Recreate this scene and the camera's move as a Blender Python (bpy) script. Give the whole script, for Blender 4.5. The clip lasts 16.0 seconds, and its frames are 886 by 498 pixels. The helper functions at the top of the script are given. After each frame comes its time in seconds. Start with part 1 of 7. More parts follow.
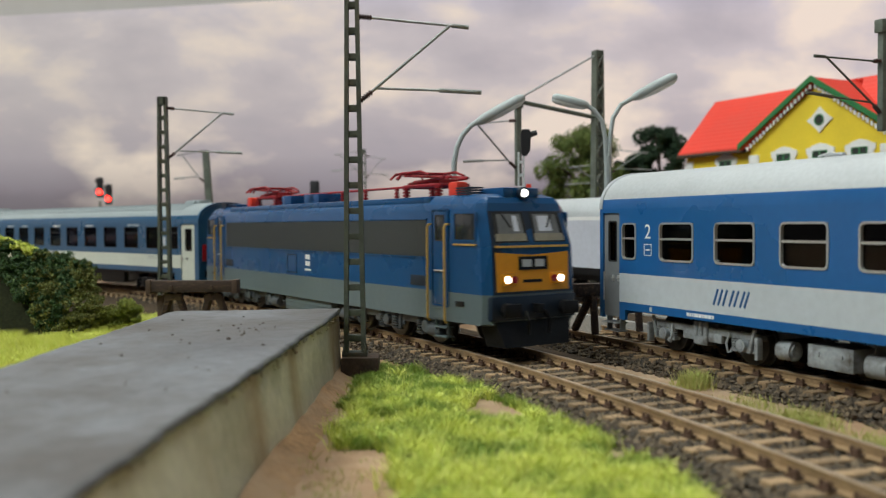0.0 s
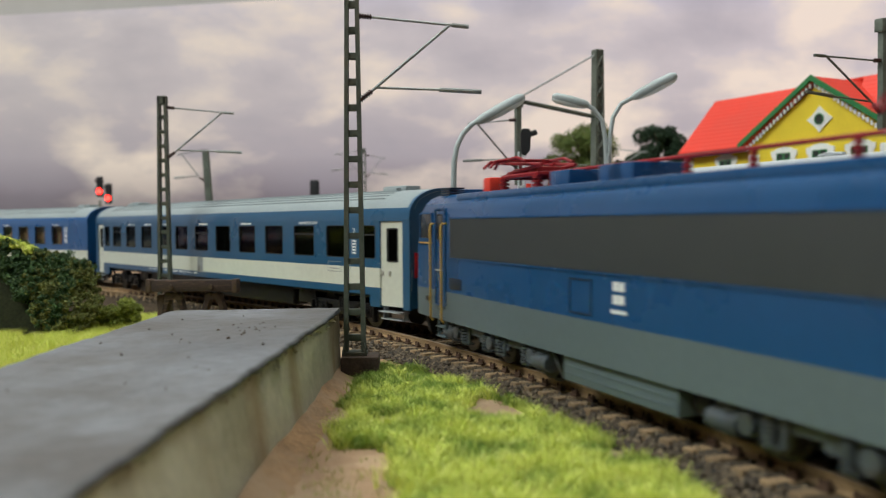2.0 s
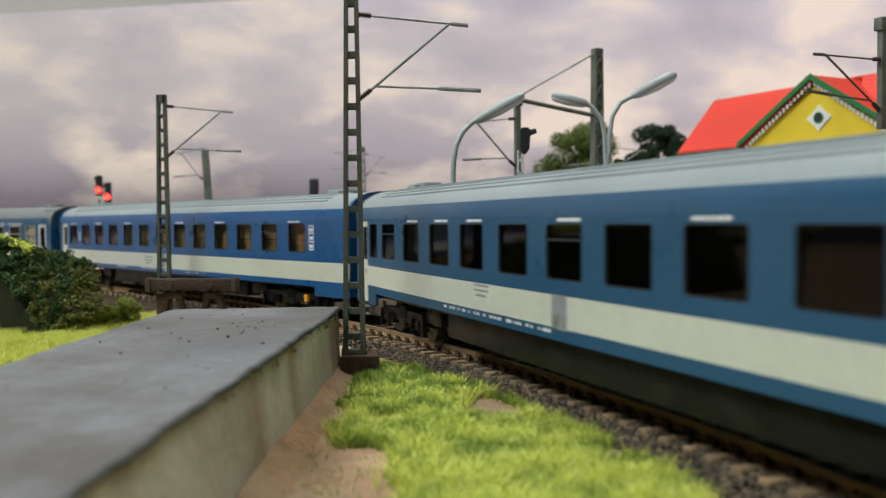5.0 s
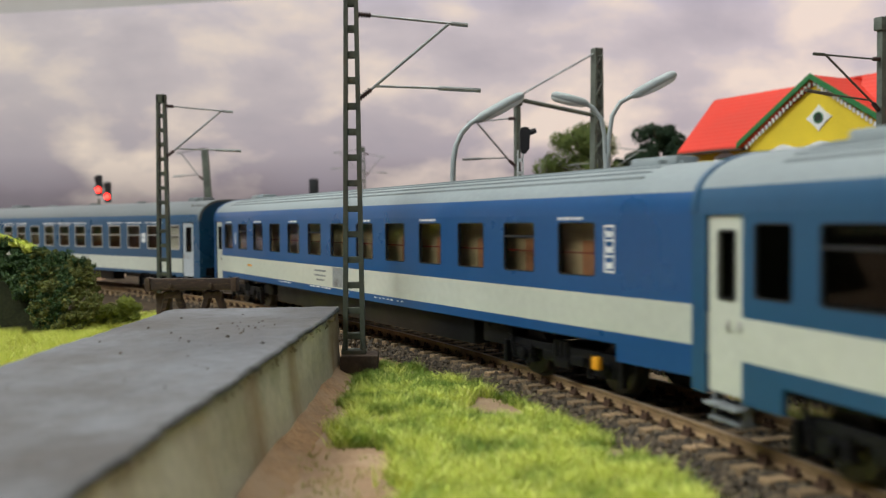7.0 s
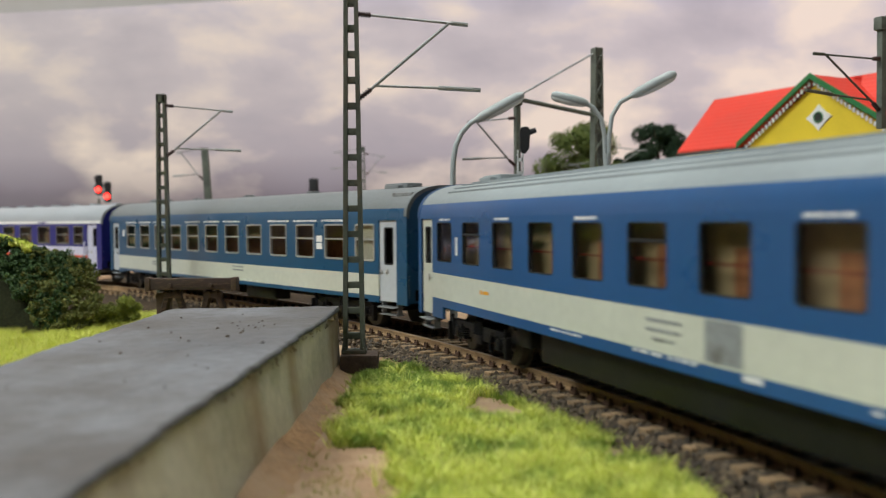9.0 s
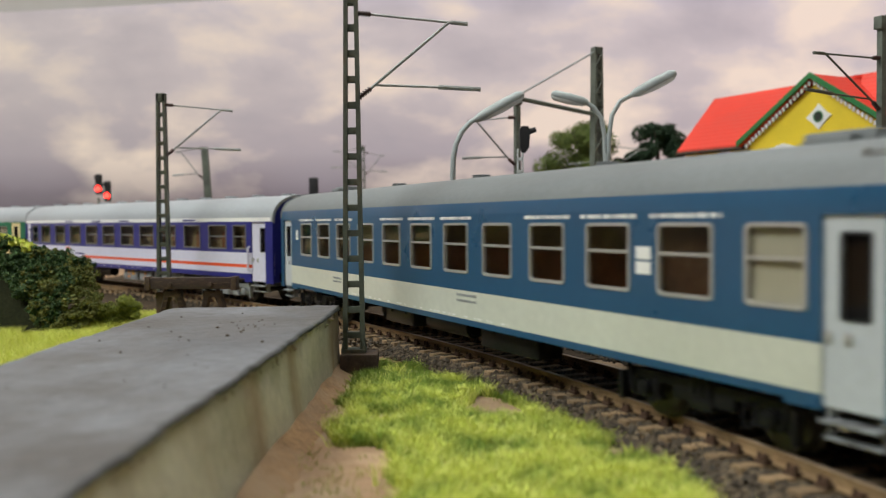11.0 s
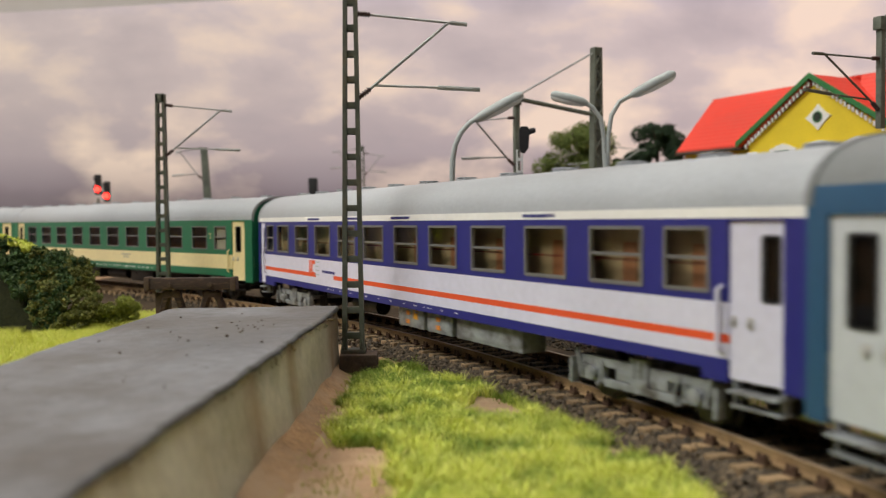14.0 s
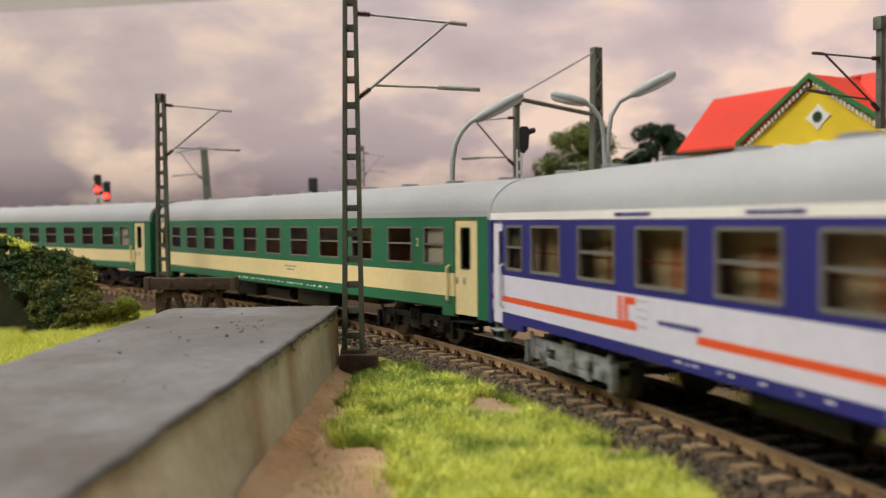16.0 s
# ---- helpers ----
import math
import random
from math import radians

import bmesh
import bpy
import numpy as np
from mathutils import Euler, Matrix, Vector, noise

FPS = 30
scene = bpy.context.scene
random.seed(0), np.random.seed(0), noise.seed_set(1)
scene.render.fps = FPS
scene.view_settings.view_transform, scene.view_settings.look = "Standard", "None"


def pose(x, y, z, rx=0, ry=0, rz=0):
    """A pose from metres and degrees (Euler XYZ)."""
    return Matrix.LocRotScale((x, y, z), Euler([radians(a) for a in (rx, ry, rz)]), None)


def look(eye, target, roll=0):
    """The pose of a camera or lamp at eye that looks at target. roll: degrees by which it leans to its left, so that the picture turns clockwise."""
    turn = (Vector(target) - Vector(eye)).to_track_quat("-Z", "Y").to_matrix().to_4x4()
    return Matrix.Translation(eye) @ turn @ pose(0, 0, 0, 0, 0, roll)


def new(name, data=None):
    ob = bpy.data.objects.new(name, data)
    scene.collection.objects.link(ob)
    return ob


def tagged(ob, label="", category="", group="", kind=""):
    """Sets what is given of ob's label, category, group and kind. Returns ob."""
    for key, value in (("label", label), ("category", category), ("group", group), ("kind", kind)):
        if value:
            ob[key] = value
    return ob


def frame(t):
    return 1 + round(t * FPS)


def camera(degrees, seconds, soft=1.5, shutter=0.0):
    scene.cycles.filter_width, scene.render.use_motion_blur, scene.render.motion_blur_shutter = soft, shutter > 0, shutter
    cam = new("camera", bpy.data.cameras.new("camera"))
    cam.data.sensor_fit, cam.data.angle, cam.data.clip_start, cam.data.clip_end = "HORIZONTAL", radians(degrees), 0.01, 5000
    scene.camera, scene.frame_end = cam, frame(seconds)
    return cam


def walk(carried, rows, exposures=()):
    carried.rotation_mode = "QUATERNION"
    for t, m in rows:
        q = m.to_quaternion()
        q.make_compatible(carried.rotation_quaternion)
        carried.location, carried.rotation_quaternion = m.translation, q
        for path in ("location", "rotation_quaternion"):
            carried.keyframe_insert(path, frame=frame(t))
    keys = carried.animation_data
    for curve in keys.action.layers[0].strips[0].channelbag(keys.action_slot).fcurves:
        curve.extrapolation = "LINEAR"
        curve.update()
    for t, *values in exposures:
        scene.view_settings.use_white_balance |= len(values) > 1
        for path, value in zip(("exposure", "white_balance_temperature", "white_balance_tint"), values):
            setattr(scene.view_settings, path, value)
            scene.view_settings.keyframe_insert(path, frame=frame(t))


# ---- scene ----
MM = 0.001
# ---- camera and its way (millimetre numbers, model railway at 1:87) ----
EYE = Vector((0.0, 0.0, 0.03513))
cam = camera(53.28, 16.0, 1.2, 0.5)
cam.data.dof.use_dof = True
cam.data.dof.focus_distance = 0.262
cam.data.dof.aperture_fstop = 24.0


def aim(down, yaw):
    """Camera pose: degrees of tilt down and of turn to the right."""
    d = radians(down)
    y = radians(yaw)
    way = Vector((math.sin(y) * math.cos(d), math.cos(y) * math.cos(d), -math.sin(d)))
    return look(EYE, EYE + way, -0.40)


walk(cam, [
    (0.0, aim(1.632, 0.0)), (1.6, aim(1.632, 0.0)), (2.5, aim(1.735, 0.01)), (4.0, aim(1.745, 0.03)),
    (6.5, aim(1.765, 0.05)), (9.0, aim(1.785, 0.055)), (11.5, aim(1.84, 0.065)), (13.0, aim(1.81, 0.095)),
    (16.0, aim(1.815, 0.1))], [(0.0, 0.0, 6330, 8), (4.0, 0.0, 6330, 9), (8.0, 0.0, 6360, 11), (9.0, 0.0, 6420, 11), (12.5, 0.0, 6700, 13), (14.0, 0.0, 6970, 16), (16.0, 0.0, 7120, 18)])

# ---- world and light: a closed hobby room with ceiling panels ----
world = bpy.data.worlds.new("room_air")
scene.world = world
world.use_nodes = True
world.node_tree.nodes["Background"].inputs[0].default_value = (0.9, 0.92, 1.0, 1)
world.node_tree.nodes["Background"].inputs[1].default_value = 0.2


def ceiling_lamp(x, y, z, sx, sy, watts, tone, target):
    data = bpy.data.lights.new("ceiling_panel", "AREA")
    data.shape, data.size, data.size_y, data.energy, data.color = "RECTANGLE", sx, sy, watts, tone
    ob = new("ceiling_panel", data)
    ob.matrix_world = look((x, y, z), target)
    return ob


ceiling_lamp(-0.95, -0.15, 1.33, 1.5, 0.8, 43.0, (0.95, 1.0, 0.97), (0.0, 0.25, 0.0))
ceiling_lamp(0.1, 0.5, 1.33, 1.5, 0.5, 13.0, (0.95, 1.0, 0.97), (0.05, 0.5, 0.0))


# ---- materials ----
def mat(name, col, rough=0.6, metal=0.0, vary=0.25, scale=120.0, bump=0.15, fine=900.0, dirt=None, dirt_amount=0.0,
        spec=0.5, coat=0.0, emit=None, emit_strength=0.0, per_object=0.0, dirt_scale=60.0, stretch=(1, 1, 1)):
    m = bpy.data.materials.new(name)
    m.use_nodes = True
    nt = m.node_tree
    n, l = nt.nodes, nt.links
    b = n["Principled BSDF"]
    b.inputs["Metallic"].default_value = metal
    b.inputs["Specular IOR Level"].default_value = spec
    b.inputs["Coat Weight"].default_value = coat
    tc = n.new("ShaderNodeTexCoord")
    mp = n.new("ShaderNodeMapping")
    mp.inputs["Scale"].default_value = stretch
    l.new(tc.outputs["Object"], mp.inputs[0])
    n1 = n.new("ShaderNodeTexNoise")
    n1.inputs["Scale"].default_value = scale
    n1.inputs["Detail"].default_value = 6
    l.new(mp.outputs[0], n1.inputs["Vector"])
    n2 = n.new("ShaderNodeTexNoise")
    n2.inputs["Scale"].default_value = fine
    n2.inputs["Detail"].default_value = 4
    l.new(mp.outputs[0], n2.inputs["Vector"])
    mr = n.new("ShaderNodeMapRange")
    mr.inputs[1].default_value, mr.inputs[2].default_value = 0.3, 0.7
    mr.inputs[3].default_value, mr.inputs[4].default_value = 1 - vary, 1 + vary
    l.new(n1.outputs[0], mr.inputs[0])
    mf = n.new("ShaderNodeMapRange")
    mf.inputs[1].default_value, mf.inputs[2].default_value = 0.3, 0.7
    mf.inputs[3].default_value, mf.inputs[4].default_value = 1 - vary * 0.6, 1 + vary * 0.6
    l.new(n2.outputs[0], mf.inputs[0])
    mul = n.new("ShaderNodeMath")
    mul.operation = "MULTIPLY"
    l.new(mr.outputs[0], mul.inputs[0])
    l.new(mf.outputs[0], mul.inputs[1])
    last = mul.outputs[0]
    if per_object:
        oi = n.new("ShaderNodeObjectInfo")
        po = n.new("ShaderNodeMapRange")
        po.inputs[3].default_value, po.inputs[4].default_value = 1 - per_object, 1 + per_object
        l.new(oi.outputs["Random"], po.inputs[0])
        m2 = n.new("ShaderNodeMath")
        m2.operation = "MULTIPLY"
        l.new(last, m2.inputs[0])
        l.new(po.outputs[0], m2.inputs[1])
        last = m2.outputs[0]
    vm = n.new("ShaderNodeVectorMath")
    vm.operation = "SCALE"
    vm.inputs[0].default_value = col
    l.new(last, vm.inputs["Scale"])
    out = vm.outputs[0]
    if dirt:
        n3 = n.new("ShaderNodeTexNoise")
        n3.inputs["Scale"].default_value = dirt_scale
        n3.inputs["Detail"].default_value = 8
        n3.inputs["Roughness"].default_value = 0.65
        l.new(mp.outputs[0], n3.inputs["Vector"])
        r3 = n.new("ShaderNodeMapRange")
        r3.inputs[1].default_value, r3.inputs[2].default_value = 0.62 - dirt_amount * 0.35, 0.78 - dirt_amount * 0.25
        l.new(n3.outputs[0], r3.inputs[0])
        mx = n.new("ShaderNodeMix")
        mx.data_type = "RGBA"
        l.new(r3.outputs[0], mx.inputs[0])
        l.new(out, mx.inputs[6])
        mx.inputs[7].default_value = (*dirt, 1)
        out = mx.outputs[2]
    l.new(out, b.inputs["Base Color"])
    rr = n.new("ShaderNodeMapRange")
    rr.inputs[1].default_value, rr.inputs[2].default_value = 0.3, 0.7
    rr.inputs[3].default_value, rr.inputs[4].default_value = max(0.03, rough - 0.08), min(1, rough + 0.08)
    l.new(n1.outputs[0], rr.inputs[0])
    l.new(rr.outputs[0], b.inputs["Roughness"])
    if bump:
        bp = n.new("ShaderNodeBump")
        bp.inputs["Strength"].default_value = bump
        bp.inputs["Distance"].default_value = 0.0004
        l.new(n2.outputs[0], bp.inputs["Height"])
        l.new(bp.outputs[0], b.inputs["Normal"])
    if emit:
        b.inputs["Emission Color"].default_value = (*emit, 1)
        b.inputs["Emission Strength"].default_value = emit_strength
    return m


def island_mat(name, cols, rough=0.9, bump=0.2):
    """Many joined pieces, each with its own tone."""
    m = mat(name, cols[0], rough, bump=bump)
    nt = m.node_tree
    g = nt.nodes.new("ShaderNodeNewGeometry")
    r = nt.nodes.new("ShaderNodeValToRGB")
    el = r.color_ramp.elements
    while len(el) < len(cols):
        el.new(0.5)
    for i, c in enumerate(cols):
        el[i].position = i / (len(cols) - 1)
        el[i].color = (*c, 1)
    nt.links.new(g.outputs["Random Per Island"], r.inputs[0])
    nt.links.new(r.outputs[0], nt.nodes["Principled BSDF"].inputs["Base Color"])
    return m


def glass_mat(name, tint, rough=0.05):
    m = bpy.data.materials.new(name)
    m.use_nodes = True
    n, l = m.node_tree.nodes, m.node_tree.links
    for x in list(n):
        n.remove(x)
    o = n.new("ShaderNodeOutputMaterial")
    t = n.new("ShaderNodeBsdfTransparent")
    t.inputs[0].default_value = (*tint, 1)
    g = n.new("ShaderNodeBsdfGlossy")
    g.inputs["Roughness"].default_value = rough
    f = n.new("ShaderNodeLayerWeight")
    f.inputs[0].default_value = 0.5
    p = n.new("ShaderNodeMath")
    p.operation = "POWER"
    p.inputs[1].default_value = 4.0
    l.new(f.outputs["Facing"], p.inputs[0])
    s = n.new("ShaderNodeMapRange")
    s.inputs[3].default_value, s.inputs[4].default_value = 0.025, 0.5
    l.new(p.outputs[0], s.inputs[0])
    x = n.new("ShaderNodeMixShader")
    l.new(s.outputs[0], x.inputs[0])
    l.new(t.outputs[0], x.inputs[1])
    l.new(g.outputs[0], x.inputs[2])
    l.new(x.outputs[0], o.inputs[0])
    return m


PAINT = dict(vary=0.07, scale=40, fine=500, bump=0.05, spec=0.45)
M = {}
M["blue"] = mat("coach_blue", (0.011, 0.082, 0.235), 0.33, **{**PAINT, "spec": 0.65})
M["blue_dull"] = mat("coach_blue_aged", (0.014, 0.078, 0.165), 0.33, **{**PAINT, "spec": 0.65})
M["cream"] = mat("coach_cream", (0.56, 0.58, 0.5), 0.42, **PAINT)
M["roof_grey"] = mat("roof_grey", (0.27, 0.31, 0.32), 0.5, vary=0.1, scale=30, bump=0.05)
M["roof_light"] = mat("roof_light_grey", (0.44, 0.46, 0.47), 0.5, vary=0.1, scale=30, bump=0.05)
M["roof_dark"] = mat("roof_dark_grey", (0.17, 0.185, 0.19), 0.5, vary=0.12, scale=30, bump=0.05)
M["roof_silver"] = mat("roof_silver_grey", (0.35, 0.375, 0.4), 0.4, vary=0.1, scale=30, bump=0.05)
M["band_grey"] = mat("band_pale_grey", (0.48, 0.52, 0.55), 0.45, **PAINT)
M["navy"] = mat("coach_navy", (0.022, 0.025, 0.2), 0.38, **PAINT)
M["lilac"] = mat("coach_pale_lilac", (0.66, 0.66, 0.8), 0.42, **PAINT)
M["white"] = mat("white_paint", (0.8, 0.8, 0.78), 0.45, **PAINT)
M["orange"] = mat("orange_stripe", (0.8, 0.1, 0.03), 0.45, **PAINT)
M["orange_label"] = mat("orange_label", (0.75, 0.25, 0.03), 0.5, **PAINT)
# coach blue lightened: reflected light on the standing coach is in the colour
M["blue_lit"] = mat("coach_blue_lit", (0.014, 0.105, 0.3), 0.3, **{**PAINT, "spec": 0.65})
M["green"] = mat("coach_green", (0.012, 0.15, 0.075), 0.4, **PAINT)
M["ivory"] = mat("coach_ivory", (0.78, 0.66, 0.36), 0.45, **PAINT)
M["black"] = mat("underframe_black", (0.009, 0.009, 0.01), 0.4, vary=0.3, dirt=(0.025, 0.02, 0.015), dirt_amount=0.1, spec=0.22)
M["bogie_grey"] = mat("bogie_grey", (0.27, 0.29, 0.3), 0.5, vary=0.25, dirt=(0.08, 0.07, 0.06), dirt_amount=0.4, dirt_scale=200)
M["door_grey"] = mat("door_grey", (0.2, 0.21, 0.22), 0.4, **PAINT)
M["alu"] = mat("window_aluminium", (0.55, 0.55, 0.53), 0.35, 0.6, **{**PAINT, "vary": 0.1})
M["alu_dark"] = mat("window_frame_grey", (0.2, 0.2, 0.2), 0.4, 0.3, **{**PAINT, "vary": 0.1})
M["rubber"] = mat("black_rubber", (0.012, 0.012, 0.014), 0.7, vary=0.2)
M["wheel"] = mat("wheel_steel", (0.07, 0.065, 0.06), 0.4, 0.5, vary=0.2)
M["inside"] = mat("coach_inside", (0.62, 0.5, 0.33), 0.7, vary=0.3)
M["seat"] = mat("seat_brown", (0.55, 0.24, 0.13), 0.7, vary=0.3)
M["glass"] = glass_mat("coach_glass", (0.8, 0.79, 0.74))
M["glass_dark"] = glass_mat("coach_glass_tinted", (0.2, 0.2, 0.2))
M["red_lens"] = mat("red_lens", (0.35, 0.01, 0.015), 0.3)
M["loco_blue"] = mat("loco_blue", (0.009, 0.064, 0.175), 0.28, **PAINT)
M["loco_dark"] = mat("loco_dark_blue", (0.01, 0.019, 0.036), 0.42, **PAINT)
M["loco_grey"] = mat("loco_sill_grey", (0.1, 0.132, 0.142), 0.5, **PAINT)
M["louvre"] = mat("louvre_dark_grey", (0.045, 0.05, 0.052), 0.55, vary=0.15, scale=60, stretch=(30, 1, 1))
M["loco_yellow"] = mat("loco_yellow", (0.75, 0.33, 0.015), 0.42, **PAINT)
M["rail_yellow"] = mat("handrail_ochre", (0.46, 0.28, 0.06), 0.45, **PAINT)
M["pan_red"] = mat("pantograph_red", (0.26, 0.009, 0.014), 0.45, **PAINT)
M["red"] = mat("bright_red", (0.75, 0.05, 0.025), 0.4, **PAINT)
M["lamp_on"] = mat("lamp_on", (1, 1, 1), 0.3, emit=(1, 0.95, 0.85), emit_strength=4.5)
M["signal_on"] = mat("signal_on", (0.8, 0.02, 0.02), 0.3, emit=(1, 0.03, 0.02), emit_strength=7.0)
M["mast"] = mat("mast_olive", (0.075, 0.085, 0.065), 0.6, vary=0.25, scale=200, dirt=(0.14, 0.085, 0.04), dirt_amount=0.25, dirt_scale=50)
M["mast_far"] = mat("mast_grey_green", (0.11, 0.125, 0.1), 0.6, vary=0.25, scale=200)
M["insulator"] = mat("insulator_brown", (0.05, 0.022, 0.018), 0.35)
M["wire"] = mat("cantilever_grey", (0.26, 0.27, 0.26), 0.45, 0.3)
M["lamp_grey"] = mat("lamp_post_grey", (0.36, 0.4, 0.4), 0.45, vary=0.1)
M["lamp_lens"] = mat("lamp_lens", (0.66, 0.7, 0.7), 0.35, vary=0.1)
M["foot"] = mat("foot_brown", (0.065, 0.04, 0.026), 0.8, vary=0.35, scale=150, bump=0.5)
M["rail_side"] = mat("rail_rust", (0.31, 0.2, 0.1), 0.7, vary=0.3, scale=150, dirt=(0.2, 0.11, 0.05), dirt_amount=0.3)
M["rail_top"] = mat("rail_head", (0.44, 0.33, 0.23), 0.38, 0.6, vary=0.2, scale=200, bump=0.05)
M["sleeper"] = mat("sleeper_wood", (0.27, 0.18, 0.095), 0.85, vary=0.35, scale=100, fine=700, bump=0.5, per_object=0.35, stretch=(1, 4, 1), dirt=(0.13, 0.085, 0.05), dirt_amount=0.35, dirt_scale=150)
M["chair"] = mat("rail_chair_rust", (0.06, 0.03, 0.016), 0.8, vary=0.3)
M["stone"] = island_mat("ballast_stone", [(0.036, 0.03, 0.024), (0.1, 0.074, 0.048), (0.058, 0.045, 0.033), (0.19, 0.14, 0.085), (0.075, 0.056, 0.038)])
M["bed"] = mat("ballast_bed", (0.065, 0.045, 0.028), 0.95, vary=0.4, scale=300, bump=0.8, spec=0.15)
M["rust_wood"] = mat("old_timber", (0.035, 0.021, 0.015), 0.8, vary=0.4, scale=60, fine=600, bump=0.5, stretch=(1, 6, 6), dirt=(0.11, 0.065, 0.04), dirt_amount=0.3, dirt_scale=150)
M["grass_deep"] = island_mat("grass_fibre_deep", [(0.15, 0.26, 0.025), (0.24, 0.36, 0.04), (0.12, 0.2, 0.02), (0.3, 0.38, 0.05)], 0.7, 0.05)
M["cab_glass"] = mat("cab_glass", (0.025, 0.028, 0.03), 0.12, vary=0.1, bump=0.0)
M["cab_inside"] = mat("cab_inside", (0.24, 0.22, 0.17), 0.6, vary=0.15)
M["cab_grey"] = mat("cab_rear_wall", (0.14, 0.145, 0.15), 0.5, vary=0.15)
M["grass"] = island_mat("grass_fibre", [(0.4, 0.5, 0.05), (0.62, 0.7, 0.12), (0.26, 0.38, 0.03), (0.78, 0.76, 0.24), (0.5, 0.6, 0.08)], 0.7, 0.05)
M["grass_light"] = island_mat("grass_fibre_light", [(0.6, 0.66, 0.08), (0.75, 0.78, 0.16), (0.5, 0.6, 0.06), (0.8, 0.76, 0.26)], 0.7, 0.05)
M["straw"] = island_mat("straw_fibre", [(0.4, 0.38, 0.1), (0.3, 0.38, 0.06), (0.5, 0.45, 0.16), (0.34, 0.32, 0.09)], 0.7, 0.05)
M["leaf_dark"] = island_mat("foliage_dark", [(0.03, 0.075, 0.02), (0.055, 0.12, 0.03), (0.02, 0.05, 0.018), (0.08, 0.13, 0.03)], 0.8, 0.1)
M["leaf_olive"] = island_mat("foliage_olive", [(0.11, 0.13, 0.025), (0.16, 0.17, 0.03), (0.08, 0.1, 0.02), (0.2, 0.19, 0.04)], 0.8, 0.1)
M["leaf_tree"] = island_mat("foliage_tree", [(0.1, 0.15, 0.025), (0.15, 0.19, 0.04), (0.07, 0.11, 0.02), (0.17, 0.19, 0.04)], 0.8, 0.1)
M["leaf_bush"] = island_mat("foliage_bush", [(0.2, 0.24, 0.035), (0.3, 0.34, 0.05), (0.12, 0.16, 0.025), (0.34, 0.36, 0.07)], 0.8, 0.1)
M["leaf_deep"] = island_mat("foliage_deep_green", [(0.014, 0.04, 0.016), (0.025, 0.055, 0.02), (0.012, 0.03, 0.014)], 0.8, 0.1)
M["bark"] = mat("bark", (0.07, 0.05, 0.035), 0.9, vary=0.4, scale=200, bump=0.6)
M["wall_yellow"] = mat("station_yellow", (0.8, 0.6, 0.03), 0.65, vary=0.08, scale=40, bump=0.1)
M["trim_green"] = mat("station_green", (0.025, 0.17, 0.05), 0.5, **PAINT)
M["room"] = mat("room_wall", (0.4, 0.38, 0.36), 0.9, vary=0.05, scale=2, fine=30)
M["ceiling"] = mat("room_ceiling", (0.6, 0.6, 0.58), 0.9, vary=0.04, scale=2, fine=30)
M["silver_side"] = mat("silver_side", (0.58, 0.6, 0.67), 0.4, **PAINT)
M["platform_pale"] = mat("platform_kerb", (0.26, 0.25, 0.23), 0.8, vary=0.2)


# ---- mesh helpers (millimetres in, metres out) ----
def quad_box(bm, x0, x1, y0, y1, z0, z1, bevel=0.0, m=0):
    vs = [bm.verts.new((x, y, z)) for x in (x0, x1) for y in (y0, y1) for z in (z0, z1)]
    fs = [bm.faces.new([vs[i] for i in q]) for q in
          ((0, 1, 3, 2), (4, 6, 7, 5), (0, 4, 5, 1), (2, 3, 7, 6), (0, 2, 6, 4), (1, 5, 7, 3))]
    for q in fs:
        q.material_index = m
    if bevel:
        es = list({e for q in fs for e in q.edges})
        bmesh.ops.bevel(bm, geom=es, offset=bevel, segments=2, affect="EDGES", profile=0.6)
    return vs


def rod(bm, p0, p1, r, n=8, r1=None, m=0):
    """A capped round bar from p0 to p1."""
    a, b = Vector(p0), Vector(p1)
    d = (b - a).normalized()
    u = d.orthogonal().normalized()
    w = d.cross(u)
    r1 = r if r1 is None else r1
    ra, rb = [], []
    for i in range(n):
        t = 2 * math.pi * i / n
        o = u * math.cos(t) + w * math.sin(t)
        ra.append(bm.verts.new(a + o * r))
        rb.append(bm.verts.new(b + o * r1))
    for i in range(n):
        j = (i + 1) % n
        bm.faces.new((ra[i], ra[j], rb[j], rb[i])).material_index = m
    bm.faces.new(ra[::-1]).material_index = m
    bm.faces.new(rb).material_index = m


def pipe(bm, pts, r, n=8):
    """A bent round bar through the points."""
    rings = []
    pts = [Vector(q) for q in pts]
    for i, q in enumerate(pts):
        d = (pts[min(i + 1, len(pts) - 1)] - pts[max(i - 1, 0)]).normalized()
        ref = Vector((0.013, 1, 0.017)) if abs(d.y) < 0.9 else Vector((1, 0.01, 0.02))
        u = d.cross(ref).normalized()
        w = d.cross(u)
        rr = r[i] if isinstance(r, (list, tuple)) else r
        rings.append([bm.verts.new(q + (u * math.cos(2 * math.pi * k / n) + w * math.sin(2 * math.pi * k / n)) * rr) for k in range(n)])
    for a, b in zip(rings, rings[1:]):
        for k in range(n):
            bm.faces.new((a[k], a[(k + 1) % n], b[(k + 1) % n], b[k]))
    bm.faces.new(rings[0][::-1])
    bm.faces.new(rings[-1])


def loft(bm, rings, cap=True, closed=True):
    vs = [[bm.verts.new(q) for q in ring] for ring in rings]
    n = len(vs[0])
    for a, b in zip(vs, vs[1:]):
        for k in range(n if closed else n - 1):
            bm.faces.new((a[k], a[(k + 1) % n], b[(k + 1) % n], b[k]))
    if cap:
        bm.faces.new(vs[0][::-1])
        bm.faces.new(vs[-1])
    return vs


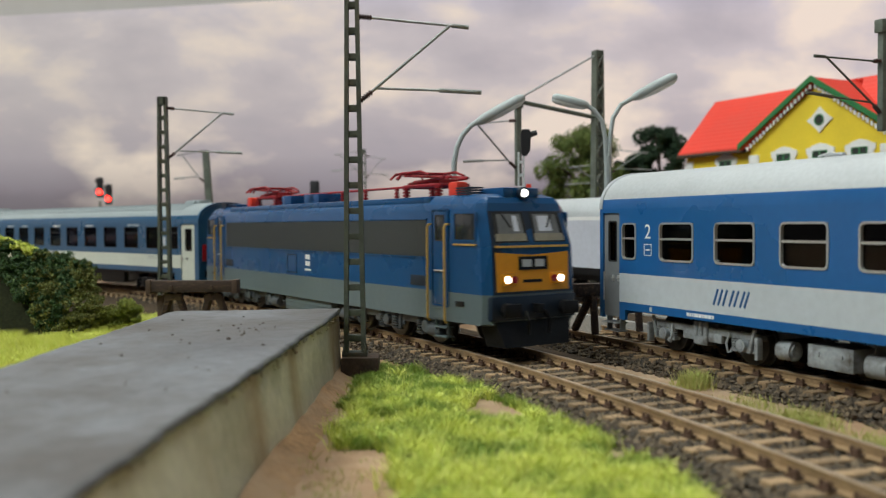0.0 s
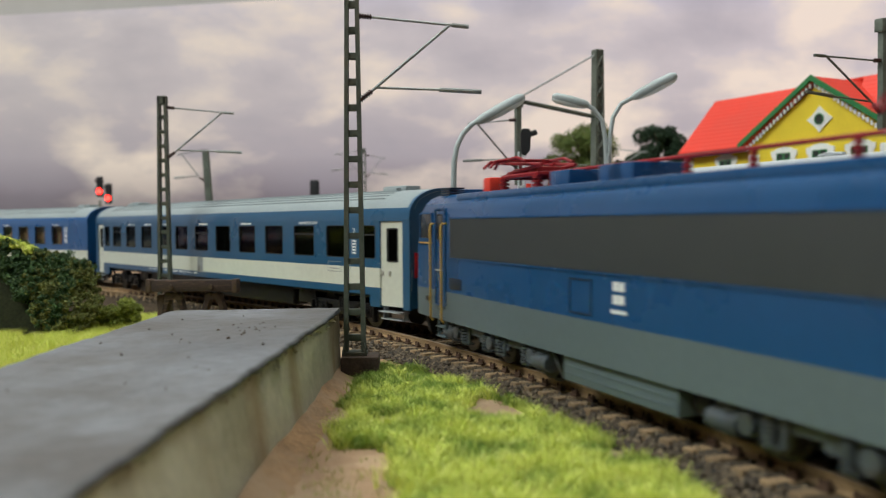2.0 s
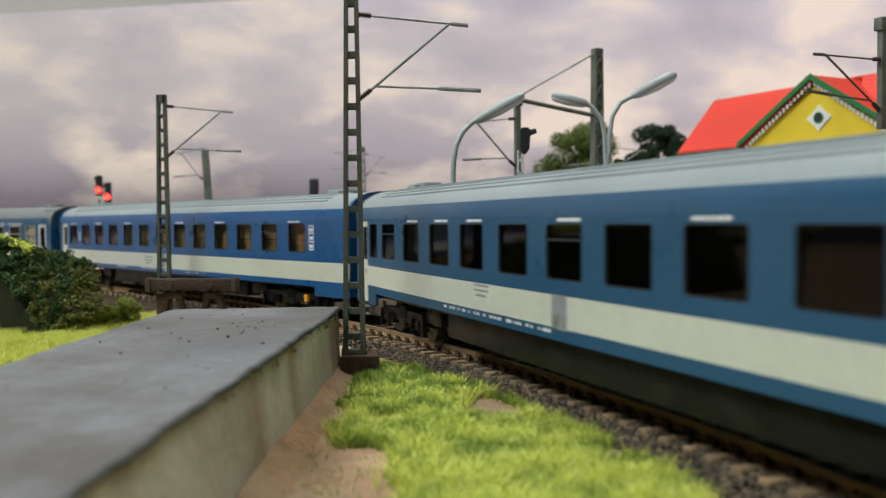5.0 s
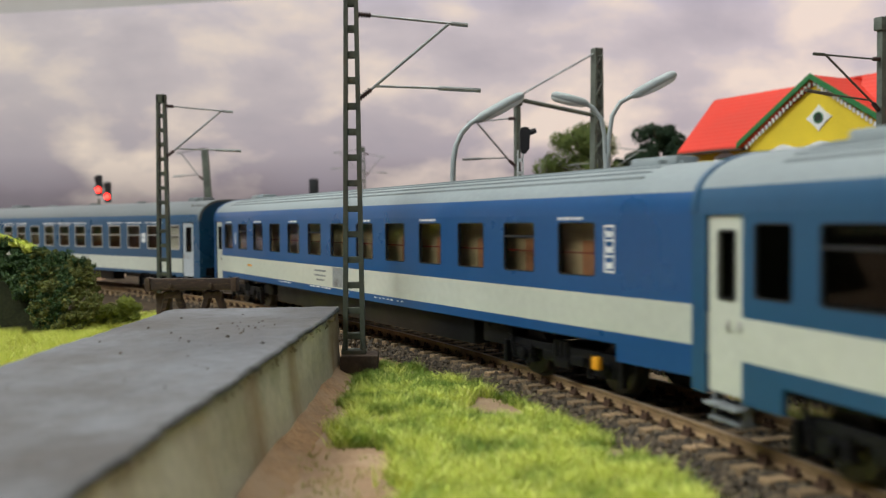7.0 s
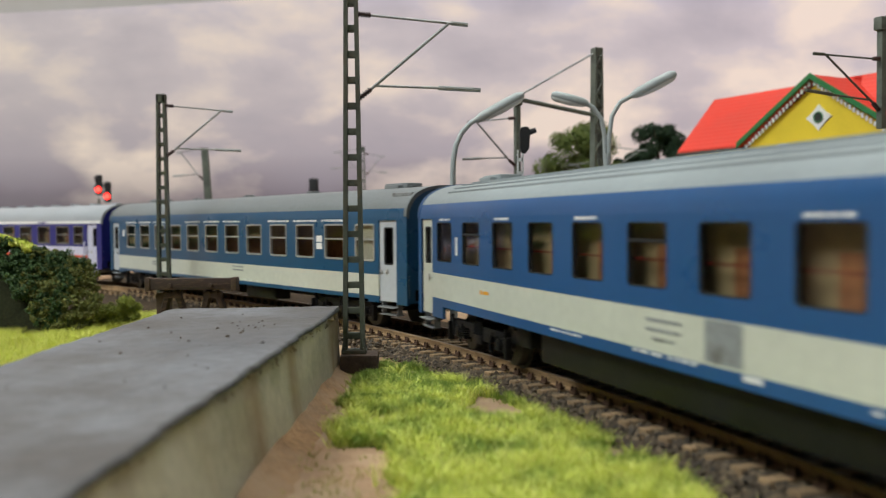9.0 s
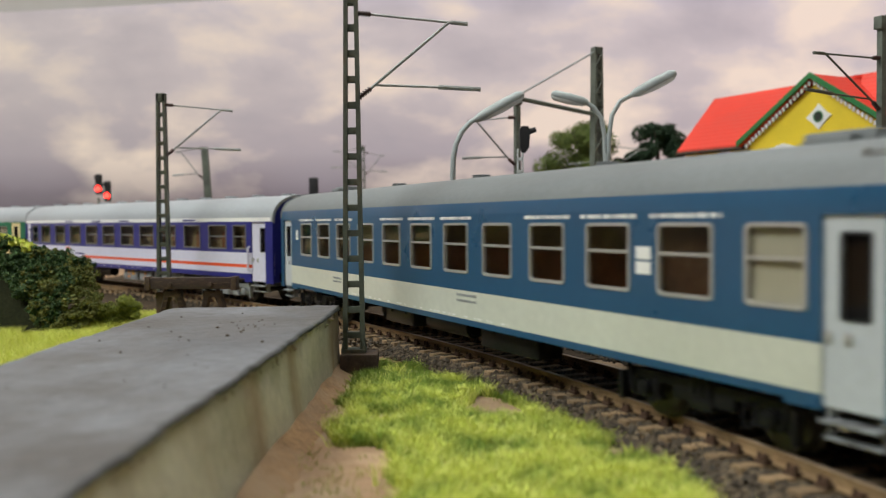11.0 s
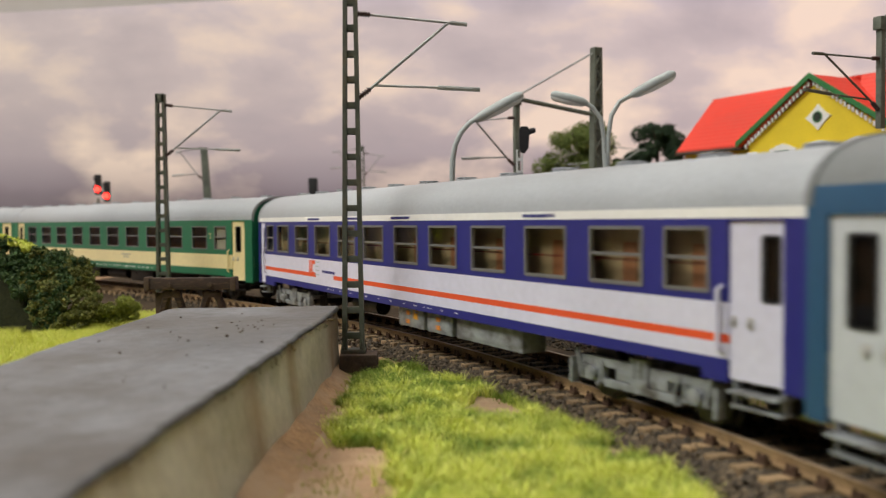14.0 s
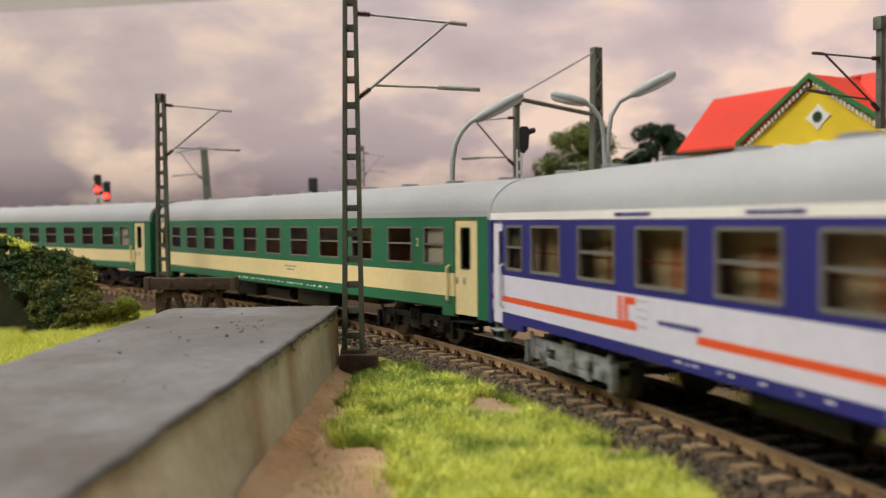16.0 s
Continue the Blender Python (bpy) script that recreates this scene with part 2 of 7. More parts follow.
def to_mesh(name, bm, mats, smooth=35):
    bmesh.ops.recalc_face_normals(bm, faces=bm.faces)
    for v in bm.verts:
        v.co *= MM
    me = bpy.data.meshes.new(name)
    bm.to_mesh(me)
    bm.free()
    for x in (mats if isinstance(mats, (list, tuple)) else [mats]):
        me.materials.append(x)
    if smooth:
        me.polygons.foreach_set("use_smooth", [True] * len(me.polygons))
        me.set_sharp_from_angle(angle=radians(smooth))
    return me


def part(name, bm, mats, parent=None, label="", smooth=35):
    """One mesh object under a thing or a part, or a thing of its own."""
    ob = new(name, to_mesh(name, bm, mats, smooth) if isinstance(bm, bmesh.types.BMesh) else bm)
    if parent:
        ob.parent = parent
    if label:
        ob["label"] = label
    return ob


def thing(name, label, category, m=None, group="", kind=""):
    ob = new(name)
    ob.empty_display_size = 0.01
    if m is not None:
        ob.matrix_world = m
    return tagged(ob, label, category, group, kind)


def at(x, y, z=0.0, turn=0.0):
    return pose(x * MM, y * MM, z * MM, 0, 0, turn)


def soup(name, verts, faces, mats, smooth=False):
    me = bpy.data.meshes.new(name)
    me.from_pydata((np.asarray(verts) * MM).tolist(), [], faces if isinstance(faces, list) else faces.tolist())
    me.materials.append(mats)
    if smooth:
        me.polygons.foreach_set("use_smooth", [True] * len(me.polygons))
    me.update()
    return me


# ---- the way of the main track: arc length s in mm, curvature by node ----
STEP = 2.0
SGRID = np.arange(-3000.0, 3001.0, STEP)
KNODE_S = (-3000, -1010, -1000, -540, -530, -400, -150, -50, 50, 90, 130, 200, 210, 3000)
KNODE_K = (0.0, 0.0, 0.0016, 0.0016, -0.00006, 0.000618, 0.001172, 0.001309, 0.001003, 0.001716, -0.000132, -0.000348, 0.0, 0.0)
KAPPA = np.interp(SGRID, KNODE_S, KNODE_K)
MID = len(SGRID) // 2
HEAD = np.concatenate([[0], np.cumsum((KAPPA[1:] + KAPPA[:-1]) * 0.5 * STEP)])
HEAD = -1.14584 - (HEAD - HEAD[MID])
PX = np.concatenate([[0], np.cumsum((np.cos(HEAD[1:]) + np.cos(HEAD[:-1])) * 0.5 * STEP)])
PY = np.concatenate([[0], np.cumsum((np.sin(HEAD[1:]) + np.sin(HEAD[:-1])) * 0.5 * STEP)])
PX, PY = PX - PX[MID] + 24.246, PY - PY[MID] + 225.534


def on_track(s, off=0.0):
    """Plan point and heading at s; off is to the right-hand side of the way."""
    h = float(np.interp(s, SGRID, HEAD))
    return (float(np.interp(s, SGRID, PX)) + math.sin(h) * off, float(np.interp(s, SGRID, PY)) - math.cos(h) * off, h)


def car_pose(front, length, pivots, off=0.0):
    """Pose of a vehicle whose front end stands at s = front, riding on two pivots."""
    mid = front - length / 2
    ax, ay, _ = on_track(mid + pivots / 2, off)
    bx, by, _ = on_track(mid - pivots / 2, off)
    return at((ax + bx) / 2, (ay + by) / 2, 0, math.degrees(math.atan2(ay - by, ax - bx)))


def on_siding(s, off=0.0):
    """The straight siding beside the main line."""
    h = radians(-64.8)
    return (85.1 + math.cos(h) * s + math.sin(h) * off, 217.7 + math.sin(h) * s - math.cos(h) * off, h)


def siding_pose(mid, off=0.0):
    x, y, h = on_siding(mid, off)
    return at(x, y, 0, math.degrees(h))


GROUND = -6.0


# ---- room, baseboard ground, backdrop ----
def ground_height(x, y):
    return GROUND + 0.7 * noise.noise(Vector((x * 0.02, y * 0.02, 1.3))) + 0.25 * noise.noise(Vector((x * 0.11, y * 0.11, 4.1)))


def ground_material():
    m = mat("sandy_ground", (0.38, 0.265, 0.165), 0.95, vary=0.3, scale=45, fine=900, bump=0.7, dirt=(0.28, 0.15, 0.07), dirt_amount=0.5, dirt_scale=26)
    return m


def build_ground():
    xs = sorted(set(list(np.arange(-170, 131, 3.0)) + [-2600, -2000, -1400, -900, -600, -400, -300, -230, 180, 260, 400, 700, 1100, 1600]))
    ys = sorted(set(list(np.arange(40, 331, 3.0)) + [-3400, -2400, -1600, -900, -400, -150, -50, 0, 380, 450, 560, 700, 850, 1010]))
    bm = bmesh.new()
    g = [[bm.verts.new((x, y, ground_height(x, y))) for y in ys] for x in xs]
    for i in range(len(xs) - 1):
        for j in range(len(ys) - 1):
            bm.faces.new((g[i][j], g[i + 1][j], g[i + 1][j + 1], g[i][j + 1]))
    tagged(part("ground", bm, ground_material()), "sandy brown scenic ground of the model railway layout", "ground", kind="structure")


def sky_material():
    m = bpy.data.materials.new("painted_sky")
    m.use_nodes = True
    n, l = m.node_tree.nodes, m.node_tree.links
    b = n["Principled BSDF"]
    b.inputs["Roughness"].default_value = 0.9
    b.inputs["Specular IOR Level"].default_value = 0.1
    tc = n.new("ShaderNodeTexCoord")
    mp = n.new("ShaderNodeMapping")
    mp.inputs["Scale"].default_value = (0.9, 1.0, 1.9)
    mp.inputs["Location"].default_value = (0.87, 0.0, 0.31)
    l.new(tc.outputs["Object"], mp.inputs[0])
    big = n.new("ShaderNodeTexNoise")
    big.inputs["Scale"].default_value = 6.0
    big.inputs["Detail"].default_value = 9
    big.inputs["Roughness"].default_value = 0.5
    big.inputs["Distortion"].default_value = 0.12
    l.new(mp.outputs[0], big.inputs["Vector"])
    sep = n.new("ShaderNodeSeparateXYZ")
    l.new(tc.outputs["Object"], sep.inputs[0])
    up = n.new("ShaderNodeMapRange")
    up.inputs[1].default_value, up.inputs[2].default_value = 0.03, 0.3
    l.new(sep.outputs["Z"], up.inputs[0])
    # dusk gradient by height
    r = n.new("ShaderNodeValToRGB")
    el = r.color_ramp.elements
    stops = [(0.0, (0.1, 0.09, 0.1)), (0.14, (0.17, 0.145, 0.17)), (0.3, (0.33, 0.29, 0.32)), (0.55, (0.43, 0.38, 0.395)), (0.85, (0.45, 0.4, 0.42)), (1.0, (0.38, 0.36, 0.45))]
    while len(el) < len(stops):
        el.new(0.5)
    for e, (q, c) in zip(el, stops):
        e.position, e.color = q, (*c, 1)
    l.new(up.outputs[0], r.inputs[0])
    # cloud lights and darks
    c1 = n.new("ShaderNodeMapRange")
    c1.inputs[1].default_value, c1.inputs[2].default_value = 0.47, 0.6
    l.new(big.outputs[0], c1.inputs[0])
    mx = n.new("ShaderNodeMix")
    mx.data_type = "RGBA"
    l.new(c1.outputs[0], mx.inputs[0])
    l.new(r.outputs[0], mx.inputs[6])
    mx.inputs[7].default_value = (0.62, 0.525, 0.46, 1)
    c2 = n.new("ShaderNodeMapRange")
    c2.inputs[1].default_value, c2.inputs[2].default_value = 0.48, 0.3
    c2.inputs[4].default_value = 0.6
    l.new(big.outputs[0], c2.inputs[0])
    my = n.new("ShaderNodeMix")
    my.data_type = "RGBA"
    l.new(c2.outputs[0], my.inputs[0])
    l.new(mx.outputs[2], my.inputs[6])
    my.inputs[7].default_value = (0.27, 0.25, 0.29, 1)
    # the band near the horizon stays dark
    low = n.new("ShaderNodeMapRange")
    low.inputs[1].default_value, low.inputs[2].default_value = 0.0, 0.3
    l.new(up.outputs[0], low.inputs[0])
    mz = n.new("ShaderNodeMix")
    mz.data_type = "RGBA"
    l.new(low.outputs[0], mz.inputs[0])
    l.new(r.outputs[0], mz.inputs[6])
    l.new(my.outputs[2], mz.inputs[7])
    half = n.new("ShaderNodeVectorMath")
    half.operation = "SCALE"
    half.inputs["Scale"].default_value = 0.55
    # the paint turns from dull cream in the west to rose in the east
    side = n.new("ShaderNodeMapRange")
    side.inputs[1].default_value, side.inputs[2].default_value = -0.45, 0.4
    l.new(sep.outputs["X"], side.inputs[0])
    wash = n.new("ShaderNodeMix")
    wash.data_type = "RGBA"
    l.new(side.outputs[0], wash.inputs[0])
    wash.inputs[6].default_value = (0.86, 0.87, 0.83, 1)
    wash.inputs[7].default_value = (1.1, 1.07, 1.08, 1)
    tint = n.new("ShaderNodeVectorMath")
    tint.operation = "MULTIPLY"
    l.new(mz.outputs[2], tint.inputs[0])
    l.new(wash.outputs[2], tint.inputs[1])
    l.new(tint.outputs[0], half.inputs[0])
    l.new(half.outputs[0], b.inputs["Base Color"])
    l.new(tint.outputs[0], b.inputs["Emission Color"])
    b.inputs["Emission Strength"].default_value = 0.9
    return m


def build_room():
    bm = bmesh.new()
    pts = [(-1500, 300), (-1350, 700), (-1050, 900), (-700, 960), (-350, 970), (0, 975), (700, 960), (1000, 880), (1200, 650), (1250, 300)]
    lo = [bm.verts.new((x, y, -8)) for x, y in pts]
    hi = [bm.verts.new((x, y, 252 + max(0.0, (x + 700) * 0.055))) for x, y in pts]
    for i in range(len(pts) - 1):
        bm.faces.new((lo[i], lo[i + 1], hi[i + 1], hi[i]))
    tagged(part("backdrop", bm, sky_material(), smooth=60), "painted dusk sky with pink and violet clouds", "backdrop", kind="structure")
    for name, q in (("wall_north", (-2700, 1700, 1010, 1060, -900, 1400)), ("wall_south", (-2700, 1700, -3450, -3400, -900, 1400)),
                    ("wall_west", (-2700, -2650, -3400, 1010, -900, 1400)), ("wall_east", (1650, 1700, -3400, 1010, -900, 1400))):
        bm = bmesh.new()
        quad_box(bm, *q)
        tagged(part(name, bm, M["room"], smooth=0), "plain pale wall of the hobby room", "wall", kind="structure")
    bm = bmesh.new()
    quad_box(bm, -2700, 1700, -3450, 1060, 1400, 1440)
    tagged(part("ceiling", bm, M["ceiling"], smooth=0), "plain white ceiling of the hobby room", "ceiling", kind="structure")


build_room()
build_ground()


# ---- tracks ----
def sweep(bm, s0, s1, step, off, prof, idx=None, way=on_track):
    """A profile (side, height) carried along the track."""
    n = max(2, int((s1 - s0) / step) + 1)
    rings = []
    for i in range(n):
        s = s0 + (s1 - s0) * i / (n - 1)
        ring = []
        for w, z in prof:
            x, y, _ = way(s, off + w)
            ring.append((x, y, z))
        rings.append(ring)
    vs = loft(bm, rings)
    if idx is not None:
        bm.faces.ensure_lookup_table()
        k = len(prof)
        for i in range(n - 1):
            for j in idx:
                bm.faces[i * k + j].material_index = 1


RAIL = [(-1.0, -2.3), (1.0, -2.3), (1.0, -2.0), (0.25, -1.75), (0.25, -0.75), (0.5, -0.55), (0.5, -0.1), (0.38, 0.0), (-0.38, 0.0), (-0.5, -0.1), (-0.5, -0.55), (-0.25, -0.75), (-0.25, -1.75), (-1.0, -2.0)]


def sleeper_mesh():
    bm = bmesh.new()
    quad_box(bm, -1.35, 1.35, -15.2, 15.2, -4.4, -2.3, 0.18)
    return to_mesh("sleeper", bm, M["sleeper"])


def chair_mesh():
    """Base plate with ribs and bolts on both sides of the rail foot."""
    bm = bmesh.new()
    quad_box(bm, -1.0, 1.0, -2.0, 2.0, -2.3, -1.95)
    for q in (-1, 1):
        quad_box(bm, -0.75, 0.75, q * 1.45 - 0.3, q * 1.45 + 0.3, -1.95, -1.45)
        for e in (-1, 1):
            rod(bm, (e * 0.62, q * 1.5, -1.9), (e * 0.62, q * 1.5, -1.05), 0.26, 5)
            quad_box(bm, e * 0.62 - 0.14, e * 0.62 + 0.14, q * 0.55 - 0.3, q * 1.2 + 0.3, -1.62, -1.36)
    for v in bm.verts:
        v.co.x *= 1.25
        v.co.y *= 1.15
        v.co.z = -2.3 + (v.co.z + 2.3) * 1.25
    return to_mesh("rail_chair", bm, M["chair"], smooth=0)


def build_track(off, s0, s1, near0, near1, label, way=on_track):
    tr = thing("track", label, "railway track", group="tracks of the layout", kind="structure")
    for q in (-8.6, 8.6):
        bm = bmesh.new()
        sweep(bm, s0, s1, 6.0, off + q, RAIL, idx=(6, 7, 8), way=way)
        part("rail", bm, [M["rail_side"], M["rail_top"]], tr, "rusty rail with a worn bright head")
    bm = bmesh.new()
    sweep(bm, s0, s1, 12.0, off, [(-19, -7), (19, -7), (14.0, -3.3), (-14.0, -3.3)], way=way)
    part("ballast_bed", bm, M["bed"], tr, "dark gravel bed")
    sm, cm = sleeper_mesh(), chair_mesh()
    s, far = s0 + 3, []
    while s < s1 - 3:
        x, y, h = way(s, off)
        jig = random.uniform(-0.8, 0.8)
        if near0 <= s <= near1:
            ob = new("sleeper", sm)
            ob.parent = tr
            ob.matrix_world = at(x, y, random.uniform(-0.08, 0.05), math.degrees(h) + jig)
            for q in (-8.6, 8.6):
                c = new("rail_chair", cm)
                c.parent = ob
                c.matrix_local = at(0, -q, 0)
        else:
            far.append((x, y, h))
        s += 6.7
    if far:
        bm = bmesh.new()
        for x, y, h in far:
            vs = quad_box(bm, -1.35, 1.35, -15.2, 15.2, -4.4, -2.3)
            bmesh.ops.transform(bm, verts=vs, matrix=Matrix.Translation((x, y, 0)) @ Matrix.Rotation(h, 4, "Z"))
        tagged(part("sleepers", bm, M["sleeper"], tr, smooth=0), "row of brown wooden sleepers", kind="stuff")
    return tr


build_track(0.0, -2300, 1600, -330, 190, "curved main line with brown sleepers and rusty rails in dark ballast")
build_track(0.0, -90, 330, -85, 120, "straight siding beside the main line with rusty rails in dark ballast", on_siding)
build_track(-62.0, -330, 330, 1, 0, "far station track behind the siding", on_siding)


# ---- rolling stock ----
HALF = 16.2


def wheelset_mesh(r=5.2):
    bm = bmesh.new()
    for q in (-1, 1):
        rod(bm, (0, q * 7.4, 0), (0, q * 8.0, 0), r + 0.8, 24)
        rod(bm, (0, q * 8.0, 0), (0, q * 10.0, 0), r, 24, r - 0.1)
        for k in range(6):
            a = k * math.pi / 3
            rod(bm, (math.cos(a) * 2.6, q * 10.0, math.sin(a) * 2.6), (math.cos(a) * 2.6, q * 10.15, math.sin(a) * 2.6), 0.7, 6)
    rod(bm, (0, -11.5, 0), (0, 11.5, 0), 0.9, 8)
    return to_mesh("wheelset", bm, M["wheel"])


def bogie_mesh(base, m, style=0):
    """Welded side frames with axle boxes, coil springs, dampers and a bolster."""
    bm = bmesh.new()
    h = base / 2
    for q in (-1, 1):
        y = q * 12.6
        quad_box(bm, -h - 4.5, h + 4.5, y - 0.8, y + 0.8, 6.6, 8.4, 0.3)
        quad_box(bm, -h * 0.5, h * 0.5, y - 0.9, y + 0.9, 4.6, 7.0, 0.4)
        quad_box(bm, -2.6, 2.6, y - 1.4, y + 1.6, 3.6, 6.0, 0.5)
        for k in range(3):
            rod(bm, (-1.8 + k * 1.8, y + q * 0.9, 6.0), (-1.8 + k * 1.8, y + q * 0.9, 9.6), 0.75, 8)
        for e in (-1, 1):
            x = e * h
            quad_box(bm, x - 1.7, x + 1.7, y - 0.6, y + 1.0 * q + 0.6, 3.4, 6.9, 0.4)
            rod(bm, (x, y, 5.2), (x, y + q * 1.7, 5.2), 1.45, 12)
            rod(bm, (x, y + q * 1.6, 5.2), (x, y + q * 1.9, 5.2), 0.9, 10)
            for c in (-2.9, 2.9):
                for ring in range(5):
                    z = 4.2 + ring * 0.62
                    rod(bm, (x + c, y + q * 0.2, z), (x + c, y + q * 0.2, z + 0.36), 1.02, 10)
                quad_box(bm, x + c - 1.15, x + c + 1.15, y - 1.0, y + 1.0, 3.5, 4.2, 0.2)
            rod(bm, (x + e * 2.9, y + q * 1.3, 4.0), (x + e * 4.4, y + q * 1.3, 9.6), 0.5, 8)
            pipe(bm, [(x - e * 3.6, y + q * 1.5, 8.0), (x - e * 4.3, y + q * 2.0, 5.2), (x - e * 3.6, y + q * 2.1, 3.2), (x - e * 2.4, y + q * 1.9, 3.6)], 0.3, 6)
            quad_box(bm, e * (h + 5.6) - 0.5, e * (h + 5.6) + 0.5, y - 2.2, y - 0.4, 2.4, 7.6, 0.2)
        if style:
            quad_box(bm, -h + 4, h - 4, y + q * 1.0 - 0.4, y + q * 1.0 + 0.4, 3.0, 4.6, 0.3)
    quad_box(bm, -2.2, 2.2, -13, 13, 6.2, 9.0, 0.4)
    quad_box(bm, -h - 4.5, -h - 3.3, -12, 12, 6.6, 8.0)
    quad_box(bm, h + 3.3, h + 4.5, -12, 12, 6.6, 8.0)
    return to_mesh("bogie", bm, m)


WHEELS = []


def add_bogies(car, pivots, base, m, rolling, axles=(-1, 1), style=0):
    bogie, ws = bogie_mesh(base, m, style), wheelset_mesh()
    for e in (-1, 1):
        b = part("bogie", bogie, None, car)
        b.location = (e * pivots / 2 * MM, 0, 0)
        for a in axles:
            w = part("wheelset", ws, None, b, "steel wheelset")
            w.location = (a * base / 2 * MM, 0, 5.2 * MM)
            if rolling:
                WHEELS.append((w, a * base / 2))


def side_cells(bm, xs, z0, z1, zs, holes, w):
    """Outer and inner skins of one colour band on both sides, open at the windows and doors."""
    zz = sorted({z0, z1, *[z for z in zs if z0 < z < z1]})
    def solid(i, j):
        if not (0 <= i < len(xs) - 1 and 0 <= j < len(zz) - 1):
            return None
        cx, cz = (xs[i] + xs[i + 1]) / 2, (zz[j] + zz[j + 1]) / 2
        return not any(a < cx < b and c < cz < d for a, b, c, d in holes)
    for q in (-1, 1):
        yo, yi = q * w, q * (w - 0.9)
        for i in range(len(xs) - 1):
            for j in range(len(zz) - 1):
                if not solid(i, j):
                    continue
                a, b, c, d = xs[i], xs[i + 1], zz[j], zz[j + 1]
                for y in (yo, yi):
                    bm.faces.new([bm.verts.new(v) for v in ((a, y, c), (b, y, c), (b, y, d), (a, y, d))])
                for di, dj, e0, e1 in ((-1, 0, (a, c), (a, d)), (1, 0, (b, c), (b, d)), (0, -1, (a, c), (b, c)), (0, 1, (a, d), (b, d))):
                    if solid(i + di, j + dj) is False or (dj == -1 and j == 0):
                        bm.faces.new([bm.verts.new(v) for v in ((e0[0], yo, e0[1]), (e1[0], yo, e1[1]), (e1[0], yi, e1[1]), (e0[0], yi, e0[1]))])
    bmesh.ops.remove_doubles(bm, verts=bm.verts, dist=0.001)


def rounded(x0, x1, z0, z1, r, n=4):
    pts = []
    for cx, cz, a0 in ((x1 - r, z1 - r, 0), (x0 + r, z1 - r, 90), (x0 + r, z0 + r, 180), (x1 - r, z0 + r, 270)):
        for k in range(n + 1):
            a = radians(a0 + 90 * k / n)
            pts.append((cx + r * math.cos(a), cz + r * math.sin(a)))
    return pts


def ring_frame(bm, x0, x1, z0, z1, r, t, y0, y1):
    """A rounded frame of bar width t between depths y0 and y1."""
    o, i = rounded(x0, x1, z0, z1, r), rounded(x0 + t, x1 - t, z0 + t, z1 - t, max(0.15, r - t))
    n = len(o)
    vo0, vo1 = [bm.verts.new((x, y0, z)) for x, z in o], [bm.verts.new((x, y1, z)) for x, z in o]
    vi0, vi1 = [bm.verts.new((x, y0, z)) for x, z in i], [bm.verts.new((x, y1, z)) for x, z in i]
    for k in range(n):
        j = (k + 1) % n
        for q in ((vo1[k], vo1[j], vi1[j], vi1[k]), (vo0[k], vo0[j], vo1[j], vo1[k]), (vi0[k], vi0[j], vi1[j], vi1[k]), (vo0[k], vo0[j], vi0[j], vi0[k])):
            bm.faces.new(q)


PANES = {}


def window_set(car, x0, x1, z0, z1, w, spec, slide=True, blind=None):
    """One window on each side: pane with its frame."""
    wd, ht = x1 - x0, z1 - z0
    key = (round(wd, 1), round(ht, 1), spec["frame"], spec["glass"], slide, spec.get("corner", 0.9))
    if key not in PANES:
        bm = bmesh.new()
        quad_box(bm, -wd / 2 - 0.2, wd / 2 + 0.2, -0.75, -0.6, -ht / 2 - 0.2, ht / 2 + 0.2)
        pm = to_mesh("pane", bm, M[spec["glass"]], 0)
        bm = bmesh.new()
        t = spec.get("bar", 0.55)
        ring_frame(bm, -wd / 2 - 0.15, wd / 2 + 0.15, -ht / 2 - 0.15, ht / 2 + 0.15, spec.get("corner", 0.9), t, -0.6, spec.get("proud", 0.12))
        if slide:
            zb = ht * spec.get("split", 0.14)
            quad_box(bm, -wd / 2 + t - 0.2, wd / 2 - t + 0.2, -0.6, 0.04, zb - 0.28, zb + 0.28)
        PANES[key] = (pm, to_mesh("window_frame", bm, M[spec["frame"]], 40))
    pm, fm = PANES[key]
    for q in (-1, 1):
        p = part("window", pm, None, car)
        p.matrix_local = at((x0 + x1) / 2, q * w, (z0 + z1) / 2, 180 if q < 0 else 0)
        part("window_frame", fm, None, p)
        if blind and q < 0:
            bm = bmesh.new()
            quad_box(bm, -wd / 2 + 0.3, wd / 2 - 0.3, -1.3, -1.0, -ht / 2 + 0.4, ht / 2 - 0.4)
            part("blind", bm, M[blind], p, "pale lowered blind")


def roof_profile(w, z0, top, n=7, side=0.62, crown=0.8):
    """Half-ellipse-like roof from the side edge (right) over the top to the left."""
    pts = []
    for k in range(2 * n + 1):
        a = math.pi * k / (2 * n)
        c, s = math.cos(a), math.sin(a)
        pts.append((-w * math.copysign(abs(c) ** side, c), z0 + (top - z0) * s ** crown))
    return pts


def letters(text, height, m, name="lettering"):
    """Flat raised characters in the built-in font, as a mesh in the x-z plane."""
    cu = bpy.data.curves.new("text", "FONT")
    cu.body, cu.size, cu.extrude = text, height * MM * 1.4, 0.00004
    cu.align_x = "CENTER"
    cu.align_y = "CENTER"
    ob = bpy.data.objects.new("text", cu)
    scene.collection.objects.link(ob)
    me = bpy.data.meshes.new_from_object(ob.evaluated_get(bpy.context.evaluated_depsgraph_get()))
    bpy.data.objects.remove(ob)
    me.transform(Matrix.Rotation(radians(90), 4, "X"))
    me.name = name
    me.materials.clear()
    me.materials.append(m)
    return me


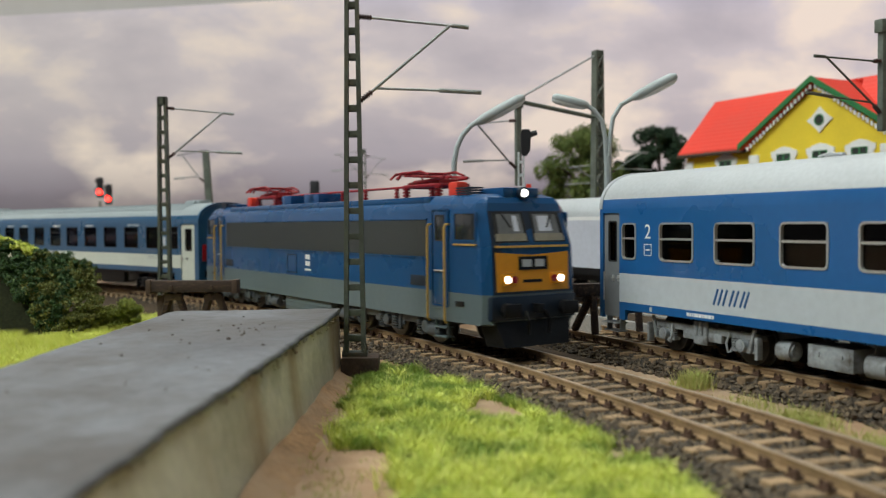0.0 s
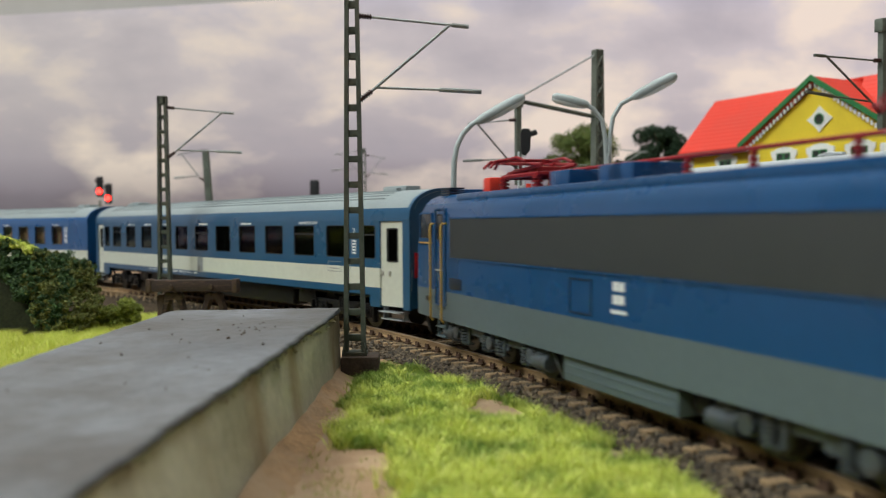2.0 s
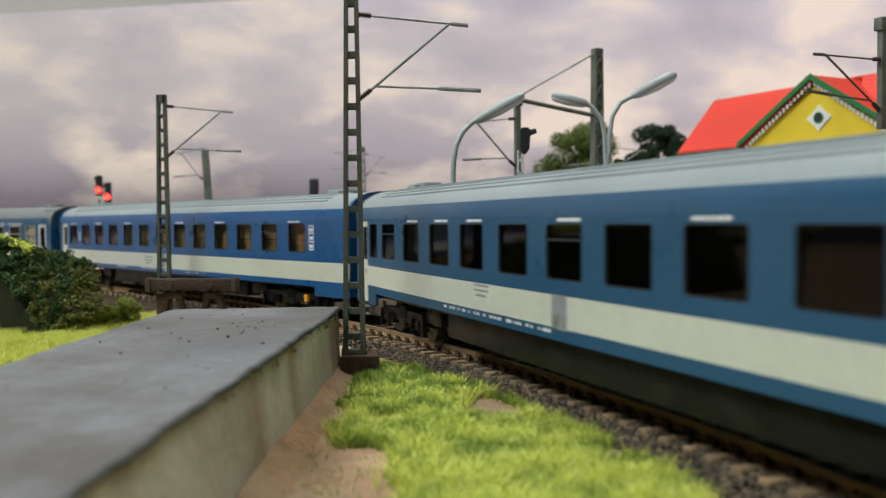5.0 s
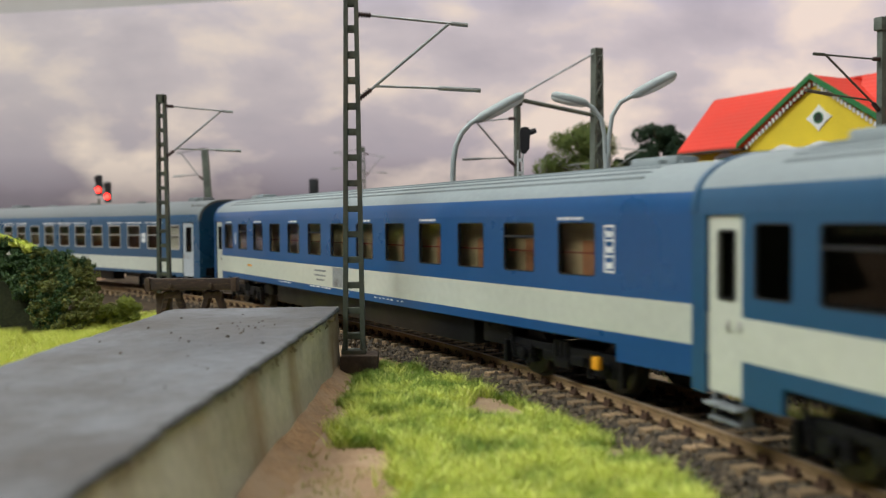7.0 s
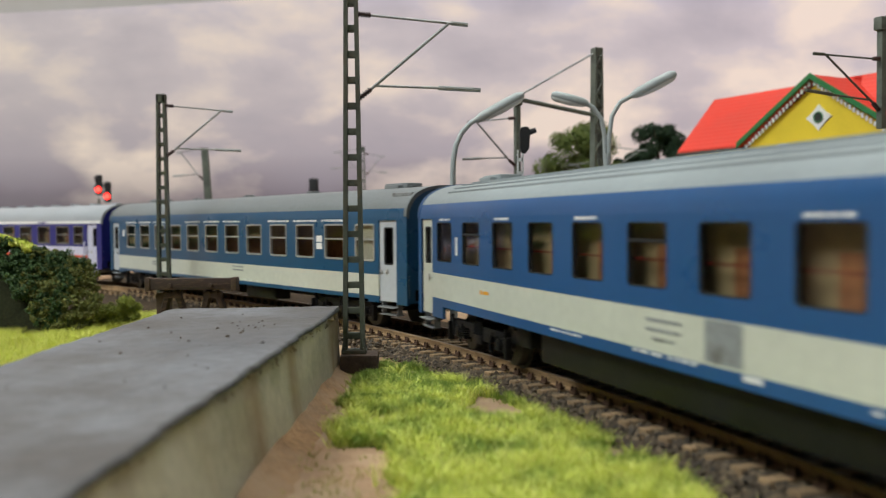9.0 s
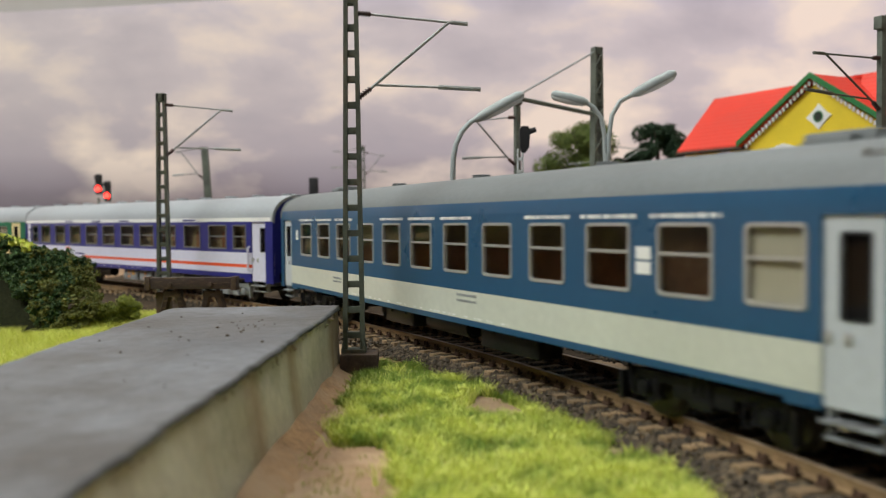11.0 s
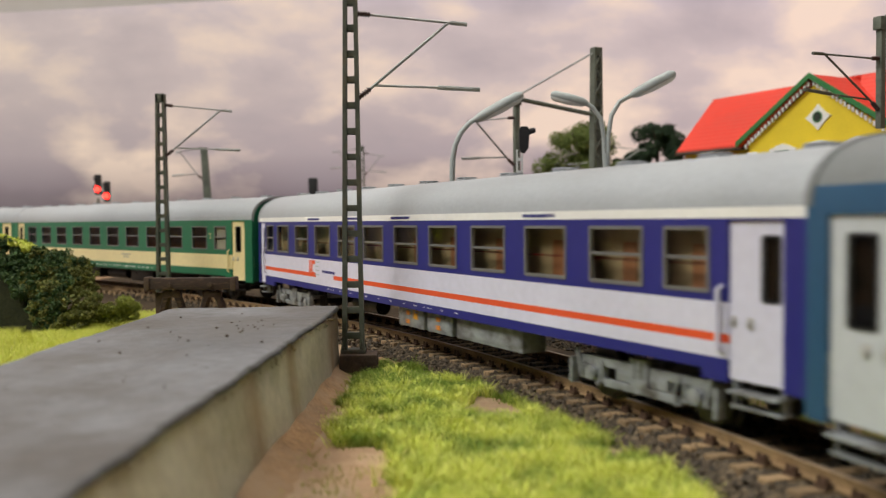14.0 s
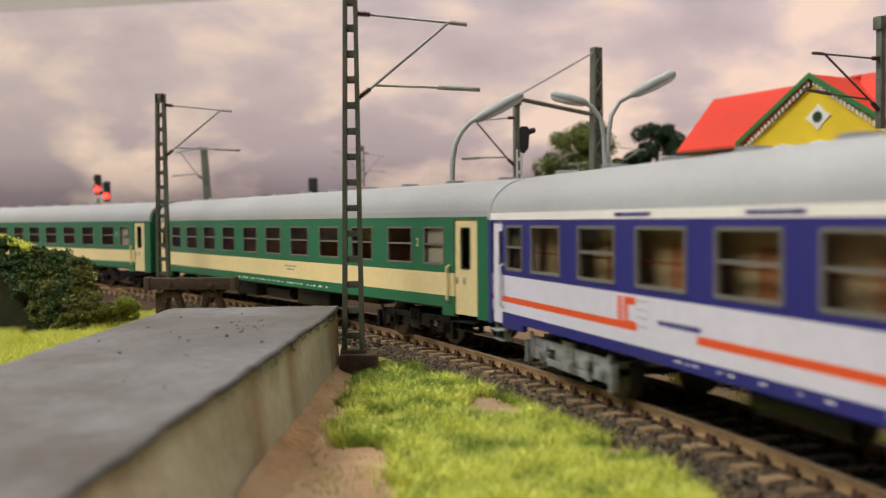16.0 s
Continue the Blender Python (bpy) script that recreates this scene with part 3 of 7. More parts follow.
def bars(rows, m, y=0.05):
    """Plain bars in place of small writing: (x0, x1, z0, z1)."""
    bm = bmesh.new()
    for a, b, c, d in rows:
        quad_box(bm, a, b, -y, y, c, d)
    return to_mesh("marking", bm, m, 0)


def bar_words(rnd, x0, x1, z, h, gap=0.5):
    """Rows of short bars like small words."""
    out, x = [], x0
    while x < x1:
        e = min(x1, x + rnd.uniform(0.5, 1.5))
        out.append((x, e, z - h / 2, z + h / 2))
        x = e + rnd.uniform(0.18, gap)
    return out


def both_sides(car, me, name, x, z, w, label=""):
    for q in (-1, 1):
        o = part(name, me, None, car, label)
        # writing must read from outside on both sides
        o.matrix_local = at(x, q * (w + 0.03), z, 0 if q < 0 else 180)
    return o


def build_coach(label, sp, m=None, rolling=True, group="coaches of the passing train"):
    """A passenger coach; x runs to its front, y to its left, z = 0 on the railhead."""
    L, w = sp["L"], sp.get("w", HALF)
    car = thing("passenger_coach", label, "railway coach", m, group)
    X = lambda u: L / 2 - u
    zt = sp["zt"]
    wz0, wz1 = sp["wz"]
    wins = [(X(b), X(a)) for a, b in sp["windows"]]
    doors = [(X(b), X(a)) for a, b in sp["doors"]]
    holes = [(a, b, wz0, wz1) for a, b in wins] + [(a, b, sp["dz"][0], sp["dz"][1]) for a, b in doors]
    xs = sorted({-L / 2, L / 2, *[v for h in holes for v in h[:2]], *[X(u) for u in sp.get("cuts", ())]})
    zs = sorted({wz0, wz1, *sp["dz"]})
    for name, z0, z1, mm, note in sp["bands"]:
        bm = bmesh.new()
        side_cells(bm, xs, z0, z1, zs, holes, w)
        part(name, bm, M[mm], car, note, smooth=0)
    # lower skirt only at the ends, outside the bogies
    for e in (-1, 1):
        for q in (-1, 1):
            a, b = sorted((e * (L / 2), e * (L / 2 - sp.get("skirt", 22))))
            y0, y1 = sorted((q * w, q * (w - 0.9)))
            zlow = sp["bands"][-1][1]
            for lo, hi in ((a, b),):
                cut = [(d0, d1) for d0, d1 in doors if d0 < hi and d1 > lo]
                edges = [lo] + [v for c in cut for v in c] + [hi]
                for k in range(0, len(edges), 2):
                    if edges[k + 1] - edges[k] > 0.3:
                        bm = bmesh.new()
                        quad_box(bm, edges[k], edges[k + 1], y0, y1, sp["dz"][0] - 0.6, zlow)
                        part("end_skirt", bm, M[sp["bands"][-1][3]], car, smooth=0)
    for a, b in doors:
        for q in (-1, 1):
            lo, hi = (b, L / 2) if a + b > 0 else (-L / 2, a)
            bm = bmesh.new()
            quad_box(bm, lo + 0.05, hi, *sorted((q * (w - 0.4), q * (w + 0.06))), sp["dz"][0] - 0.6, zt)
            part("end_post", bm, M[sp["end"]], car, smooth=0)
    # roof in two colours: edge strip and top
    prof = roof_profile(w, zt, sp["top"], 14, *sp.get("round", (0.86, 0.86)))
    k = sp.get("edge_pts", 2)
    pad = [(y * 0.94, z - 0.8) for y, z in prof]
    for name, ids, mm in (("roof_edge", (0, k), sp["edge"]), ("roof", (k, len(prof) - 1 - k), sp["roof"]), ("roof_edge", (len(prof) - 1 - k, len(prof) - 1), sp["edge"])):
        bm = bmesh.new()
        ring = prof[ids[0]:ids[1] + 1] + pad[ids[0]:ids[1] + 1][::-1]
        loft(bm, [[(x, y, z) for y, z in ring] for x in (-L / 2, -L / 4, 0, L / 4, L / 2)])
        part(name, bm, M[mm], car, smooth=50)
    # end walls and gangways
    for e in (-1, 1):
        bm = bmesh.new()
        rim = [(y * 1.012, z + 0.18) for y, z in prof]
        ring = rim + [(y * 0.95, z - 0.7) for y, z in prof][::-1]
        loft(bm, [[(e * x, y, z) for y, z in ring] for x in (L / 2 - 1.3, L / 2 + 0.12)])
        part("roof_rim", bm, M[sp.get("rim", sp["roof"])], car, "painted rim at the roof end", smooth=50)
        bm = bmesh.new()
        out = [(-w, sp["dz"][0])] + prof + [(w, sp["dz"][0])]
        loft(bm, [[(e * (L / 2 - 0.1), y * 0.985, z - 0.1) for y, z in out], [(e * (L / 2 - 1.0), y * 0.985, z - 0.1) for y, z in out]])
        end = part("end_wall", bm, M[sp["end"]], car)
        bm = bmesh.new()
        for a, b, c, d in ((-7.6, -5.4, 11, 36.5), (5.4, 7.6, 11, 36.5), (-7.6, 7.6, 36.5, 39)):
            for r in range(3):
                x0, x1 = sorted((e * (L / 2 + r * 0.75), e * (L / 2 + r * 0.75 + 0.55)))
                quad_box(bm, x0, x1, a, b, c, d, 0.2)
        part("gangway_bellows", bm, M["rubber"], car, "black rubber gangway bellows")
        bm = bmesh.new()
        for q in (-10, 10):
            x0, x1 = e * (L / 2 - 1), e * (L / 2 + 1.8)
            rod(bm, (x0, q, 12), (x1, q, 12), 1.0, 10)
            rod(bm, (x1, q, 12), (x1 + e * 0.5, q, 12), 2.4, 14)
        quad_box(bm, *sorted((e * (L / 2 - 3), e * (L / 2 + 0.1))), -13, 13, 10.2, 13.8, 0.3)
        part("buffer_beam", bm, M["black"], car, "black buffer beam with round buffers")
    # doors with a pane, handles and a step
    for a, b in doors:
        dm = sp["door"]
        for q in (-1, 1):
            y = q * (w - 0.5)
            bm = bmesh.new()
            z0, z1 = sp["dz"]
            wa, wb = a + (b - a) * 0.3, b - (b - a) * 0.27
            if sp.get("door_win"):
                wa, wb = a + (b - a) * sp["door_win"][0], a + (b - a) * sp["door_win"][1]
            zc, zd = wz0 - 0.6, z1 - 2.6
            ya, yb = sorted((y, y - q * 0.5))
            for r in ((a, wa, z0, z1), (wb, b, z0, z1), (wa, wb, z0, zc), (wa, wb, zd, z1)):
                quad_box(bm, r[0], r[1], ya, yb, r[2], r[3])
            bmesh.ops.remove_doubles(bm, verts=bm.verts, dist=0.001)
            door = part("door", bm, M[dm], car, "", smooth=0)
            bm = bmesh.new()
            quad_box(bm, wa - 0.05, wb + 0.05, *sorted((y - q * 0.25, y - q * 0.4)), zc, zd)
            part("pane", bm, M["glass_dark"], door, smooth=0)
            bm = bmesh.new()
            yr0, yr1 = sorted((y - q * 0.1, y + q * 0.14))
            ring_frame(bm, wa - 0.4, wb + 0.4, zc - 0.4, zd + 0.4, 0.7, 0.45, yr0, yr1)
            part("window_seal", bm, M["rubber"], door)
            bm = bmesh.new()
            hx = a + 0.9 if (a + b) > 0 else b - 0.9
            for dx in (0.0, (b - a) * 0.32):
                hq = hx + (dx if (a + b) > 0 else -dx)
                quad_box(bm, hq - 0.5, hq + 0.5, *sorted((y + q * 0.0, y + q * 0.3)), 18.2, 20.0, 0.1)
                rod(bm, (hq - 0.5, y + q * 0.45, 19.1), (hq + 0.5, y + q * 0.45, 19.1), 0.16, 6)
            part("handle", bm, M["alu"], door, "small metal door handles")
            bm = bmesh.new()
            for zz, out in ((sp["dz"][0] - 1.6, 1.2), (sp["dz"][0] - 4.0, 0.2)):
                quad_box(bm, a + 0.4, b - 0.4, *sorted((q * (w + out - 0.3), q * (w - 3.2))), zz - 0.4, zz, 0.1)
            quad_box(bm, a + 0.6, a + 1.0, *sorted((q * (w - 0.8), q * (w - 2.6))), sp["dz"][0] - 4.2, sp["dz"][0] + 0.3)
            quad_box(bm, b - 1.0, b - 0.6, *sorted((q * (w - 0.8), q * (w - 2.6))), sp["dz"][0] - 4.2, sp["dz"][0] + 0.3)
            part("step", bm, M[sp.get("step", "bogie_grey")], car, "metal footsteps below the door")
    for i, (a, b) in enumerate(wins):
        window_set(car, a, b, wz0, wz1, w, sp, slide=(sp["slide"] == "all" or i in sp["slide"]), blind=sp.get("blind") if i in sp.get("blinds", ()) else None)
    # rooms inside: floor, partitions and seats
    bm = bmesh.new()
    quad_box(bm, -L / 2 + 1.5, L / 2 - 1.5, -w + 1.2, w - 1.2, 13.2, 14.0)
    part("floor_panel", bm, M["inside"], car, smooth=0)
    bm = bmesh.new()
    for i in range(len(wins)):
        if i + 1 < len(wins):
            c = (wins[i][0] + wins[i + 1][1]) / 2
            if sp.get("compartments", True):
                quad_box(bm, c - 0.4, c + 0.4, -w + (5.7 if sp.get("corridor") else 1.4), w - 8.0 if i % 3 else w - 1.4, 14, 36)
                part("partition", bm, M["inside"], car, "brown inner partition", smooth=0)
                bm = bmesh.new()
    quad_box(bm, X(sp["doors"][0][1]) - 1.5 if doors else L / 2 - 24, X(sp["doors"][0][1]) - 1.0 if doors else L / 2 - 23, -w + 1.2, w - 1.2, 14, 38)
    part("partition", bm, M["inside"], car, "brown inner partition", smooth=0)
    if sp.get("corridor"):
        bm = bmesh.new()
        quad_box(bm, -L / 2 + 20, L / 2 - 20, -w + 4.0, -w + 4.6, 14, 37)
        wall = part("corridor_wall", bm, M["inside"], car, "brown corridor wall", smooth=0)
        for i, (a, b) in enumerate(wins):
            bm = bmesh.new()
            x = (a + b) / 2
            quad_box(bm, x - 2.4, x + 1.6, -w + 3.7, -w + 4.0, 15, 31)
            part("compartment_door", bm, M["seat"], wall, "reddish compartment door", smooth=0)
        bm = bmesh.new()
        for q in (0.42,):
            zr = wz0 + (wz1 - wz0) * q
            rod(bm, (-L / 2 + 22, -w + 1.6, zr), (L / 2 - 22, -w + 1.6, zr), 0.16, 6)
        part("corridor_rail", bm, M["pan_red"], wall, "thin dark red corridor handrail")
    near = -w + (6.0 if sp.get("corridor") else 2.0)
    bm = bmesh.new()
    for i in range(len(wins) - 1):
        c = (wins[i][0] + wins[i + 1][1]) / 2
        for e in (-1, 1):
            x = c + e * 2.4
            quad_box(bm, x - 1.6, x + 1.6, near, w - 9.0, 14, 19.0, 0.5)
            quad_box(bm, x - e * 1.4 - 0.7, x - e * 1.4 + 0.7, near, w - 9.0, 19.0, 28.5, 0.5)
    part("seat_row", bm, M["seat"], car, "rust-brown seats")
    # underframe
    bm = bmesh.new()
    quad_box(bm, -L / 2 + 2, L / 2 - 2, -13.5, 13.5, 10.5, 13.2)
    pv = sp["pivots"]
    part("underframe", bm, M["black"], car)
    for a, b, y, z0, z1, mm, nm in sp["under"]:
        for q in (-1, 1):
            bm = bmesh.new()
            y0, y1 = sorted((q * y, q * (y - 6.5)))
            if nm == "air_tank":
                rod(bm, (X(b), q * (y - 2.4), (z0 + z1) / 2), (X(a), q * (y - 2.4), (z0 + z1) / 2), (z1 - z0) / 2, 14)
                rod(bm, (X(b) - 0.5, q * (y - 2.4), (z0 + z1) / 2), (X(a) + 0.5, q * (y - 2.4), (z0 + z1) / 2), (z1 - z0) / 2 - 0.7, 14)
            else:
                quad_box(bm, X(b), X(a), y0, y1, z0, z1, 0.35)
                if b - a < 40:
                    yy = q * y
                    quad_box(bm, X(b) + 0.8, X(a) - 0.8, *sorted((yy, yy + q * 0.18)), z0 + 0.8, z1 - 0.9, 0.1)
                    for hx in (X(b) + (b - a) * 0.25, X(a) - (b - a) * 0.25):
                        quad_box(bm, hx - 0.5, hx + 0.5, *sorted((yy + q * 0.15, yy + q * 0.45)), z1 - 2.4, z1 - 1.5)
            part(nm, bm, M[mm], car)
    add_bogies(car, pv, sp.get("wheelbase", 28.7), M[sp["bogie"]], rolling, style=sp.get("bogie_style", 0))
    return car

V = 89.8  # train speed in mm per second
# small gains and losses of the train on its even run
GAIN_T = (0, 0.5, 1, 1.5, 2, 2.5, 3, 4, 5, 6.5, 8, 9, 10, 11.5, 12.5, 13.5, 15, 16)
GAIN_S = (0, -0.9, 0.7, 2.9, 4.4, 4.0, 4.1, 4.6, 4.5, 4.8, 7.6, 7.4, 9.0, 13.7, 15.4, 16.2, 15.8, 16.8)


def run(t):
    """Way of the train along the line since the start, in mm."""
    return V * t + float(np.interp(t, GAIN_T, GAIN_S))


COUCHETTE = dict(
    L=304, pivots=219, zt=36.2, top=46.3, dz=(8.6, 35.9), wz=(23.8, 34.5),
    doors=[(3.7, 16.2), (291, 300)],
    windows=[(18.9, 28.0), (34.6, 49.2), (57.9, 72.3), (81.2, 95.3), (104.1, 118.5), (127, 141.2), (149.4, 163.2), (172, 186), (195, 209), (217, 231), (240, 253.4), (261.9, 274.7), (280.2, 288.2)],
    slide=(0, 2, 6, 11), split=0.22,
    bands=[("upper_panel", 20.7, 36.2, "blue_dull", "blue upper side"), ("cream_band", 14.3, 20.7, "cream", "cream band"), ("sill_panel", 11.8, 14.3, "blue_dull", "blue sill")],
    edge="blue_dull", roof="roof_grey", edge_pts=3, rim="blue_dull", end="blue_dull", door="cream", frame="rubber", glass="glass_dark", bar=0.25, proud=0.02,
    bogie="black", under=[(78, 224, 13.6, 4.6, 12.2, "black", "equipment_box"), (62, 74, 13.4, 6.0, 12.2, "black", "equipment_box"), (230, 241, 13.4, 6.4, 12.2, "black", "equipment_box")])
SLEEPER = dict(COUCHETTE, doors=[(291, 301)], windows=[(28.4 + 20.53 * i, 40.2 + 20.53 * i) for i in range(13)],
    wz=(24.1, 34.7), slide=(1, 7, 11), glass="glass", corridor=True, edge="blue", end="blue", rim="blue",
    bands=[("upper_panel", 20.6, 36.2, "blue", "blue upper side"), ("cream_band", 13.6, 20.6, "cream", "cream band"), ("sill_panel", 11.4, 13.6, "blue", "blue sill")])
OLD_BLUE = dict(
    L=284, pivots=201, zt=36.6, top=46.6, dz=(9.6, 35.6), wz=(22.4, 34.4), doors=[(5.6, 15.6), (269.5, 280)],
    windows=[(18.0, 29.4)] + [(36.2 + 20.7 * i, 49.4 + 20.7 * i) for i in range(11)], blinds=(0,), blind="white",
    slide="all", split=0.08, bands=[("upper_panel", 18.1, 36.6, "blue_dull", "faded blue upper side"), ("cream_band", 11.2, 18.1, "cream", "cream band"), ("sill_panel", 9.8, 11.2, "blue_dull", "blue sill")],
    edge="blue_dull", roof="roof_dark", edge_pts=2, end="blue_dull", door="band_grey", frame="alu", glass="glass", bar=0.6, corner=1.2, proud=0.2,
    bogie="black", under=[(92, 118, 13.4, 4.8, 10.8, "black", "battery_box"), (126, 150, 13.0, 5.4, 10.4, "black", "air_tank"), (158, 178, 13.4, 5.2, 10.8, "black", "battery_box")])
NAVY = dict(
    L=285, pivots=204, zt=35.3, top=46.4, dz=(10.0, 34.9), wz=(23.4, 33.9), doors=[(5.5, 16.4), (275.5, 282.5)],
    windows=[(20.4, 31.1), (36.6, 52.1), (59.9, 75.2), (83.4, 98.8), (106.4, 121.7), (128.6, 144.0), (151.9, 167.2), (174.2, 189.4), (197.0, 212.5), (219.9, 234.9), (243.1, 258.0), (263, 272.8)],
    slide=(0, 1, 3, 4, 5, 6, 7, 9, 11), split=0.02, corridor=True, door_win=(0.62, 0.9),
    bands=[("upper_panel", 22.0, 35.3, "navy", "navy blue window band"), ("lilac_band", 17.0, 22.0, "lilac", "pale lilac band"), ("orange_stripe", 15.6, 17.0, "orange", "orange stripe"), ("lower_band", 13.1, 15.6, "lilac", "pale lilac band"), ("sill_panel", 11.0, 13.1, "navy", "navy sill")],
    edge="white", roof="roof_silver", edge_pts=1, end="navy", door="lilac", frame="alu_dark", glass="glass", bar=0.65, corner=0.6, proud=0.2, step="bogie_grey",
    bogie="bogie_grey", bogie_style=1, under=[(80, 110.8, 14.0, 5.4, 12.0, "bogie_grey", "battery_box"), (113.4, 127.6, 14.0, 5.4, 12.0, "bogie_grey", "battery_box"), (129.9, 146, 14.0, 5.4, 12.0, "bogie_grey", "battery_box"), (166, 186, 12.6, 6.0, 11.0, "black", "air_tank")])
GREEN = dict(
    L=280, pivots=201, zt=36.2, top=46.4, dz=(9.8, 35.6), wz=(23.1, 33.4), doors=[(5.8, 16.3), (264, 275)],
    windows=[(21, 30.9), (37.4, 50.8), (60.2, 73.5), (82.4, 96.4), (105.4, 119.6), (128.3, 142.2), (151, 164.8), (174.5, 188), (197.3, 211.2), (220.3, 234.4), (243.3, 256.6)],
    slide="all", split=0.04, door_win=(0.28, 0.62), blinds=(0,), blind="white",
    bands=[("upper_panel", 20.9, 36.2, "green", "green upper side"), ("ivory_band", 14.6, 20.9, "ivory", "ivory band"), ("sill_panel", 11.4, 14.6, "green", "green sill")],
    edge="roof_silver", roof="roof_silver", edge_pts=1, end="green", door="ivory", frame="alu_dark", glass="glass", bar=0.5, corner=0.5, proud=0.15, step="black",
    bogie="black", under=[(95, 120, 13.4, 5.2, 11.2, "black", "battery_box"), (128, 150, 12.8, 5.6, 10.6, "black", "air_tank"), (158, 180, 13.4, 5.4, 11.2, "black", "battery_box")])
STANDING = dict(
    L=300, pivots=219, zt=39.0, top=50.0, dz=(8.0, 37.9), wz=(24.8, 34.9), doors=[(1.6, 9.4), (290.6, 298.4)],
    windows=[(10.8, 17.0)] + [(27.2 + 21.0 * i, 40.4 + 21.0 * i) for i in range(12)] + [(283, 289.2)],
    slide="all", split=0.08, bands=[("upper_panel", 20.7, 39.0, "blue_lit", "blue upper side"), ("grey_band", 12.5, 20.7, "band_grey", "pale grey band"), ("sill_panel", 10.3, 12.5, "blue_lit", "blue sill")],
    round=(0.85, 0.9), edge="blue_lit", roof="roof_light", edge_pts=2, end="blue_lit", door="door_grey", frame="alu", glass="glass_dark", bar=0.48, corner=1.5, proud=0.25,
    bogie="bogie_grey", under=[(66, 70, 14.6, 3.2, 7.8, "bogie_grey", "air_tank"), (75, 87, 14.0, 3.0, 8.2, "bogie_grey", "battery_box"), (90, 95, 14.6, 2.6, 7.6, "bogie_grey", "air_tank"), (110, 150, 13.6, 3.4, 8.4, "bogie_grey", "battery_box")], skirt=12)


def dress_mirror(sp):
    """The same coach turned end for end."""
    L = sp["L"]
    return dict(sp, windows=[(L - b, L - a) for a, b in sp["windows"]][::-1], doors=[(L - b, L - a) for a, b in sp["doors"]][::-1],
                under=[(L - b, L - a, *r) for a, b, *r in sp["under"]])


def roof_ribs(car, sp, ys):
    bm = bmesh.new()
    L = sp["L"]
    prof = sorted(roof_profile(sp.get("w", HALF), sp["zt"], sp["top"], 40, *sp.get("round", (0.86, 0.86))))
    for y in ys:
        z = float(np.interp(y, [p[0] for p in prof], [p[1] for p in prof]))
        for q in (-1, 1):
            quad_box(bm, -L / 2 + 18, L / 2 - 18, q * y - 0.25, q * y + 0.25, z - 0.5, z + 0.28)
    part("roof_ribs", bm, M[sp["roof"]], car, "long ribs pressed into the roof")


def roof_vents(car, sp, n, z, size=(3.0, 2.2, 0.8), y=0.0, m=None):
    L = sp["L"]
    bm = bmesh.new()
    sx, sy, h = size
    quad_box(bm, -sx, sx, -sy, sy, -0.8, h * 0.6, 0.3)
    quad_box(bm, -sx * 0.8, sx * 0.8, -sy * 1.15, sy * 1.15, h * 0.6, h, 0.2)
    me = to_mesh("roof_vent", bm, M[m or sp["roof"]])
    for i in range(n):
        o = part("roof_vent", me, None, car)
        o.location = ((-L / 2 + L * (i + 0.5) / n) * MM, y * MM, z * MM)


def end_hatch(car, sp, u, m):
    """A long ventilator housing near a coach end."""
    bm = bmesh.new()
    quad_box(bm, -6.5, 6.5, -3.2, 3.2, -1.0, 1.5, 0.5)
    quad_box(bm, -4, 4, -5.2, 5.2, -1.4, 0.8, 0.3)
    rod(bm, (-7.5, -2, 0.2), (7.5, -2, 0.2), 0.35, 6)
    o = part("roof_housing", bm, M[m], car)
    o.location = ((sp["L"] / 2 - u) * MM, 0, (sp["top"] + 0.1) * MM)


CARS = []


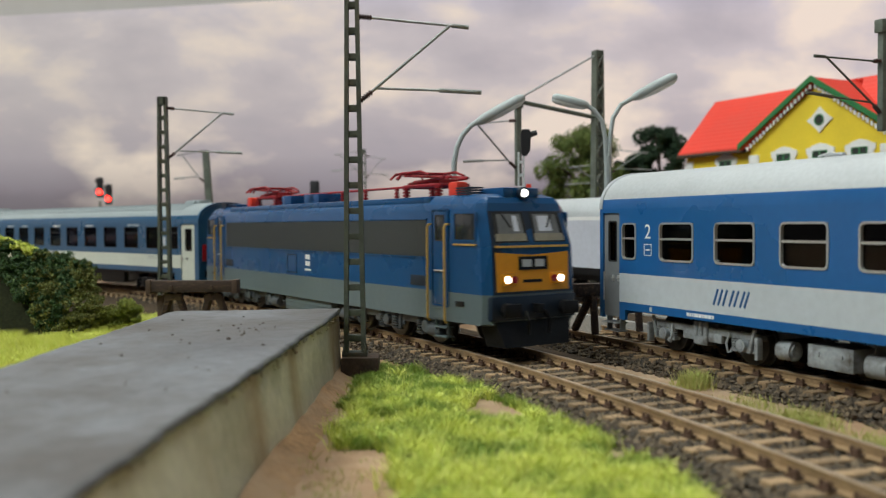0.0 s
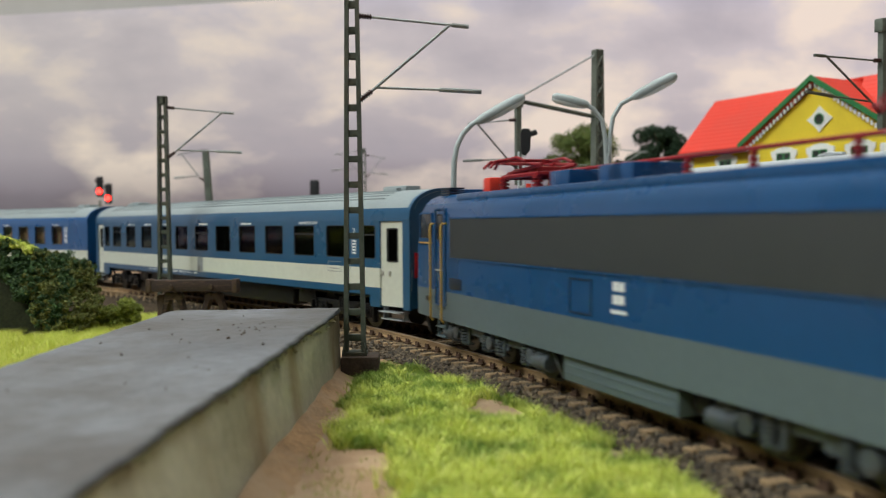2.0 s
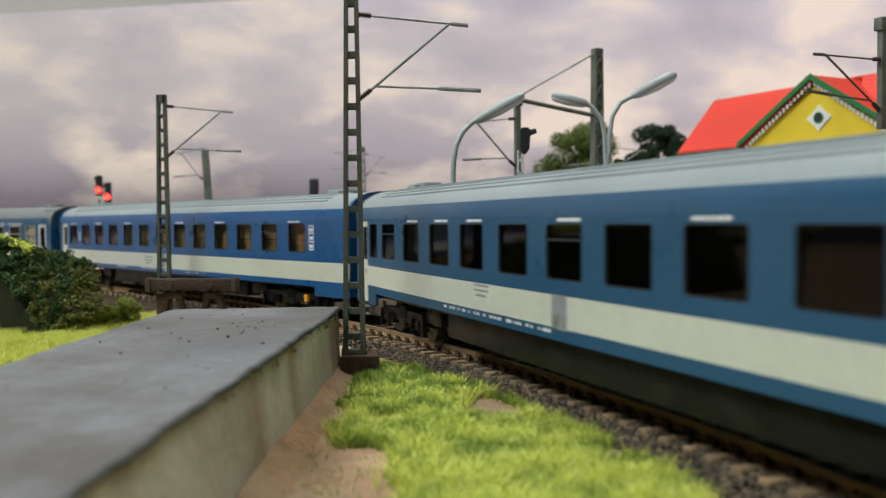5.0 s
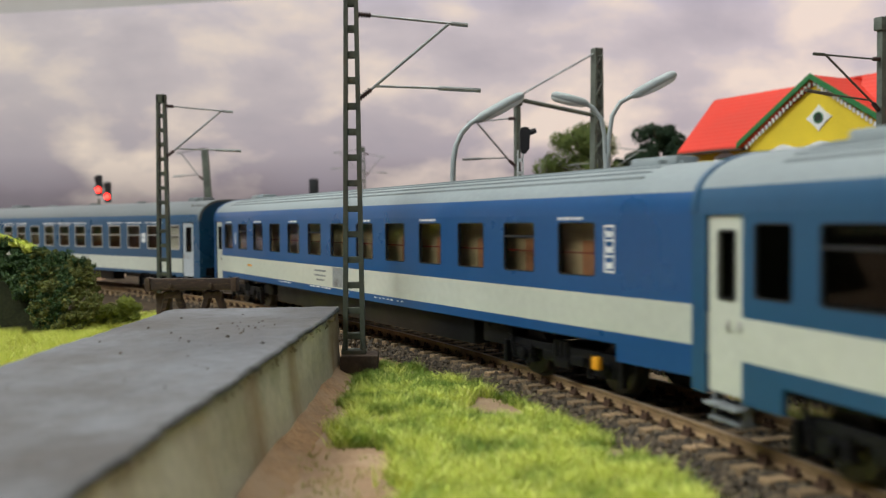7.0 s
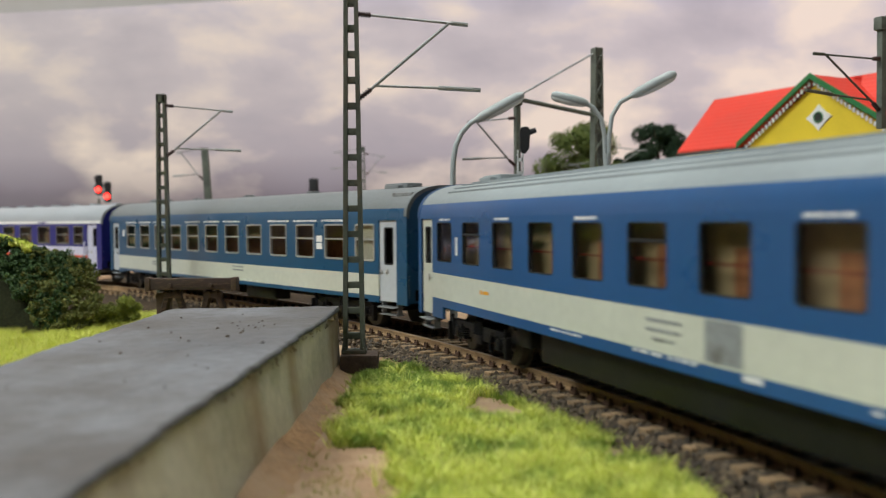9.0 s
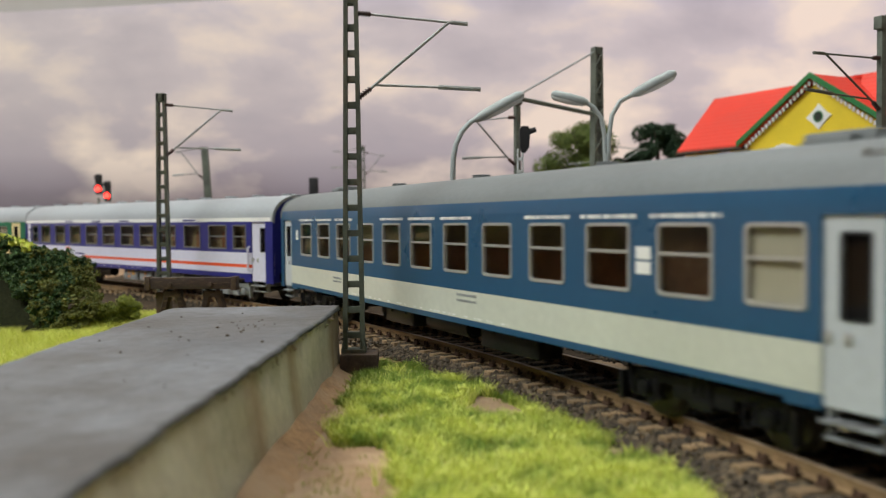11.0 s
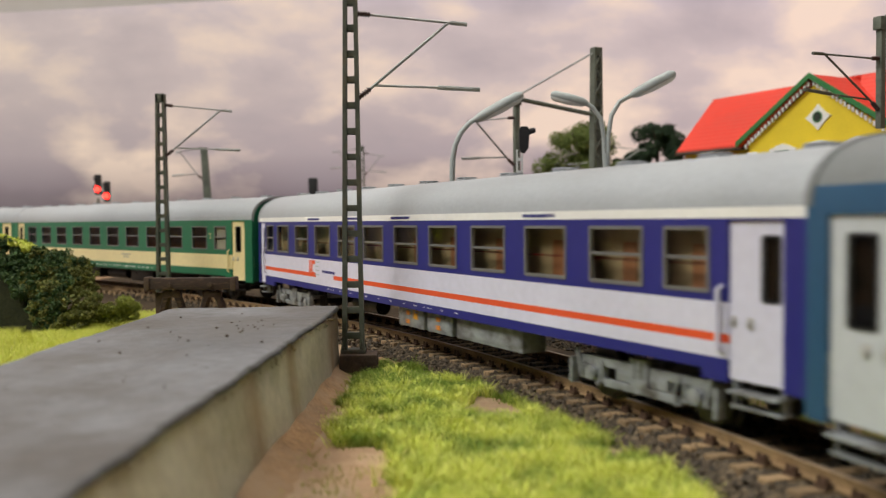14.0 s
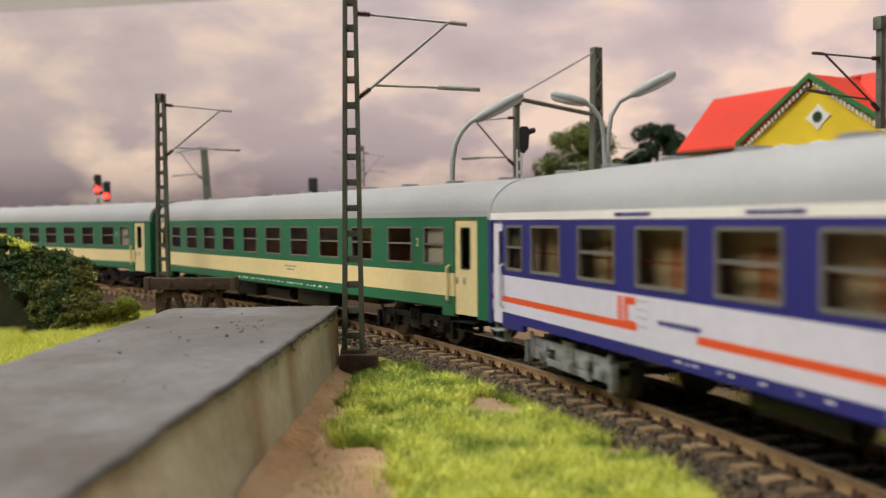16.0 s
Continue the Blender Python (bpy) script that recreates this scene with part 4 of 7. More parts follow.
def build_train():
    rnd = random.Random(5)
    # couchette coach
    c = build_coach("blue couchette coach with a cream band and grey ribbed roof", COUCHETTE)
    roof_ribs(c, COUCHETTE, (1.5, 4.0, 6.5, 8.8, 10.9, 12.6))
    end_hatch(c, COUCHETTE, 26, "roof_grey")
    end_hatch(c, COUCHETTE, 278, "roof_grey")
    two = letters("2", 2.6, M["white"], "class_number")
    X = lambda u: 152 - u
    both_sides(c, two, "class_number", X(31.4), 32.4, HALF, "white class number two")
    both_sides(c, bars([(-0.9, 0.9, z, z + 0.5) for z in (-3.2, -2.2, -1.2, -0.2, 0.8)] + [(-1.1, -0.9, -3.4, 1.5), (0.9, 1.1, -3.4, 1.5)], M["white"]), "marking", X(31.4), 28.3, HALF, "white pictogram panel")
    both_sides(c, letters("COUCHETTE COACH", 0.95, M["white"]), "lettering", X(62), 35.5, HALF, "white lettering")
    for u in (112, 154, 200, 222, 245):
        both_sides(c, bars(bar_words(rnd, -4.5, 4.5, 0, 0.7), M["white"]), "marking", X(u), 35.4, HALF, "small white marking")
    both_sides(c, bars(bar_words(rnd, -30, 30, 0, 0.7, 3.0), M["white"]), "marking", X(190), 13.4, HALF, "small white marking")
    both_sides(c, bars(bar_words(rnd, -4, 4, 1.2, 0.5) + bar_words(rnd, -4, 4, 0.0, 0.5) + bar_words(rnd, -3, 3, -1.2, 0.5), M["bogie_grey"]), "marking", X(196), 19.0, HALF, "small grey marking")
    both_sides(c, bars([(-3, 3, -3.4, 3.4)], M["bogie_grey"], 0.03), "marking", X(158), 17.4, HALF, "grey data panel")
    both_sides(c, bars([(-4.4, 4.4, 1.6, 1.8), (-4.4, 4.4, -1.8, -1.6), (-4.4, -4.2, -1.6, 1.6), (4.2, 4.4, -1.6, 1.6), (-3, 3, -0.8, -0.5), (7.4, 10, 0.9, 1.1), (7.4, 10, -1.1, -0.9), (7.4, 7.6, -0.9, 0.9), (9.8, 10, -0.9, 0.9)], M["bogie_grey"]), "marking", X(44), 20.4, HALF, "outlined hatch")
    for q in (-13.2, 13.2):
        bm = bmesh.new()
        quad_box(bm, 152, 152.5, q - 1.2, q + 1.2, 18, 26, 0.3)
        part("tail_lamp", bm, M["red_lens"], c, "red tail lamp lens")
    CARS.append((c, -245.2, COUCHETTE))
    # sleeping coach
    c = build_coach("bright blue sleeping coach with a cream band", SLEEPER)
    roof_ribs(c, SLEEPER, (2.0, 5.5, 8.6, 11.0, 12.8))
    end_hatch(c, SLEEPER, 26, "roof_grey")
    end_hatch(c, SLEEPER, 278, "roof_grey")
    both_sides(c, bars([(-1.5, -1.2, -4.6, 4.6), (1.2, 1.5, -4.6, 4.6)] + [(-1.2, 1.2, z, z + 0.35) for z in (-4.6, -1.6, 1.5, 4.3)] + [(-0.8, 0.8, z, z + 1.2) for z in (-3.8, -0.7, 2.3)], M["white"]), "marking", X(24.0), 29.6, HALF, "white pictogram panel")
    for u in (36, 97, 137, 199, 240, 280):
        both_sides(c, bars(bar_words(rnd, -4.2, 4.2, 0, 0.62, 0.7), M["white"]), "marking", X(u), 35.6, HALF, "small white marking")
    both_sides(c, bars(bar_words(rnd, -44, -31, 0, 0.45, 1.2) + bar_words(rnd, -12, 6, 0.2, 0.5, 2.4) + bar_words(rnd, 17, 21, 0, 0.9, 0.4) + bar_words(rnd, 40, 60, -0.2, 0.4, 3.5), M["white"]), "marking", X(170), 13.0, HALF, "small white marking")
    both_sides(c, bars(bar_words(rnd, -5, 5, 1.6, 0.6) + bar_words(rnd, -5, 5, 0.0, 0.6) + bar_words(rnd, -3, 3, -1.5, 0.6), M["bogie_grey"]), "marking", X(173), 17.2, HALF, "small grey marking")
    both_sides(c, bars([(-4.4, 4.4, -3.2, 3.2)], M["bogie_grey"], 0.03), "marking", X(157.6), 17.2, HALF, "grey data panel")
    both_sides(c, bars([(-0.7, 0.7, -2.4, 2.4)], M["white"]), "marking", X(270.5), 28.5, HALF, "white notice")
    both_sides(c, bars([(-1.6, -0.4, -0.5, 0.5), (0, 4, -0.4, 0.4)], M["loco_yellow"]), "marking", X(252), 17.6, HALF, "small yellow marking")
    bm = bmesh.new()
    quad_box(bm, -1, 1, -16.6, -15.4, 5.0, 7.6, 0.2)
    o = part("axle_box_cover", bm, M["loco_yellow"], c, "yellow cover")
    o.location = (0.124, 0, 0.0005)
    CARS.append((c, -559.3, SLEEPER))
    # older blue coach
    c = build_coach("faded blue compartment coach with silver window frames", OLD_BLUE)
    X = lambda u: 142 - u
    for i, (a, b) in enumerate(OLD_BLUE["windows"]):
        if i % 4:
            both_sides(c, bars(bar_words(rnd, -8.5, 8.5, 0, 0.75, 0.8), M["white"]), "marking", X((a + b) / 2), 35.7, HALF, "small white marking")
    both_sides(c, bars(bar_words(rnd, -4, 4, 0.6, 0.6) + bar_words(rnd, -4, 4, -0.6, 0.6), M["bogie_grey"]), "marking", X(215), 15.4, HALF, "small grey marking")
    both_sides(c, bars(bar_words(rnd, -5, 5, 0.8, 0.6) + bar_words(rnd, -5, 5, -0.6, 0.6), M["bogie_grey"]), "marking", X(120), 16.2, HALF, "small grey marking")
    both_sides(c, bars([(-1.2, 1.2, -1.8, 1.8)], M["white"]), "marking", X(261.5), 30, HALF, "white notice")
    both_sides(c, bars([(-2.0, 2.0, 0.2, 2.4), (-2.0, 2.0, -2.4, -0.2)], M["white"]), "marking", X(53.2), 28, HALF, "white notice")
    both_sides(c, bars(bar_words(rnd, -50, 50, 0, 0.4, 6), M["white"]), "marking", X(150), 11.8, HALF, "small white marking")
    roof_vents(c, OLD_BLUE, 5, 46.8, (2.4, 1.6, 0.7), 0, "roof_dark")
    end_hatch(c, OLD_BLUE, 24, "roof_dark")
    end_hatch(c, OLD_BLUE, 248, "roof_dark")
    bm = bmesh.new()
    for q in (-9, 9):
        quad_box(bm, X(12), X(1.5), q - 4.2, q + 4.2, 42.3, 44.4, 0.3)
    part("end_grille", bm, M["bogie_grey"], c, "grey grille in the roof end")
    CARS.append((c, -876.9, OLD_BLUE))
    # navy and lilac coach
    c = build_coach("navy and pale lilac coach with an orange stripe", NAVY)
    X = lambda u: 142.5 - u
    roof_vents(c, NAVY, 12, 46.5, (2.6, 2.0, 0.8), 0, "roof_silver")
    for u in (70, 140, 176, 214):
        both_sides(c, bars(bar_words(rnd, -6, 6, 0, 0.7), M["navy"]), "marking", X(u), 36.1, HALF + 0.02, "small navy marking")
    both_sides(c, bars([(-4.8, -3.4, -2.6, 2.6), (-2.6, 1.4, 1.3, 2.6), (-2.6, -1.2, -2.6, 1.3), (-1.2, 1.4, -2.6, -1.6)], M["orange"]), "marking", X(214), 18.9, HALF, "red railway emblem")
    both_sides(c, bars([(1.8, 5.6, 1.9, 2.3), (1.8, 5.2, 0.4, 0.8), (1.8, 5.6, -1.0, -0.6), (1.8, 5.6, -2.5, -2.1)], M["band_grey"]), "marking", X(214), 18.9, HALF, "grey emblem lines")
    both_sides(c, bars(bar_words(rnd, -6, 6, 0, 0.9), M["navy"]), "marking", X(199), 17.9, HALF, "small navy marking")
    both_sides(c, bars([(-9, 9, -0.9, 1.0)], M["lilac"], 0.035), "marking", X(203), 16.2, HALF, "gap in the stripe")
    both_sides(c, bars(bar_words(rnd, -50, 50, 0, 0.35, 9), M["white"]), "marking", X(150), 12.2, HALF, "small white marking")
    both_sides(c, bars([(-1.3, 1.3, -1.5, 1.5)], M["loco_yellow"]), "marking", X(134.4), 9.4, 14.2, "yellow warning label")
    for u, z in ((139.3, 9.4), (139.3, 7.0), (120.6, 9.2), (120.6, 7.0)):
        both_sides(c, bars([(-1.1, 1.1, -0.6, 0.6)], M["orange_label"]), "marking", X(u), z, 14.2, "small orange label")
    for q in (-1, 1):
        for u in (17.6, 274.6):
            bm = bmesh.new()
            pipe(bm, [(X(u), q * 16.2, 24.6), (X(u), q * 17.2, 24.2), (X(u), q * 17.2, 14.6), (X(u), q * 16.2, 14.2)], 0.45, 6)
            part("handrail", bm, M["lilac"], c, "pale vertical handrail")
    CARS.append((c, -1169.9, NAVY))
    # two green coaches
    for front, note in ((-1461.8, "green and ivory coach with a silver roof"), (-1748.8, "green and ivory coach with a silver roof")):
        c = build_coach(note, GREEN)
        X = lambda u: 140 - u
        roof_vents(c, GREEN, 11, 46.5, (2.4, 1.8, 0.7), 0, "roof_silver")
        both_sides(c, letters("2", 2.4, M["ivory"], "class_number"), "class_number", X(34.4), 29, HALF, "ivory class number two")
        both_sides(c, bars(bar_words(rnd, -5, 5, 0.6, 0.5) + bar_words(rnd, -3, 3, -0.6, 0.5), M["bogie_grey"]), "marking", X(120), 18.4, HALF, "small grey marking")
        both_sides(c, bars(bar_words(rnd, -40, 40, 0, 0.6, 4), M["white"]), "marking", X(130), 12.8, HALF, "small white marking")
        for q in (-1, 1):
            for u in (18.4, 263):
                bm = bmesh.new()
                pipe(bm, [(X(u), q * 16.2, 23), (X(u), q * 17.1, 22.6), (X(u), q * 17.1, 13.6), (X(u), q * 16.2, 13.2)], 0.4, 6)
                part("handrail", bm, M["ivory"], c, "ivory vertical handrail")
        CARS.append((c, front, GREEN))


build_train()


def build_standing_coach():
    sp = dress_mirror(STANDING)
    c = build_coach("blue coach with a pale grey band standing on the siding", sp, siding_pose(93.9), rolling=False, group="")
    X = lambda x: -150 + x
    both_sides(c, letters("2", 4.0, M["white"], "class_number"), "class_number", X(22.2), 32.4, HALF, "white class number two")
    both_sides(c, bars([(-1.6, 1.6, 1.4, 1.6), (-1.6, 1.6, -1.6, -1.4), (-1.6, -1.4, -1.4, 1.4), (1.4, 1.6, -1.4, 1.4), (-0.9, 0.9, -0.2, 0.2)], M["white"]), "marking", X(22.2), 27.6, HALF, "white no smoking sign")
    bm = bmesh.new()
    for a, b in (((x, -2), (x + 1.6, 2)) for x in (-6.2, -4.6, -3.0, -0.8, 0.8, 2.8, 4.2)):
        rod(bm, (a[0], 0, a[1]), (b[0], 0, b[1]), 0.42, 4)
    for v in bm.verts:
        v.co.y *= 0.15
    both_sides(c, to_mesh("emblem", bm, M["blue"], 0), "emblem", X(54), 16.6, HALF, "blue operator emblem of slanted strokes")
    rnd = random.Random(9)
    both_sides(c, bars(bar_words(rnd, -5, 5, 0, 0.9, 0.3), M["white"]), "marking", X(43), 11.4, HALF, "small white marking")
    both_sides(c, bars([(-0.5, 0.5, -0.6, 0.6)], M["band_grey"]), "marking", X(23.5), 11.4, HALF, "small white marking")
    bm = bmesh.new()
    quad_box(bm, -2.4, 2.4, -1.0, 1.0, -0.6, 0.7, 0.3)
    pipe(bm, [(-3.4, -1.5, 0.1), (0, -1.9, 0.6), (3.4, -1.5, 0.1)], 0.3, 6)
    me = to_mesh("roof_vent", bm, M["roof_light"])
    for x in (9, 150, 291):
        o = part("roof_vent", me, None, c, "small grey roof vent")
        o.location = (X(x) * MM, -0.0085, 0.0466)
    for i in range(6):
        o = part("roof_vent", me, None, c)
        o.location = (X(70 + i * 32) * MM, 0, 0.0502)


build_standing_coach()


# ---- electric locomotive ----
LOCO = dict(L=220.7, pivots=118)


def build_loco():
    L, w = 220.7, 15.8
    h = L / 2
    X = lambda u: h - u
    car = thing("electric_locomotive", "blue electric locomotive with grey sill and yellow nose panel", "locomotive")

    def outline(z, back, ww=w, nose=13.7, cham=2.0):
        f = h + 3.6 - back
        return [(f - cham, -ww, z), (f, -nose, z), (f, nose, z), (f - cham, ww, z), (-f + cham, ww, z), (-f, nose, z), (-f, -nose, z), (-f + cham, -ww, z)]
    bm = bmesh.new()
    loft(bm, [outline(8.0, 1.6), outline(8.4, 0.6), outline(16.2, 0.4)])
    part("sill_panel", bm, M["loco_grey"], car, "grey lower body panel")
    bm = bmesh.new()
    loft(bm, [outline(16.2, 0.4), outline(28.8, 1.0), outline(38.6, 4.2, w - 0.3, 12.8, 2.0), outline(40.6, 4.6, w - 1.3, 12.4, 2.2)])
    body = part("body", bm, M["loco_blue"], car, "blue painted body")
    bm = bmesh.new()
    loft(bm, [outline(40.6, 4.6, w - 1.3, 12.4, 2.2), outline(42.2, 5.6, w - 2.6, 11.6, 2.2), outline(43.2, 8.0, w - 4.2, 9.0, 3.0)])
    part("roof", bm, M["loco_blue"], car, "blue cambered roof")
    # raised rim between the cabs
    for q in (-1, 1):
        bm = bmesh.new()
        quad_box(bm, -h + 27, h - 27, *sorted((q * (w - 1.7), q * (w - 4.0))), 41.0, 43.1, 0.7)
        part("roof_rim", bm, M["loco_blue"], car)
        bm = bmesh.new()
        quad_box(bm, -h + 26.4, h - 26.4, *sorted((q * (w - 0.3), q * (w + 0.1))), 25.7, 36.3, 0.05)
        lv = part("louvre_panel", bm, M["louvre"], car, "dark grey louvre panel")
        bm = bmesh.new()
        n = 150
        for i in range(n):
            x = -h + 27.0 + (L - 54.0) * i / n
            quad_box(bm, x, x + 0.7, *sorted((q * (w + 0.1), q * (w + 0.2))), 26.0, 36.0)
        tagged(part("louvre_slats", bm, M["louvre"], lv, smooth=0), kind="stuff")
        bm = bmesh.new()
        for z in (25.5, 36.5):
            quad_box(bm, -h + 26.0, h - 26.0, *sorted((q * (w - 0.2), q * (w + 0.3))), z - 0.2, z + 0.2)
        part("trim", bm, M["loco_blue"], car, "thin raised trim lines", smooth=0)
        # cabs at both ends
        for e in (-1, 1):
            xw0, xw1 = sorted((e * (h - 3.6), e * (h - 12.6)))
            xa, xb = sorted((e * (h - 1.6), e * (h - 11.6)))
            bm = bmesh.new()
            quad_box(bm, xa, xb, *sorted((q * (w - 0.6), q * (w + 0.05))), 30.6, 38.0, 0.25)
            pane = part("cab_window", bm, M["cab_glass"], car)
            bm = bmesh.new()
            ring_frame(bm, xa - 0.3, xb + 0.3, 30.3, 38.3, 0.6, 0.5, *sorted((q * (w - 0.5), q * (w + 0.2))))
            part("window_frame", bm, M["loco_blue"], pane)
            bm = bmesh.new()
            quad_box(bm, xa - 0.4, xb + 0.4, *sorted((q * (w - 0.1), q * (w + 0.45))), 29.2, 29.7, 0.1)
            part("yellow_sill", bm, M["rail_yellow"], car)
            da, db = sorted((e * (h - 15.4), e * (h - 22.4)))
            bm = bmesh.new()
            quad_box(bm, da, db, *sorted((q * (w - 0.4), q * (w + 0.12))), 12.6, 38.6, 0.2)
            ring_frame(bm, da - 0.8, db + 0.8, 12.0, 39.4, 0.6, 0.5, *sorted((q * (w - 0.3), q * (w + 0.25))))
            door = part("cab_door", bm, M["loco_blue"], car, "blue cab door")
            bm = bmesh.new()
            quad_box(bm, da + 1.4, db - 1.4, *sorted((q * w, q * (w + 0.2))), 30.6, 37.4, 0.3)
            part("pane", bm, M["cab_glass"], door)
            bm = bmesh.new()
            ring_frame(bm, da + 1.1, db - 1.1, 30.3, 37.7, 0.7, 0.4, *sorted((q * w, q * (w + 0.28))))
            part("window_seal", bm, M["rubber"], door)
            bm = bmesh.new()
            rod(bm, (da + 1, q * (w + 0.5), 22), (db - 1, q * (w + 0.5), 22), 0.25, 6)
            part("handle", bm, M["alu"], door)
            for u in (14.5, 23.3):
                bm = bmesh.new()
                x = e * (h - u)
                pipe(bm, [(x, q * (w - 0.1), 35.0), (x, q * (w + 1.1), 35.0), (x, q * (w + 1.5), 34.2), (x, q * (w + 1.5), 8.4), (x, q * (w + 0.8), 7.6)], 0.36, 8)
                part("handrail", bm, M["rail_yellow"], car, "ochre cab handrail")
            bm = bmesh.new()
            for k in range(4):
                z = 11.6 - k * 2.7
                quad_box(bm, da + 0.4, db - 0.4, *sorted((q * (w + 0.3), q * (w - 2.6))), z - 0.4, z, 0.1)
            for x in (da + 0.3, db - 0.7):
                quad_box(bm, x, x + 0.4, *sorted((q * (w - 0.2), q * (w - 1.0))), 3.0, 12.4)
            part("step_ladder", bm, M["loco_grey"], car, "grey cab steps")
            bm = bmesh.new()
            quad_box(bm, *sorted((e * (h - 7), e * (h - 11))), *sorted((q * (w - 0.2), q * (w + 0.4))), 12.6, 14.0, 0.3)
            part("jack_pad", bm, M["black"], car)
            bm = bmesh.new()
            quad_box(bm, *sorted((e * (h - 26), e * (h - 35))), *sorted((q * (w - 0.1), q * (w + 0.15))), 17.2, 20.2, 0.1)
            part("vent_grille", bm, M["loco_dark"], car)
    # side writing as bars, hatch
    rnd = random.Random(3)
    me = bars([(-1.9, -0.2, 1.9, 3.6), (0.1, 1.9, 1.9, 3.6), (-1.9, -0.2, -0.5, 1.2), (0.1, 1.9, -0.5, 1.2)] + bar_words(rnd, -2.7, 2.7, -1.9, 0.7, 0.35), M["white"])
    for q in (-1, 1):
        o = part("marking", me, None, car, "white running number as bars")
        o.matrix_local = at(X(107.8), q * (w + 0.03), 20.6, 0 if q < 0 else 180)
    me = bars([(-4.4, 4.4, 3.2, 3.5), (-4.4, 4.4, -3.5, -3.2), (-4.4, -4.1, -3.2, 3.2), (4.1, 4.4, -3.2, 3.2)], M["loco_dark"], 0.12)
    for q in (-1, 1):
        o = part("hatch", me, None, car, "outlined side hatch")
        o.matrix_local = at(X(122), q * (w + 0.03), 20.6, 0)
    # noses
    hn = h + 3.6
    for e in (-1, 1):
        def face(name, pts, m, out, label="", parent=None):
            """A plate on the sloping nose: points are (y, z)."""
            bmx = bmesh.new()
            def fx(z):
                b = 0.4 + (z - 16.2) / 12.6 * 0.6 if z < 28.8 else 1.0 + (z - 28.8) / 9.8 * 3.2
                return hn - b
            loft(bmx, [[(e * (fx(z) - 0.3), y, z) for y, z in pts], [(e * (fx(z) + out), y, z) for y, z in pts]])
            return part(name, bmx, m, parent or car, label, smooth=0)
        # darker blue plate paints the shade on the nose, turned from the lamp
        face("nose_shade", [(-13.4, 16.3), (13.4, 16.3), (13.5, 28.8), (12.7, 38.5), (-12.7, 38.5), (-13.5, 28.8)], M["loco_dark"], 0.05, "nose front painted darker blue for its shade")
        face("nose_panel", [(-12.4, 16.9), (12.4, 16.9), (12.6, 27.4), (0, 26.6), (-12.6, 27.4)], M["loco_yellow"], 0.12, "yellow nose panel")
        face("nose_line", [(-12.5, 28.6), (12.5, 28.6), (12.5, 29.2), (-12.5, 29.2)], M["rail_yellow"], 0.3, "ochre trim line")
        for q in (-1, 1):
            sc = face("windscreen", [(q * 0.9, 30.0), (q * 12.2, 30.0), (q * 11.5, 38.2), (q * 1.3, 38.2)], M["cab_glass"], 0.16, "dark windscreen")
            # plates on the glass paint the cab inside and the light through it
            face("dashboard", [(q * 1.4, 30.4), (q * 11.8, 30.4), (q * 11.6, 32.4), (q * 1.4, 32.4)], M["cab_inside"], 0.18, "cream dashboard edge", sc)
            face("cab_rear_wall", [(q * 2.0, 32.4), (q * 10.6, 32.4), (q * 10.2, 37.7), (q * 2.2, 37.7)], M["cab_grey"], 0.17, "grey rear cab wall", sc)
            face("rear_window", [(q * 3.4, 33.0), (q * (8.2 if q > 0 else 5.2), 33.0), (q * (7.9 if q > 0 else 5.1), 37.2), (q * 3.5, 37.2)], M["silver_side"], 0.19, "pale plate painting the light through the rear cab window", sc)
            face("wiper", [(q * 6.0, 34.0), (q * 6.4, 34.0), (q * 9.0, 38.3), (q * 8.6, 38.3)], M["rubber"], 0.4, "black windscreen wiper", sc)
        face("number_plate", [(-5.0, 22.6), (5.0, 22.6), (5.0, 26.2), (-5.0, 26.2)], M["black"], 0.3, "black number plate")
        face("plate_mark", [(-3.8, 23.4), (-0.6, 23.4), (-0.6, 25.4), (-3.8, 25.4)], M["band_grey"], 0.36, "pale bar")
        face("plate_mark", [(0.6, 23.4), (3.8, 23.4), (3.8, 25.4), (0.6, 25.4)], M["band_grey"], 0.36, "pale bar")
        face("plate_mark", [(-3.6, 19.2), (3.0, 19.2), (3.0, 20.0), (-3.6, 20.0)], M["black"], 0.2, "dark bar")
        for q in (-1, 1):
            bm = bmesh.new()
            x = e * (hn - 0.7)
            quad_box(bm, *sorted((x, x + e * 0.8)), *sorted((q * 6.0, q * 10.8)), 18.4, 21.8, 0.7)
            lamp = part("lamp_housing", bm, M["loco_yellow"], car, "yellow lamp housing")
            bm = bmesh.new()
            rod(bm, (x + e * 0.6, q * 9.1, 20.1), (x + e * 1.2, q * 9.1, 20.1), 1.05, 16, 0.9)
            part("headlight", bm, M["lamp_on"] if e > 0 else M["glass"], lamp, "lit white headlight")
            bm = bmesh.new()
            rod(bm, (x + e * 0.6, q * 6.9, 20.1), (x + e * 1.1, q * 6.9, 20.1), 1.0, 14)
            part("tail_lamp", bm, M["red_lens"], lamp, "dark red tail lamp")
            # buffers
            bm = bmesh.new()
            rod(bm, (e * (hn - 2), q * 10.0, 12.2), (e * (hn + 3.2), q * 10.0, 12.2), 1.9, 14)
            quad_box(bm, *sorted((e * (hn + 2.9), e * (hn + 3.8))), q * 10.0 - 2.8, q * 10.0 + 2.8, 10.4, 14.0, 0.5)
            part("buffer", bm, M["black"], car, "black oblong buffer")
        bm = bmesh.new()
        quad_box(bm, *sorted((e * (hn - 5), e * (hn + 0.3))), -14.6, 14.6, 9.2, 15.8, 0.8)
        beam = part("buffer_beam", bm, M["loco_dark"], car, "dark blue buffer beam")
